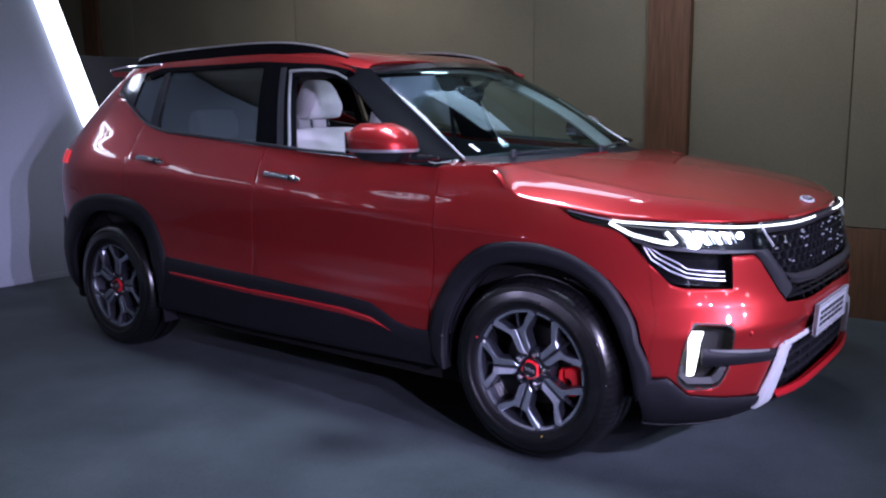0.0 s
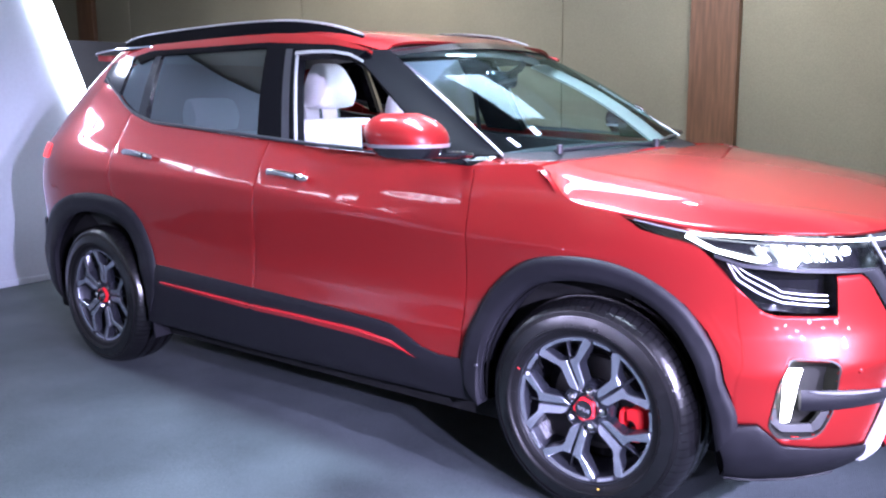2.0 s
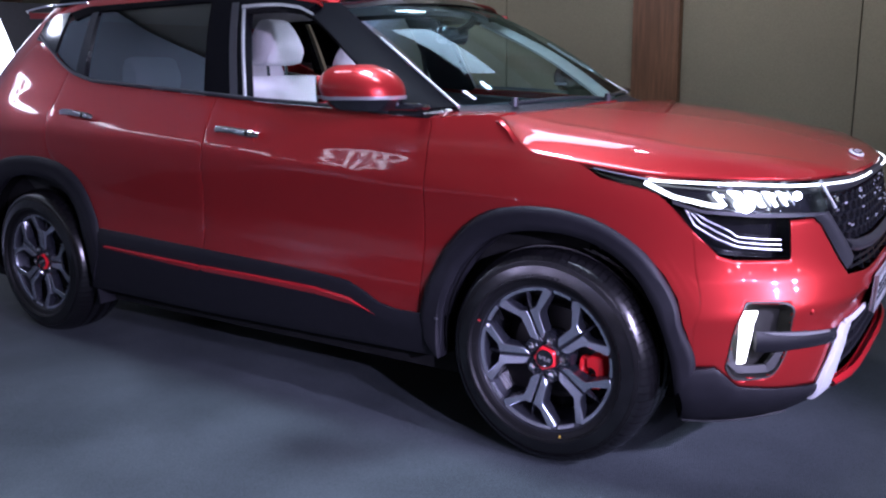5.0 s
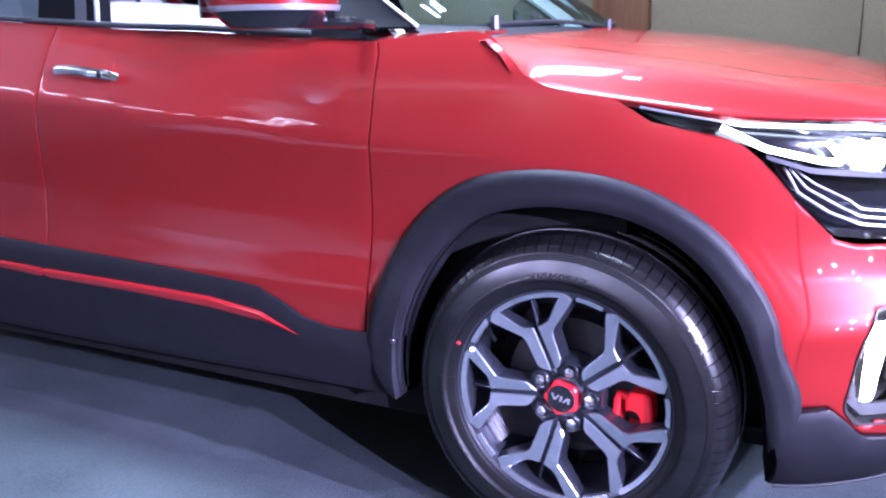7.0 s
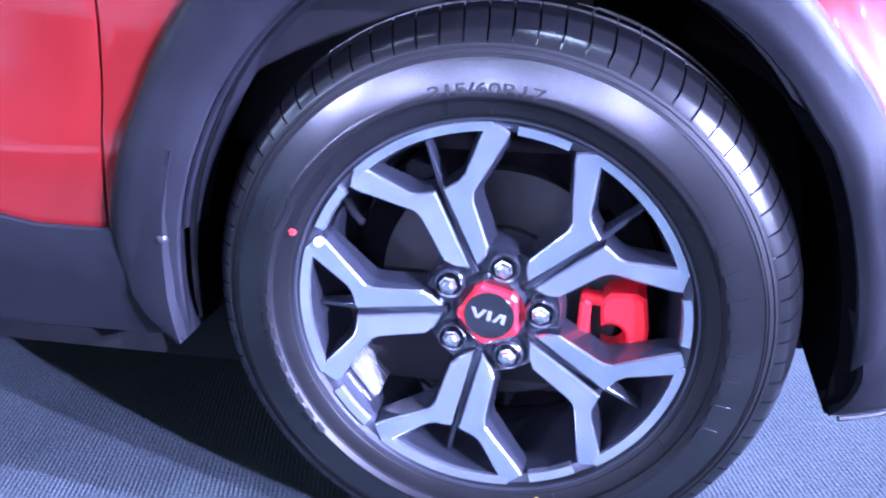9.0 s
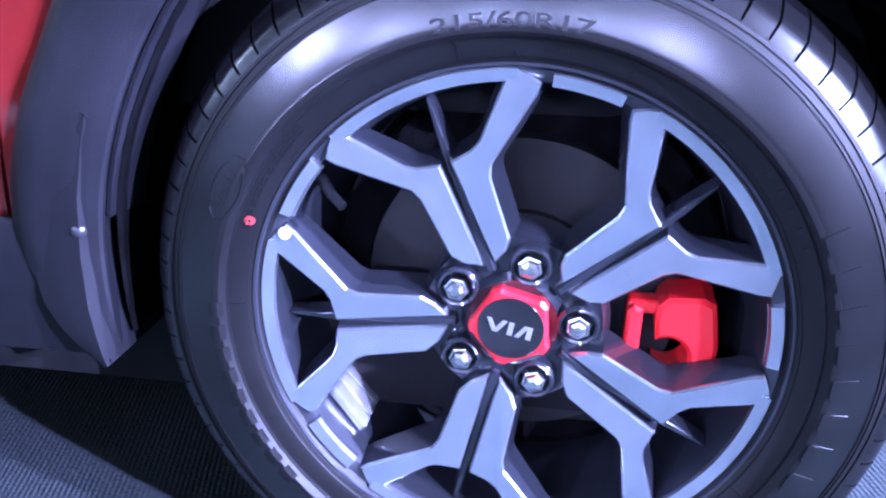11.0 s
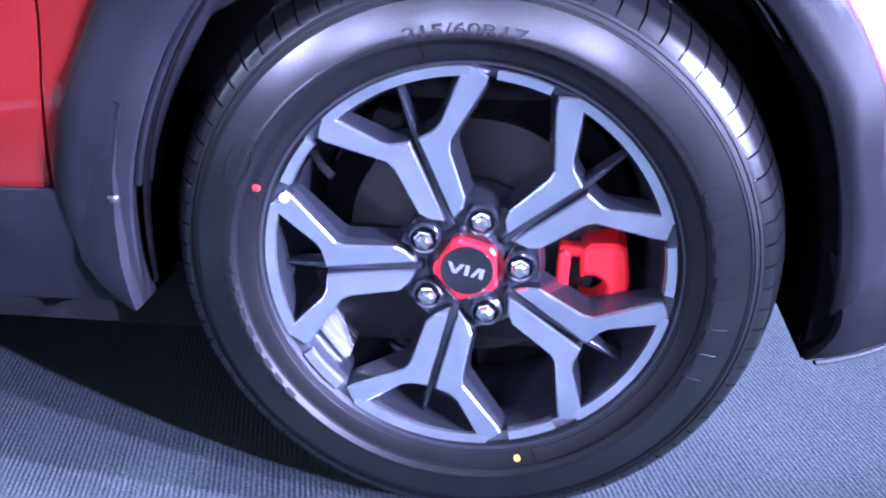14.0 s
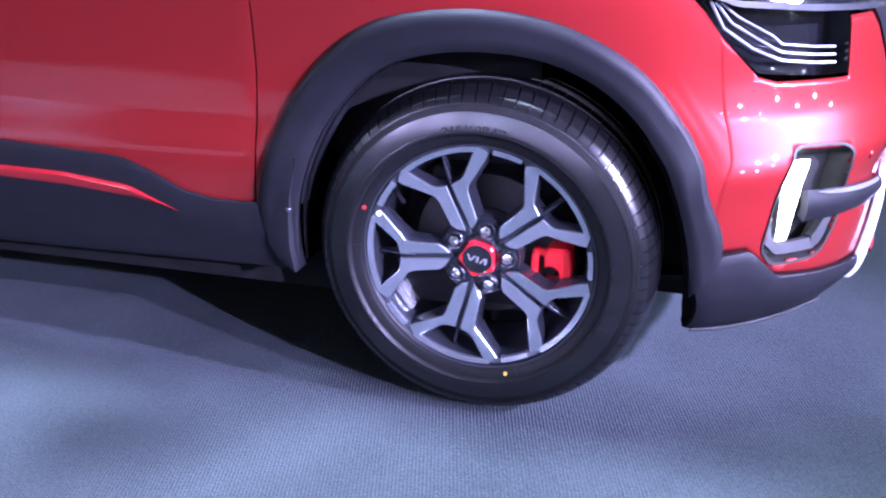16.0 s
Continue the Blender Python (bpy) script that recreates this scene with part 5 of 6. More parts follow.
part("front_skid", half_sheet_mirrored(rows, 0.01), CLADDING, car, "dark grey plastic underside of the bumper")

# show plate board
plate_q = q_front(0.0, 0.535)
bm = bmesh.new()
box(bm, (-0.215, -0.006, -0.058), (0.215, 0.006, 0.058), 0.004)
board = part("show_plate", bm, PLATE, car, "silver-white show plate with plain black bars")
PLATE_POSE = pose(0.8065, -0.05, 0.518, 4, 0, 90)
board.matrix_local = PLATE_POSE
fr = bmesh.new()
for lo, hi in (((-0.217, -0.010, -0.060), (0.217, -0.004, -0.054)), ((-0.217, -0.010, 0.054), (0.217, -0.004, 0.060)), ((-0.217, -0.010, -0.054), (-0.209, -0.004, 0.054)), ((0.209, -0.010, -0.054), (0.217, -0.004, 0.054))):
    box(fr, lo, hi, 0.001)
part("plate_frame", fr, SATIN, board, "satin silver plate frame")
for k in range(6):
    mark = bmesh.new()
    x = -0.168 + 0.058 * k
    for z, w in ((0.019, 0.046), (-0.003, 0.042), (-0.025, 0.046)):
        box(mark, (x, -0.0085, z - 0.0065), (x + w, -0.006, z + 0.0065), 0.0006)
    part("plate_mark", mark, INK, board, "plain black printed bars")
bars = bmesh.new()
for z in (0.043, -0.046):
    box(bars, (-0.19, -0.0072, z - 0.0025), (0.19, -0.006, z + 0.0025))
part("plate_lines", bars, GREY_INK, board, "thin grey printed lines")

# ---------- hood ----------
HOOD_MID = [(-0.34, 1.083), (-0.2, 1.082), (-0.05, 1.076), (0.1, 1.062), (0.3, 1.030), (0.45, 0.997), (0.58, 0.960), (0.66, 0.930), (0.72, 0.900)]


def hood_edge():
    """The near edge of the hood: along the shut line, then over the lamp to the nose."""
    edge = [skin(x, z, 0.0) if x < -0.3 else skin(q_side(x, z), z) for x, z in ((-0.17, 1.055), (-0.135, 1.030), (-0.10, 0.992), (-0.05, 0.966), (0.02, 0.953), (0.10, 0.942), (0.20, 0.928), (0.31, 0.914))]
    edge += [skin(q_front(y, z), z) for y, z in ((0.715, 0.905), (0.60, 0.898), (0.47, 0.894), (0.36, 0.892))]
    return edge


HOOD_RIM = hood_edge()


def hood_rows(nu=46, nv=44):
    rim = curve_points(HOOD_RIM, nu)
    rows = []
    for i in range(nu):
        u = i / (nu - 1)
        e = rim[i]
        mx = -0.22 + 0.965 * (u ** 0.93)
        mz = smooth_at(HOOD_MID, mx)
        row = []
        for v in steps(nv, 0.004):
            x = mx + (e.x - mx) * v ** 2.2
            foot = -0.205 - 0.215 * min(v / 0.86, 1.0) ** 2.2 + 0.045
            x += (foot - x) * (1 - u) ** 5 * max(0.0, min(1.0, (1 - v) / 0.12))
            y = e.y * v
            fold = 0.76 + 0.06 * u
            if mz > e.z:
                zc = e.z + (mz - e.z) * (0.66 - 0.10 * u)
                if v < fold:
                    z = mz - (mz - zc) * (v / fold) ** 2.3
                else:
                    z = e.z + (zc - e.z) * (1 - ((v - fold) / (1 - fold)) ** 1.75)
            else:
                z = mz + (e.z - mz) * v**2
            z -= 0.013 * max(0.0, 1 - u / 0.12) * max(0.0, min(1.0, (0.90 - v) / 0.08))
            # raised line along the fold
            z += 0.006 * math.exp(-(((v - fold + 0.012) / 0.022) ** 2)) * math.sin(math.pi * min(1, u * 1.02))
            row.append(Vector((x, y, z)))
        rows.append(row)
    return rows


hr = hood_rows()
hood_full = [[Vector((p.x, -p.y, p.z - 0.020 * max(0.0, 1 - i / 7.0))) for p in reversed(r[1:])] + r for i, r in enumerate(hr)]
top_rows = []
for k in range(9):
    w = k / 8
    a, b = skin(-0.44 + 0.27 * w, line_at(SHUT, -0.44 + 0.27 * w), -0.001), Vector((-0.44 + 0.25 * w, -0.700 - 0.02 * w, 1.072))
    top_rows.append([a + (b - a) * s + Vector((0, 0, 0.002 * math.sin(math.pi * s))) for s in (0, 0.25, 0.5, 0.75, 1)])
part("fender_top", sheet(top_rows, 0.006, (-0.3, 0, 0.5)), RED, car, "red top of the fender")
part("fender_top", sheet([[p - Vector((0, 0, 0.02)) for p in r] for r in top_rows], 0.006, (-0.3, 0, 0.5), mirror=True), RED, car, "red top of the fender")
part("hood", sheet(hood_full, 0.012, (0.2, 0, 0.5), 0.002), RED, car, "red clamshell hood", 40)
bm = bmesh.new()
made = bmesh.ops.create_uvsphere(bm, u_segments=28, v_segments=10, radius=1.0)
for v in bm.verts:
    v.co = Vector((v.co.x * 0.025, v.co.y * 0.060, v.co.z * 0.0070))
badge = part("hood_badge", bm, BRIGHT_LINE, car, "oval silver badge with a black field and plain bars")
badge.matrix_local = pose(0.688, 0, 0.921, 0, 24, 0)
bm = bmesh.new()
bmesh.ops.create_uvsphere(bm, u_segments=28, v_segments=10, radius=1.0)
for v in bm.verts:
    v.co = Vector((v.co.x * 0.0205, v.co.y * 0.054, v.co.z * 0.0086))
part("badge_field", bm, GLOSS_BLACK, badge, "gloss black badge field")
for y in (-0.032, -0.014, 0.004, 0.022):
    part("badge_bar", box(bmesh.new(), (-0.008, y, 0.004), (0.009, y + 0.0035, 0.0092), 0.0008), BRIGHT_LINE, badge, "silver emblem bar")

# ---------- headlamps and grille ----------
LAMP_TOP = [(q_side(0.10, 0.94), 0.938), (q_side(0.20, 0.925), 0.922), (q_side(0.31, 0.91), 0.908), fq(0.715, 0.900), fq(0.60, 0.892), fq(0.50, 0.888)]
LAMP_MID = [(q_side(0.11, 0.93), 0.928), (q_side(0.20, 0.89), 0.893), (q_side(0.30, 0.865), 0.868), fq(0.77, 0.822), fq(0.63, 0.800), fq(0.50, 0.792)]
LAMP_BASE = [(q_side(0.335, 0.84), 0.846), (q_side(0.40, 0.77), 0.766), (q_side(0.47, 0.70), 0.698), fq(0.70, 0.688), fq(0.636, 0.684)]
LAMP_BASE_TOP = [(q_side(0.345, 0.85), 0.850), fq(0.785, 0.826), fq(0.74, 0.815), fq(0.69, 0.806), fq(0.632, 0.797)]
for side in (1, -1):
    mir = side < 0
    lamp = part("headlamp", sheet(strip_rows(LAMP_TOP, LAMP_MID, 40, 8, -0.050, paired=True), 0.006, mirror=mir), GLOSS_BLACK, car, "lit headlamp with white light bars")
    part("lower_housing", sheet(strip_rows(LAMP_BASE_TOP, LAMP_BASE, 24, 8, -0.05, paired=True), 0.006, mirror=mir), GLOSS_BLACK, lamp, "black lower lamp housing")
    # rims of the housings
    for top, low, nm in ((LAMP_TOP, LAMP_MID, "lamp_bezel"), (LAMP_BASE_TOP, LAMP_BASE, "lower_bezel")):
        loop = along(top, 40) + along(low, 40)[::-1]
        bm = bmesh.new()
        rings = []
        for off in (-0.001, -0.052):
            rings.append([bm.verts.new(Vector((p.x, p.y * side, p.z))) for p in (skin(q, z, off) for q, z in loop)])
        for k in range(len(loop)):
            bm.faces.new((rings[0][k], rings[0][(k + 1) % len(loop)], rings[1][(k + 1) % len(loop)], rings[1][k]))
        part(nm, bm, GLOSS_BLACK, lamp)
    part("lens", sheet(strip_rows(LAMP_TOP, LAMP_MID, 40, 8, 0.001, paired=True), 0.0, mirror=mir), LENS, lamp, "clear lamp lens")
    part("lower_lens", sheet(strip_rows(LAMP_BASE_TOP, LAMP_BASE, 24, 8, 0.001, paired=True), 0.0, mirror=mir), LENS, lamp, "clear lamp lens")

    def on_lamp(points, off, width, mat, nm, label="", n=24):
        """A light guide that follows points of (q, z) inside the lamp."""
        pts = [Vector((p.x, p.y * side, p.z)) for p in (skin(q, z, off) for q, z in along(points, n))]
        return part(nm, tube(pts, width, 8), mat, lamp, label)

    on_lamp([(q_side(0.13, 0.932), 0.929), (q_side(0.21, 0.92), 0.914), (q_side(0.285, 0.905), 0.9025)], -0.004, 0.0022, BRIGHT_LINE, "lamp_top_line", "thin bright line along the lamp top")
    on_lamp([(q_side(0.285, 0.905), 0.9025), (q_side(0.31, 0.9), 0.899), fq(0.715, 0.890), fq(0.60, 0.880), fq(0.51, 0.876)], -0.004, 0.0034, LED_SOFT, "day_light_guide", "glowing white light guide")
    on_lamp([(q_side(0.275, 0.895), 0.895), (q_side(0.35, 0.86), 0.856), fq(0.772, 0.832), fq(0.752, 0.829), fq(0.765, 0.868)], -0.014, 0.0060, LED_SOFT, "day_light_hook", "glowing white light hook")
    for k, y in enumerate((0.742, 0.706, 0.672, 0.640)):
        # each reflector: a lit slanted facet in a bright frame, stepped back behind the lens
        w = 0.024 - 0.002 * k
        rows = strip_rows([fq(y, 0.876 - 0.002 * k), fq(y - 0.010, 0.850), fq(y - 0.020, 0.828)], [fq(y - w, 0.875 - 0.002 * k), fq(y - w - 0.006, 0.848), fq(y - w - 0.014, 0.826)], 8, 4, lambda v: -0.016 - 0.016 * v, 0, True)
        part("reflector", sheet(rows, 0.006, mirror=mir), LED_SOFT, lamp, "glowing white lamp reflector")
        on_lamp([fq(y - w - 0.003, 0.874 - 0.002 * k), fq(y - w - 0.009, 0.848), fq(y - w - 0.016, 0.827)], -0.012, 0.0022, BRIGHT_LINE, "reflector_rim", "bright rim of the reflector", 8)
        p = skin(q_front(y - 0.5 * w - 0.006, 0.856), 0.856, -0.020)
        bm = bmesh.new()
        bmesh.ops.create_uvsphere(bm, u_segments=12, v_segments=8, radius=0.0075, matrix=Matrix.Translation((p.x, p.y * side, p.z)))
        part("lamp_bulb", bm, LED_WHITE, lamp, "glowing white lamp element")
    on_lamp([fq(0.520, 0.874), fq(0.507, 0.846), fq(0.482, 0.806)], 0.012, 0.0042, BRIGHT_LINE, "lamp_edge_line", "bright line on the inner lamp edge", 10)
    # projectors
    for y, z, r, mat in ((0.712, 0.832, 0.020, LED_HOT), (0.575, 0.852, 0.012, LED_WHITE)):
        p = skin(q_front(y, z), z, -0.03)
        bm = bmesh.new()
        bmesh.ops.create_uvsphere(bm, u_segments=18, v_segments=10, radius=r, matrix=Matrix.Translation((p.x, p.y * side, p.z)))
        part("projector", bm, mat, lamp, "glowing white projector lens")
    # chrome lines of the lower housing
    for k in range(3):
        d = 0.014 * k
        on_lamp([(q_side(0.385 + 0.6 * d, 0.82), 0.822 - 0.15 * d), (q_side(0.41 + d, 0.78), 0.775 + 0.6 * d), fq(0.765 - 0.7 * d, 0.738 + 0.75 * d), fq(0.735, 0.716 + d), fq(0.690, 0.708 + d), fq(0.648, 0.704 + d)], -0.016, 0.0030 - 0.0005 * k, BRIGHT_LINE, "chrome_line", "bright chrome lamp line", 30)
    rows = strip_rows([(q_side(0.35, 0.845), 0.846), fq(0.785, 0.822), fq(0.70, 0.810), fq(0.50, 0.797)], [(q_side(0.352, 0.835), 0.838), fq(0.785, 0.812), fq(0.70, 0.799), fq(0.50, 0.787)], 30, 3, 0.003, paired=True)
    part("lamp_divider", sheet(rows, 0.02, mirror=mir), DARK_CHROME, lamp, "dark satin bar across the lamp")

G_TOP = [fq(0.50, 0.888), fq(0.36, 0.884), fq(0.20, 0.880), (1.3, 0.878)]
rows = strip_rows(G_TOP, [fq(0.50, 0.850), fq(0.36, 0.850), fq(0.20, 0.852), (1.3, 0.853)], 20, 5, lambda v: 0.002 + 0.010 * math.sin(math.pi * v))
part("grille_brow", half_sheet_mirrored(rows, 0.02, 0.001), DARK_CHROME, car, "dark satin brow over the grille")
for side in (1, -1):
    pts = [Vector((p.x, p.y * side, p.z)) for p in (skin(q, z, 0.0135) for q, z in along([fq(0.512, 0.872), fq(0.36, 0.868), fq(0.20, 0.868), fq(0.13, 0.869)], 20))]
    part("grille_light_guide", tube(pts, 0.0030, 8), LED_SOFT, car, "glowing white light line over the grille")
rows = strip_rows([fq(0.51, 0.852), fq(0.36, 0.852), fq(0.20, 0.853), (1.3, 0.855)], [fq(0.43, 0.69), fq(0.36, 0.66), fq(0.20, 0.655), (1.3, 0.66)], 20, 8, -0.045)
part("grille_back", half_sheet_mirrored(rows, 0.006), DARK, car, "black grille backing")
# surround: slanting leg and chin
rows = strip_rows([fq(0.560, 0.790), fq(0.535, 0.765), fq(0.475, 0.670), fq(0.445, 0.625)], [fq(0.500, 0.800), fq(0.470, 0.760), fq(0.418, 0.70), fq(0.395, 0.672)], 16, 6, lambda v: 0.003 + 0.012 * math.sin(math.pi * v))
both("grille_leg", rows, DARK_CHROME, car, 0.02, "dark satin grille surround", 0.001)
rows = strip_rows([fq(0.430, 0.712), fq(0.36, 0.700), fq(0.20, 0.694), (1.3, 0.694)], [fq(0.412, 0.675), fq(0.36, 0.664), fq(0.20, 0.655), (1.3, 0.655)], 20, 6, lambda v: 0.004 + 0.014 * math.sin(math.pi * v))
part("grille_chin", half_sheet_mirrored(rows, 0.02, 0.001), DARK_CHROME, car, "dark satin grille chin bar")


def honeycomb(z0, z1, pitch, nm, depth=0.018):
    """Hexagon rings over the grille opening."""
    bm = bmesh.new()
    row = 0
    z = z0
    while z < z1:
        y = -0.52 + (pitch / 2 if row % 2 else 0)
        while y < 0.53:
            limit = line_at([(0.61, 0.42), (0.66, 0.40), (0.70, 0.415), (0.765, 0.465), (0.80, 0.49), (0.86, 0.52)], z)
            if abs(y) < limit:
                s = 1 if y < 0 else -1
                ring = []
                for grow, off in ((0.60, -0.030), (0.56, -0.006), (0.40, -0.002), (0.34, -0.014), (0.40, -0.034)):
                    vs = []
                    for k in range(6):
                        a = math.pi / 6 + k * math.pi / 3
                        yy, zz = y + pitch * grow * math.cos(a), z + pitch * 0.62 * grow * math.sin(a)
                        p = skin(q_front(abs(yy), zz), zz, off)
                        vs.append(bm.verts.new((p.x, yy, p.z)))
                    ring.append(vs)
                for a, b in zip(ring, ring[1:]):
                    for k in range(6):
                        bm.faces.new((a[k], a[(k + 1) % 6], b[(k + 1) % 6], b[k]))
            y += pitch
        z += pitch * 0.53
        row += 1
    return part(nm, bm, GLOSS_BLACK, car, "gloss black honeycomb grille", 20)


honeycomb(0.715, 0.85, 0.052, "grille_mesh")
# glints of the grille laid in as small pale bars at random places
bm = bmesh.new()
for k in range(46):
    y, z = random.uniform(-0.47, 0.47), random.uniform(0.715, 0.84)
    if abs(y) < line_at([(0.70, 0.40), (0.765, 0.45), (0.85, 0.50)], z):
        p = skin(q_front(abs(y), z), z, -0.004)
        w = random.uniform(0.004, 0.013)
        box(bm, (p.x - 0.004, y - w, z - 0.0019), (p.x + 0.002, y + w, z + 0.0019), 0.0008, 1)
tagged(part("grille_inlays", bm, BRIGHT_LINE, car, "small pale dashes laid in as glints of the grille"), kind="stuff")
for z in (0.628, 0.645):
    rows = strip_rows([fq(0.42, z + 0.004), fq(0.20, z + 0.004), (1.3, z + 0.004)], [fq(0.42, z - 0.004), fq(0.20, z - 0.004), (1.3, z - 0.004)], 14, 2, -0.004)
    part("grille_slat", half_sheet_mirrored(rows, 0.012), GLOSS_BLACK, car)
for y in (0.08, 0.16, 0.24, 0.32):
    for s in (1, -1):
        rows = strip_rows([fq(y + 0.004, 0.655), fq(y + 0.004, 0.61)], [fq(y - 0.004, 0.655), fq(y - 0.004, 0.61)], 4, 2, -0.004)
        part("grille_post", sheet(rows, 0.012, mirror=s < 0), GLOSS_BLACK, car)


# ---------- roof, glass, pillars ----------
ROOF_MID = [(-2.95, 1.475), (-2.7, 1.510), (-2.3, 1.545), (-1.9, 1.560), (-1.5, 1.556), (-1.3, 1.546), (-1.1, 1.524), (-0.93, 1.485)]


def header(s):
    """Top edge of the windscreen; s from 0 at the middle to 1 at the near corner."""
    return Vector((-0.925 - 0.085 * s**2, -0.585 * s, 1.484 - 0.042 * s**2.2))


def cowl(s):
    """Foot of the windscreen."""
    return Vector((-0.205 - 0.215 * s**2.2, -0.715 * s, 1.072 + 0.006 * s))


def roof_edge_z(x):
    return line_at([(-2.9, 1.462), (-2.62, 1.500), (-2.4, 1.520), (-1.9, 1.532), (-1.6, 1.532), (-1.3, 1.510), (-1.15, 1.482), (-1.0, 1.442)], x)


def roof_rows(nu=40, nv=24):
    rows = []
    for i in range(nu):
        u = i / (nu - 1)
        row = []
        for v in steps(nv):
            h = header(v)
            back = Vector((-2.90 + 0.05 * v**2, -0.60 * v, 1.482 - 0.02 * v**2))
            x = h.x + (back.x - h.x) * u
            ze = roof_edge_z(x)
            ye = min(smooth_at(WIDTH, ze), line_at([(-2.9, 0.60), (-2.5, 0.65), (-1.2, 0.65), (-1.0, 0.592)], x))
            y = -ye * v
            zm = smooth_at(ROOF_MID, x)
            z = ze + (zm - ze) * max(0.0, 1 - v**3.2) ** (1 / 2.2)
            row.append(Vector((x, y, z)))
        rows.append(row)
    return rows


rr = roof_rows()
roof_full = [[Vector((p.x, -p.y, p.z)) for p in reversed(r[1:])] + r for r in rr]
part("roof", sheet(roof_full, 0.010, (-1.8, 0, 1.0), 0.002), RED, car, "red roof panel", 40)
lining = [[Vector((p.x, p.y * 0.97, p.z - 0.045)) for p in r] for r in roof_full[1:-3]]
part("roof_lining", sheet(lining, 0.008, (-1.8, 0, 1.0)), HEADLINER, car, "grey cloth roof lining")
rows = [[Vector((-2.68 - 0.27 * u, -0.60 * v, 1.500 - 0.02 * abs(v)**2 + 0.016 * u)) for v in np.linspace(-1, 1, 17)] for u in np.linspace(0, 1, 6)]
part("spoiler", sheet(rows, 0.028, (-2.5, 0, 1.0), 0.003), RED, car, "red roof spoiler")
part("spoiler_edge", tube(curve_points([(-2.95, -0.60, 1.490), (-2.93, -0.615, 1.500), (-2.72, -0.638, 1.512), (-2.42, -0.645, 1.514)], 16), 0.0045, 6), CHROME, car, "bright edge line of the spoiler")

# windscreen
rows = []
for s in np.linspace(-1, 1, 25):
    a, b = cowl(abs(s)), header(abs(s))
    col = []
    for v in np.linspace(0, 1, 14):
        p = a + (b - a) * v
        p += Vector((0.55, 0, 0.8)).normalized() * 0.030 * math.sin(math.pi * v)
        col.append(Vector((p.x, p.y * (1 if s >= 0 else -1), p.z)))
    rows.append(col)
ws = part("windscreen", sheet(rows, 0.0), GLASS_FRONT, car, "green tinted windscreen")
ws.visible_shadow = False
band = [[p + Vector((0.004, 0, 0.004)) for p in r[-2:]] for r in rows]
part("screen_band", sheet(band, 0.002), GLOSS_BLACK, car, "black band at the top of the windscreen")
rows = [[cowl(abs(s)) * 1.0 + Vector((dx, 0, dz)) for dx, dz in ((-0.02, 0.012), (0.03, -0.010), (0.075, -0.022))] for s in np.linspace(-1, 1, 21)]
for r, s in zip(rows, np.linspace(-1, 1, 21)):
    for p in r:
        p.y *= 1 if s >= 0 else -1
part("cowl_panel", sheet(rows, 0.012, (0, 0, 0.5)), CLADDING, car, "black plastic cowl panel")
for y0, y1, z in ((-0.52, 0.10, 0.012), (0.02, 0.60, 0.014)):
    pts = [cowl(abs(y) / 0.715) for y in np.linspace(y0, y1, 12)]
    pts = [Vector((p.x - 0.012 - 0.015 * math.sin(math.pi * k / 11), y, p.z + z + 0.012 * math.sin(math.pi * k / 11))) for k, (p, y) in enumerate(zip(pts, np.linspace(y0, y1, 12)))]
    wiper = part("wiper", tube(pts, 0.006, 6), DARK_CHROME, car, "dark wiper arm with blade")
    part("wiper_pivot", tube([pts[0] + Vector((0.02, 0, -0.01)), pts[0] + Vector((0.02, 0, 0.02))], 0.012, 10), DARK_CHROME, wiper)
st = cowl(0.93) + (header(0.93) - cowl(0.93)) * 0.07
bm = bmesh.new()
box(bm, (-0.024, -0.016, -0.001), (0.024, 0.016, 0.001))
sticker = part("windscreen_sticker", bm, WHITE_MARK, car, "small white sticker on the windscreen")
sticker.matrix_local = pose(st.x + 0.012, st.y + 0.03, st.z + 0.016, 0, 35, 12)

# near-side frame in the flank surface
def flank(x, z, off=0.0):
    return skin(x, z, off)


def flank_strip(top, low, nu, nv, off=0.0, paired=True):
    return strip_rows(top, low, nu, nv, off, 0.0, paired)


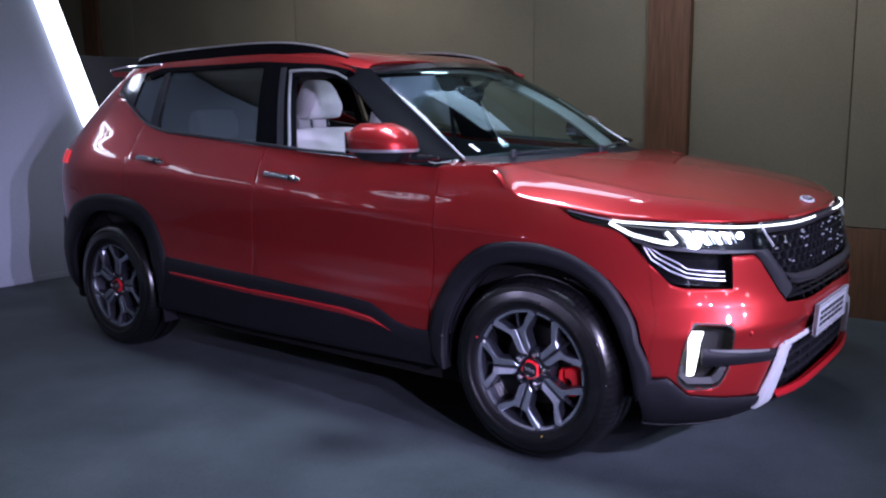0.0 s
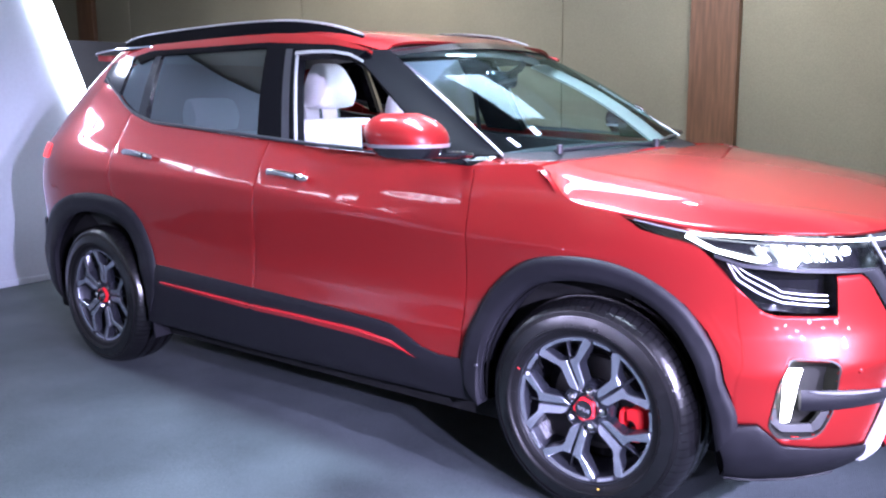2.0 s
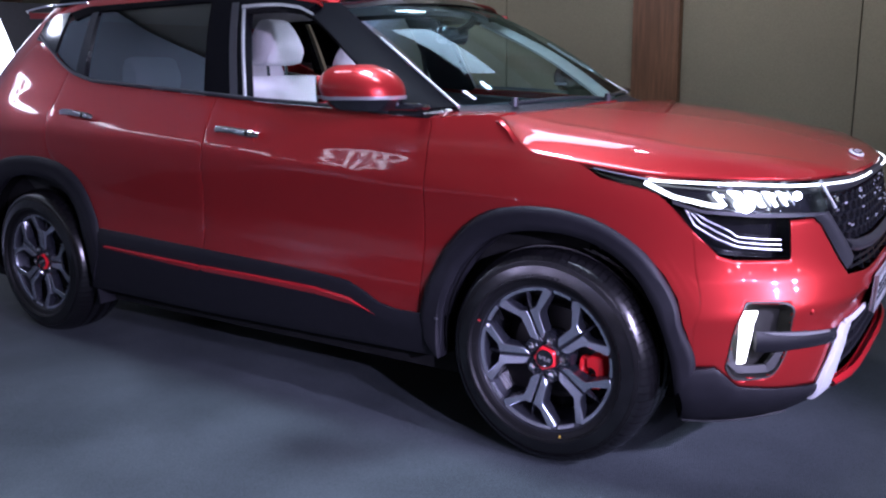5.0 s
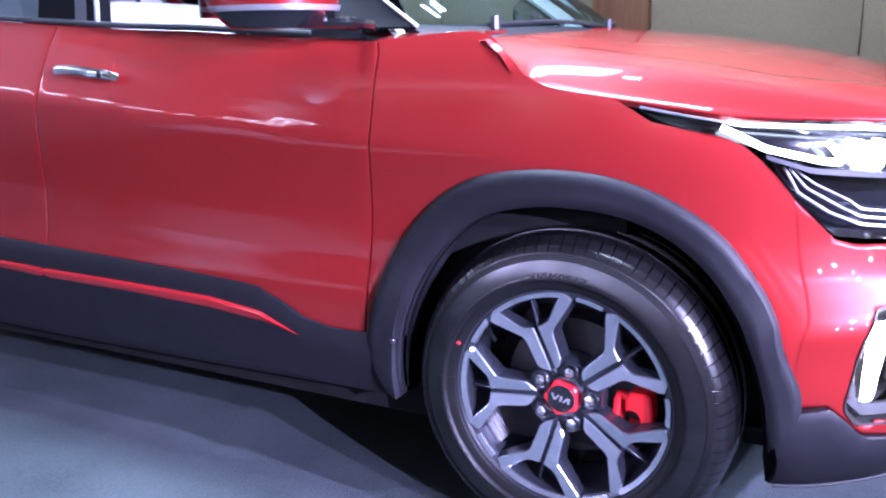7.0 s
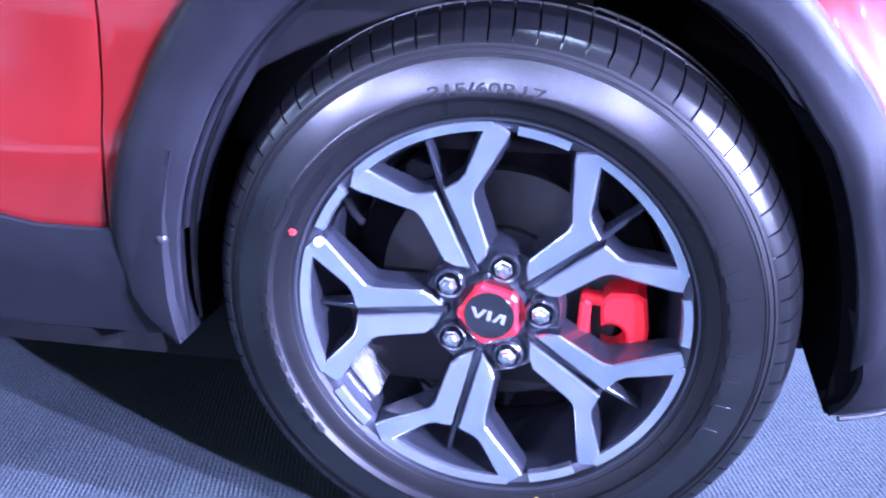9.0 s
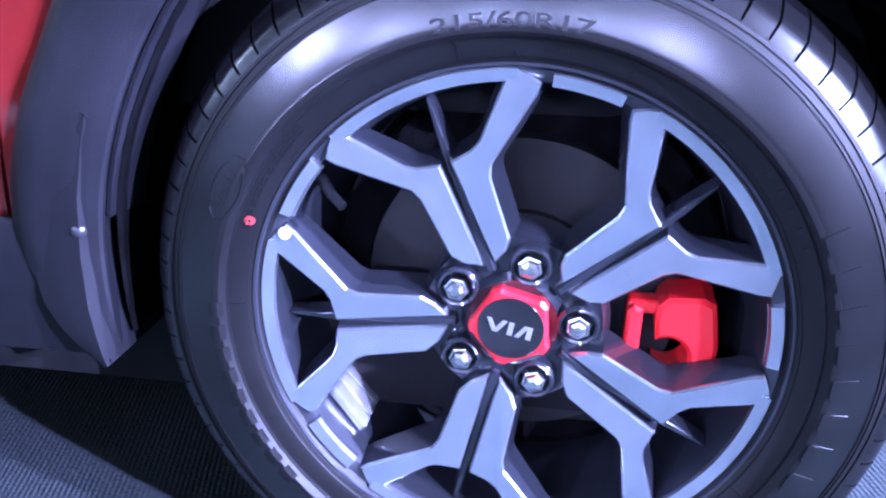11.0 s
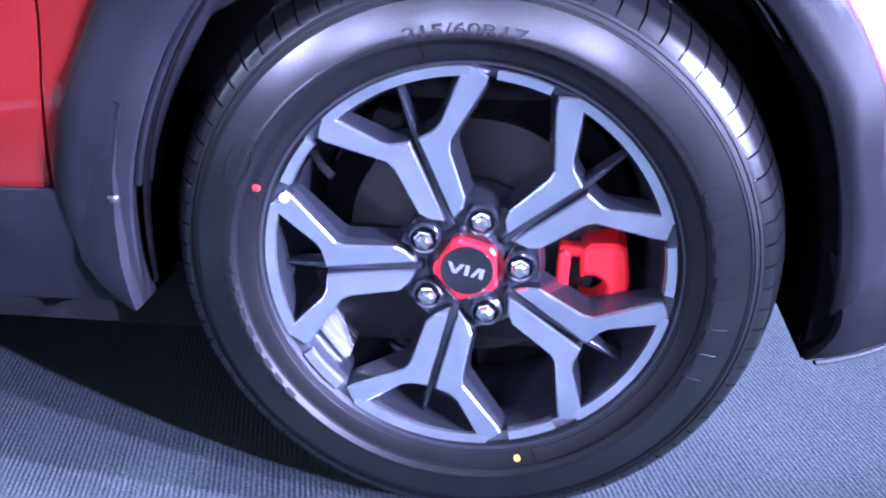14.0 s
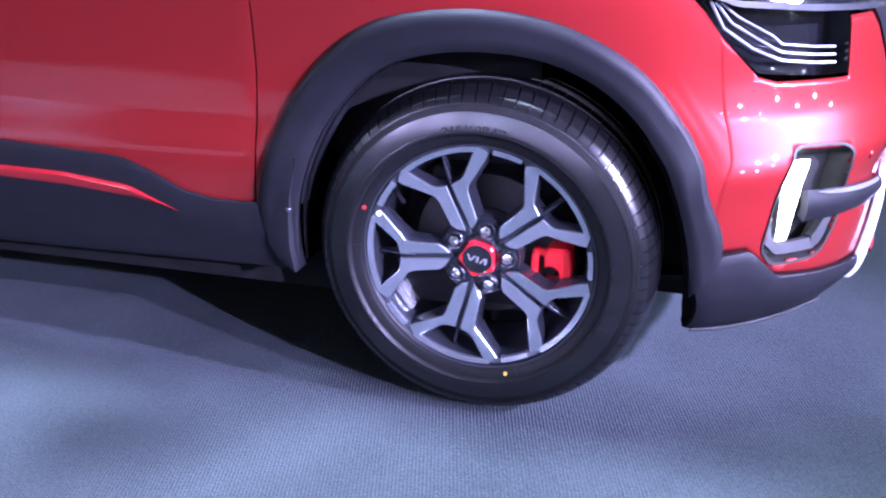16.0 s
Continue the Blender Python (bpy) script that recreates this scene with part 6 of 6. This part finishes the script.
WIN_TOP = [(-1.40, 1.436), (-1.30, 1.440), (-1.20, 1.438), (-1.10, 1.424), (-1.02, 1.395), (-0.95, 1.352), (-0.82, 1.262), (-0.70, 1.178), (-0.60, 1.105)]
for side in (1, -1):
    mir = side < 0
    # A pillar: from the screen edge to the front window
    rows = []
    for v in np.linspace(0, 1, 16):
        a = cowl(1.0) + (header(1.0) - cowl(1.0)) * v
        z = a.z
        back = Vector((line_at([(1.07, -0.60), (1.105, -0.605), (1.178, -0.70), (1.262, -0.82), (1.352, -0.95), (1.395, -1.02), (1.424, -1.10), (1.442, -1.16)], z), 0, z))
        b = flank(back.x, z, 0.004)
        mid = (a + b) / 2 + Vector((0.012, -0.016, 0.004))
        front = a + Vector((0.010, 0.004, 0.004))
        rows.append([front, a + Vector((0.008, -0.012, 0.006)), mid, b, b + Vector((0.0, 0.03, 0))])
    part("a_pillar", sheet(rows, 0.006, (-1.3, 0, 1.2), mirror=mir), PILLAR_BLACK, car, "black windscreen pillar")
    edge = [Vector((p.x, p.y * side, p.z)) for p in (cowl(1.0) + (header(1.0) - cowl(1.0)) * v + Vector((0.016, -0.010, 0.010)) for v in np.linspace(-0.01, 0.62, 14))]
    part("pillar_bright_line", tube(edge, 0.0045, 6), BRIGHT_LINE, car, "bright line along the pillar")
    rows = []
    for v in np.linspace(0.0, 1.0, 12):
        a = cowl(1.0) + (header(1.0) - cowl(1.0)) * v + Vector((0.55, 0, 0.8)).normalized() * (0.030 * math.sin(math.pi * v) - 0.030)
        rows.append([Vector((a.x - 0.02 * w, (a.y + 0.095 * w) * side, a.z - 0.010 * w * w)) for w in (0.0, 0.35, 0.7, 1.0)])
    part("pillar_lining", sheet(rows, 0.010, (-1.3, 0, 1.2)), HEADLINER, car, "pale cloth lining of the windscreen pillar")
    # sail panel behind the mirror
    rows = flank_strip([(-0.745, 1.15), (-0.62, 1.10), (-0.46, 1.068)], [(-0.745, 1.072), (-0.62, 1.066), (-0.455, 1.058)], 8, 4, 0.004)
    part("sail_panel", sheet(rows, 0.012, mirror=mir), GLOSS_BLACK, car, "gloss black mirror base panel")
    # red cant rail over the black window header
    xs = np.linspace(-2.80, -1.01, 50)
    rows = strip_rows([(x, roof_edge_z(x) + 0.001) for x in xs], [(x, line_at([(-2.80, 1.462), (-2.62, 1.466), (-2.4, 1.486), (-1.6, 1.490), (-1.2, 1.464), (-1.01, 1.436)], x)) for x in xs], 50, 5, 0.001, 0, True)
    part("cant_rail", sheet(rows, 0.02, mirror=mir), RED, car, "red rail along the roof edge")
    # header rail over the windows
    rows = flank_strip([(-2.62, 1.470), (-2.4, 1.492), (-1.6, 1.496), (-1.2, 1.470), (-1.02, 1.440)], [(-2.50, 1.435), (-2.30, 1.468), (-1.6, 1.474), (-1.2, 1.438), (-1.06, 1.412)], 40, 4, 0.003)
    part("window_header", sheet(rows, 0.03, mirror=mir), PILLAR_BLACK, car, "black rail over the side windows")
    # B pillar with pale window channels
    rows = flank_strip([(-1.585, 1.476), (-1.395, 1.46)], [(-1.500, 1.118), (-1.275, 1.104)], 8, 10, 0.003)
    part("b_pillar", sheet(rows, 0.05, mirror=mir), PILLAR_BLACK, car, "black centre pillar")
    rows = flank_strip([(-1.398, 1.448), (-1.390, 1.448)], [(-1.279, 1.104), (-1.271, 1.104)], 3, 10, 0.005)
    part("window_channel", sheet(rows, 0.010, mirror=mir), SATIN, car, "pale window channel")
    rows = flank_strip([(-1.462, 1.462), (-1.425, 1.462)], [(-1.352, 1.106), (-1.312, 1.106)], 3, 10, 0.005)
    part("pillar_cover", sheet(rows, 0.004, mirror=mir), DARK_CHROME, car, "grey pillar cover strip")
    rows = flank_strip([(-1.400, 1.450), (-1.30, 1.452), (-1.20, 1.448), (-1.10, 1.434), (-1.03, 1.408)], [(-1.40, 1.438), (-1.30, 1.441), (-1.20, 1.438), (-1.10, 1.424), (-1.02, 1.396)], 20, 2, 0.006)
    part("window_channel", sheet(rows, 0.008, mirror=mir), SATIN, car, "satin window channel")
    # inner edges of the near opening
    pts = [flank(x, z, -0.02) for x, z in WIN_TOP]
    part("door_seal", tube([Vector((p.x, p.y * side, p.z)) for p in pts], 0.012, 8), DARK, car, "black door seal")
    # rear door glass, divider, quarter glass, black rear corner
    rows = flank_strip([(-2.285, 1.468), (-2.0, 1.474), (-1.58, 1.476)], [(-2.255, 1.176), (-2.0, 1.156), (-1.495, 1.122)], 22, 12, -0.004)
    # the far pane takes the cleared copy, for the wall's light behind it
    g = part("rear_door_glass", sheet(rows, 0.0, mirror=mir), GLASS_FAR if mir else GLASS_SIDE, car, "tinted rear door glass")
    g.visible_shadow = False
    rows = flank_strip([(-2.345, 1.466), (-2.300, 1.468)], [(-2.345, 1.195), (-2.285, 1.178)], 4, 10, 0.003)
    part("door_divider", sheet(rows, 0.03, mirror=mir), GLOSS_BLACK, car, "black window divider")
    rows = flank_strip([(-2.66, 1.405), (-2.55, 1.438), (-2.36, 1.466)], [(-2.60, 1.305), (-2.48, 1.252), (-2.345, 1.196)], 12, 6, -0.004)
    g = part("quarter_glass", sheet(rows, 0.0, mirror=mir), GLASS_SIDE, car, "dark tinted quarter glass")
    g.visible_shadow = False
    rows = flank_strip([(-2.91, 1.435), (-2.80, 1.465), (-2.62, 1.472)], [(-2.86, 1.355), (-2.74, 1.340), (-2.585, 1.292)], 12, 6, 0.004)
    part("rear_corner_trim", sheet(rows, 0.012, mirror=mir), GLOSS_BLACK, car, "gloss black rear corner trim")
    # bright waist line
    line = [(x, z) for x, z in [(-2.84, 1.372)] + BELT[1:-1] + [(-0.60, 1.07)]]
    rows = flank_strip([(x, z + 0.008) for x, z in line], [(x, z - 0.006) for x, z in line], 60, 3, lambda v: 0.004 + 0.006 * math.sin(math.pi * v))
    part("waist_strip", sheet(rows, 0.012, mirror=mir), DARK_CHROME, car, "satin chrome waist strip")
    # roof rail
    rail = [(-2.68, -0.600, 1.540), (-2.62, -0.602, 1.556), (-2.45, -0.605, 1.572), (-1.95, -0.605, 1.586), (-1.60, -0.603, 1.584), (-1.40, -0.600, 1.568), (-1.25, -0.596, 1.542), (-1.12, -0.590, 1.505)]
    pts = [Vector((p.x, p.y * side, p.z)) for p in curve_points(rail, 40)]
    part("roof_rail", tube(pts, [0.004] + [0.010] * 38 + [0.004], 8, None, 0.7), SATIN, car, "satin silver roof rail")
    web = []
    for p in curve_points(rail, 40):
        base = min(p.z - 0.002, roof_edge_z(p.x) + 0.004)
        web.append([Vector((p.x, p.y - 0.008, p.z)), Vector((p.x, p.y - 0.014, (p.z + base) / 2)), Vector((p.x, p.y - 0.018, base))])
    part("rail_web", sheet(web, 0.016, (-1.9, 0, 1.54), mirror=mir), PILLAR_BLACK, car, "black web under the roof rail")

    # door handles
    for x in (-1.262, -2.245):
        z = 0.983 if x > -2 else 1.025
        pts = [skin(x + dx, z + dz, off) for dx, dz, off in ((-0.100, 0.006, 0.010), (-0.093, 0.006, 0.026), (-0.05, 0.004, 0.036), (0.0, 0.001, 0.039), (0.05, -0.003, 0.036), (0.092, -0.006, 0.028), (0.100, -0.008, 0.010))]
        pts = [Vector((p.x, p.y * side, p.z)) for p in pts]
        handle = part("door_handle", tube(pts, [0.009, 0.012, 0.0125, 0.0125, 0.0125, 0.012, 0.009], 10, None, 1.15), CHROME, car, "chrome door handle")
        cup = [[skin(x + a, z + b, 0.0015 + 0.0 * a) for b in np.linspace(-0.030, 0.032, 5)] for a in np.linspace(-0.07, 0.075, 9)]
        part("handle_cup", sheet(cup, 0.002, mirror=mir), RED, handle)
        cap = skin(x + 0.072, z - 0.005, 0.036)
        bm = bmesh.new()
        bmesh.ops.create_uvsphere(bm, u_segments=12, v_segments=8, radius=0.011, matrix=Matrix.Translation((cap.x, cap.y * side, cap.z)))
        part("key_cap", bm, GLOSS_BLACK, handle)

    # door mirror
    def mirror_shell(z_lo, z_hi, grow):
        """The mirror body between two heights, as a closed loft."""
        bm = bmesh.new()
        rings = []
        zs = np.linspace(z_lo, z_hi, 9)
        for z in zs:
            h = (z - 1.150) / 0.073
            s = math.sqrt(max(0.02, 1 - h * h * (0.80 if h > 0 else 0.55)))
            ring = []
            for k in range(28):
                a = 2 * math.pi * k / 28
                c, n = math.cos(a), math.sin(a)
                ex = math.copysign(abs(c) ** 0.75, c)
                ey = math.copysign(abs(n) ** 0.85, n)
                x = -0.625 + (0.134 if c > 0 else 0.105) * ex * s * grow - 0.02 * h
                y = -0.955 + 0.100 * ey * s * grow
                x += (y + 0.955) * 0.30
                if side < 0:
                    x, y = -0.74 + (x + 0.625) * 0.3 + (y + 0.955), -0.885 + (y + 0.955) * 0.2 - (x + 0.625) * 0.15
                ring.append(bm.verts.new((x, y * side, z)))
            rings.append(ring)
        for a, b in zip(rings, rings[1:]):
            for k in range(28):
                bm.faces.new((a[k], a[(k + 1) % 28], b[(k + 1) % 28], b[k]))
        bm.faces.new(rings[0][::-1])
        bm.faces.new(rings[-1])
        return bm

    mirror = part("door_mirror", mirror_shell(1.082, 1.124, 0.97), GLOSS_BLACK, car, "red and black door mirror", 50)
    part("mirror_cap", mirror_shell(1.122, 1.223, 1.0), RED if side > 0 else GLOSS_BLACK, mirror, "mirror cap", 50)
    band = mirror_shell(1.116, 1.127, 1.025)
    part("mirror_indicator", band, SATIN, mirror, "pale indicator line on the mirror", 50)
    arm = [Vector((-0.535, -0.930 * side, 1.094)), Vector((-0.47, -0.90 * side, 1.092)), Vector((-0.455, -0.845 * side, 1.088)), Vector((-0.47, -0.80 * side, 1.082))]
    part("mirror_arm", tube(curve_points(arm, 12), 0.017, 8, None, 0.7), GLOSS_BLACK, mirror, "black mirror arm")
    face = bmesh.new()
    box(face, (-0.742, -0.955 * side - 0.075, 1.105), (-0.735, -0.955 * side + 0.075, 1.19), 0.003)
    part("mirror_glass", face, CHROME, mirror, "mirror glass")

    # tail lamp and mud flap
    rows = [[skin(q, z, 0.006) for z in (0.985, 1.01, 1.035, 1.055)] for q in np.linspace(-3.02, -3.62, 14)]
    part("tail_lamp", sheet(rows, 0.01, mirror=mir), TAIL_RED, car, "red tail lamp")
    rows = [[Vector((x + dx * w, y * side, z)) for dx, y in ((-0.066, -0.888), (-0.058, -0.9035), (-0.03, -0.9075), (-0.004, -0.9080), (0.003, -0.900), (0.004, -0.80), (0.004, -0.70))]
            for x, z, w in ((-0.352, 0.525, 0.05), (-0.360, 0.495, 0.5), (-0.370, 0.45, 0.9), (-0.376, 0.395, 1.0), (-0.378, 0.345, 0.88), (-0.376, 0.318, 0.66), (-0.374, 0.298, 0.38), (-0.372, 0.286, 0.1))]
    flap = part("mud_flap", sheet(rows, 0.008, (-1.0, 0, 0.35)), CLADDING, car, "black plastic mud flap")
    bm = bmesh.new()
    bmesh.ops.create_uvsphere(bm, u_segments=12, v_segments=8, radius=0.008, matrix=Matrix.Translation((-0.380, -0.902 * side, 0.42)))
    part("flap_clip", bm, DARK_CHROME, flap, "round plastic clip")
    rows = [[Vector((x, y * side, z)) for y in (-0.878, -0.872, -0.80, -0.70)] for x, z in ((-2.225, 0.42), (-2.235, 0.36), (-2.215, 0.30), (-2.20, 0.20))]
    part("mud_flap", sheet(rows, 0.008, (-1.0, 0, 0.35)), CLADDING, car, "black plastic mud flap")

# parking sensors on the bumper
for y, z in ((0.62, 0.532), (0.30, 0.545)):
    for s in (1, -1):
        p = skin(q_front(y, z), z, 0.0)
        bm = bmesh.new()
        bmesh.ops.create_uvsphere(bm, u_segments=12, v_segments=6, radius=0.010, matrix=Matrix.Translation((p.x - 0.006, p.y * s, p.z)))
        part("parking_sensor", bm, RED, car, "small round parking sensor")

# ---------- cabin ----------
bm = bmesh.new()
box(bm, (-3.15, -0.80, 0.20), (0.10, 0.80, 0.30), 0.02)
part("floor_pan", bm, DARK, car, "dark floor pan")
for nm, lo, hi in (("luggage_box", (-3.0, -0.80, 0.30), (-2.45, 0.80, 0.98)), ("bulkhead", (-0.42, -0.78, 0.5), (0.10, 0.78, 0.93)), ("engine_block", (0.05, -0.50, 0.25), (0.60, 0.50, 0.60))):
    part(nm, box(bmesh.new(), lo, hi, 0.03), DARK, car, "dark inner body")
for side in (1, -1):
    rows = strip_rows([(-2.80, 1.255), (-2.40, 1.205), (-1.47, 1.116), (-0.93, 1.086), (-0.50, 1.058)], [(-2.80, 0.60), (-2.10, 0.32), (-1.47, 0.30), (-0.9, 0.30), (-0.46, 0.30)], 20, 8, -0.075, 0, True)
    part("door_lining", sheet(rows, 0.02, mirror=side < 0), CABIN, car, "black door lining")
rows = [[Vector((x, y, z + 0.02 * math.cos(y * 2))) for y in np.linspace(-0.70, 0.70, 13)] for x, z in ((-0.34, 1.045), (-0.46, 1.058), (-0.62, 1.050), (-0.74, 1.025), (-0.80, 0.97), (-0.80, 0.80), (-0.72, 0.62))]
part("dashboard", sheet(rows, 0.03, (-0.3, 0, 0.6)), CABIN, car, "black dashboard")
ring = [Vector((0.185 * math.cos(a), 0.185 * math.sin(a), 0)) for a in np.linspace(0, 2 * math.pi, 33)]
wheel_m = pose(-0.93, -0.37, 0.985, 0, -64, 0)
part("steering_wheel", tube([wheel_m @ p for p in ring], 0.015, 8), CABIN, car, "black steering wheel")
bm = bmesh.new()
box(bm, (-0.05, -0.115, -0.035), (0.0, 0.115, 0.035), 0.022, 3)
rv = part("inner_mirror", bm, GLOSS_BLACK, car, "black rear-view mirror")
rv.matrix_local = pose(-0.86, 0.0, 1.335, 0, 10, 8)
bm = bmesh.new()
box(bm, (-0.053, -0.10, -0.026), (-0.051, 0.10, 0.026), 0.001)
part("inner_mirror_glass", bm, CHROME, rv, "mirror glass")
part("inner_mirror_stalk", tube([(0.0, 0, 0.02), (0.05, 0, 0.06), (0.06, 0, 0.085)], 0.016, 8), GLOSS_BLACK, rv)

bm = bmesh.new()
box(bm, (-0.06, -0.085, -0.014), (0.06, 0.085, 0.0), 0.006)
cabin_lamp = part("cabin_lamp", bm, HEADLINER, car, "grey overhead reading lamp unit")
cabin_lamp.matrix_local = pose(-1.10, 0.0, 1.462)
for y in (-0.045, 0.045):
    part("lamp_diffuser", box(bmesh.new(), (-0.03, y - 0.025, -0.018), (0.03, y + 0.025, -0.013), 0.002), LED_SOFT, cabin_lamp, "small glowing reading lamp")


def cushion(profile, half, mat, nm, parent, label="", taper=0.0, nv=14):
    """A padded form: a side profile of (x, z) swept across y with softened flanks, narrower towards its top by taper."""
    bm = bmesh.new()
    cx, cz = np.mean(profile, axis=0)
    z0, z1 = min(p[1] for p in profile), max(p[1] for p in profile)
    rings = []
    for y in np.linspace(-1, 1, nv):
        s = (1 - abs(y) ** 4) ** 0.25 if abs(y) < 1 else 0.0
        g = 0.80 + 0.20 * s
        rings.append([bm.verts.new((cx + (x - cx) * g, y * half * (1 - taper * max(0.0, (z - z0) / (z1 - z0) - 0.25) / 0.75), cz + (z - cz) * (0.9 + 0.1 * s))) for x, z in profile])
    for a, b in zip(rings, rings[1:]):
        for k in range(len(profile)):
            bm.faces.new((a[k], a[(k + 1) % len(profile)], b[(k + 1) % len(profile)], b[k]))
    bm.faces.new(rings[0][::-1])
    bm.faces.new(rings[-1])
    return part(nm, bm, mat, parent, label, 60)


def loop2(points, n=26):
    pts = [(x, 0, z) for x, z in points]
    c = curve_points(pts + [pts[0]], n + 1)[:-1]
    return [(p.x, p.z) for p in c]


def front_seat(y, dx=0.0, dz=0.0):
    back = loop2([(-1.30, 0.62), (-1.24, 0.78), (-1.33, 1.00), (-1.44, 1.165), (-1.53, 1.175), (-1.55, 1.10), (-1.47, 0.90), (-1.42, 0.62)])
    seat = cushion(back, 0.25, LEATHER, "seat", car, "light grey leather front seat")
    seat.location = (dx, y, dz)
    base = loop2([(-0.80, 0.66), (-0.80, 0.56), (-1.00, 0.52), (-1.40, 0.52), (-1.40, 0.62), (-1.10, 0.68), (-0.88, 0.70)])
    cushion(base, 0.25, LEATHER, "seat_cushion", seat)
    head = loop2([(-1.455, 1.235), (-1.430, 1.30), (-1.462, 1.385), (-1.505, 1.415), (-1.560, 1.405), (-1.585, 1.33), (-1.570, 1.235), (-1.51, 1.225)])
    cushion(head, 0.105, LEATHER, "headrest", seat, "light grey leather headrest", 0.45)
    for dy in (-0.055, 0.055):
        part("headrest_post", tube([(-1.505, dy, 1.13), (-1.515, dy, 1.25)], 0.0075, 8), CHROME, seat, "chrome headrest post")


front_seat(-0.37, -0.03)
front_seat(0.37, -0.22, -0.10)
bench = cushion(loop2([(-2.12, 0.62), (-2.10, 0.80), (-2.25, 1.02), (-2.36, 1.10), (-2.42, 1.05), (-2.30, 0.80), (-2.25, 0.62)]), 0.62, LEATHER, "rear_bench", car, "light grey leather rear bench")
cushion(loop2([(-1.75, 0.62), (-1.75, 0.52), (-2.2, 0.50), (-2.25, 0.62), (-2.0, 0.66)]), 0.62, LEATHER, "bench_cushion", bench)
for y in (-0.36, 0.36):
    h = cushion(loop2([(-2.33, 1.12), (-2.31, 1.18), (-2.35, 1.26), (-2.40, 1.27), (-2.44, 1.20), (-2.42, 1.12)]), 0.13, LEATHER, "rear_headrest", bench)
    h.location.y = y
part("passenger_belt", tube([(-1.50, 0.66, 1.30), (-1.42, 0.60, 1.05), (-1.30, 0.58, 0.75)], 0.012, 6, None, 0.3), DARK, car, "black seat belt")

# ---------- wheels on the car ----------
TIP_Y = 0.885
front_wheel = build_wheel(car)
front_wheel.matrix_local = pose(0, -TIP_Y, 0.345)
brake_caliper(front_wheel, CALIPER, "red brake caliper")


def wheel_copy(source, m, skip=()):
    """A twin of a wheel on shared meshes, as parts of the car."""
    top = new("wheel", source.data)
    top.parent = car
    top.matrix_basis = m
    tagged(top, "dark alloy wheel with forked machined spokes")
    for c in source.children:
        if c.name in skip:
            continue
        ob = new(c.name.split(".")[0], c.data)
        ob.parent = top
        ob.matrix_basis = c.matrix_basis.copy()
        if "label" in c:
            tagged(ob, c["label"])
    return top


REAR_SPIN = Matrix.Rotation(radians(-38), 4, "Y")
wheel_copy(front_wheel, pose(-2.61, -TIP_Y, 0.345) @ REAR_SPIN, ("brake_caliper",))
wheel_copy(front_wheel, pose(0, TIP_Y, 0.345, 0, 0, 180))
wheel_copy(front_wheel, pose(-2.61, TIP_Y, 0.345, 0, 0, 180) @ REAR_SPIN, ("brake_caliper",))
dress_front_wheel(front_wheel)

# ---------- ceiling fixtures and floor litter ----------
for x, y, w, d in CEILING_PANELS:
    ceiling_light(x, y, w, d)
ceiling_light(*COVE_PANEL, SOFT_GLOW)
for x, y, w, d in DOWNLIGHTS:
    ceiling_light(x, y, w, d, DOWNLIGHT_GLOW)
bm = bmesh.new()
for k in range(90):
    x, y = random.uniform(-3.0, 1.6), random.uniform(-2.6, -0.95)
    s = random.uniform(0.001, 0.0035)
    bmesh.ops.create_icosphere(bm, subdivisions=1, radius=s, matrix=Matrix.Translation((x, y, s * 0.4)) @ Matrix.Diagonal((random.uniform(1, 2.5), 1, 0.5, 1)))
tagged(part("lint_specks", bm, LINT), "pale specks of lint scattered on the carpet", "lint", "", "stuff")
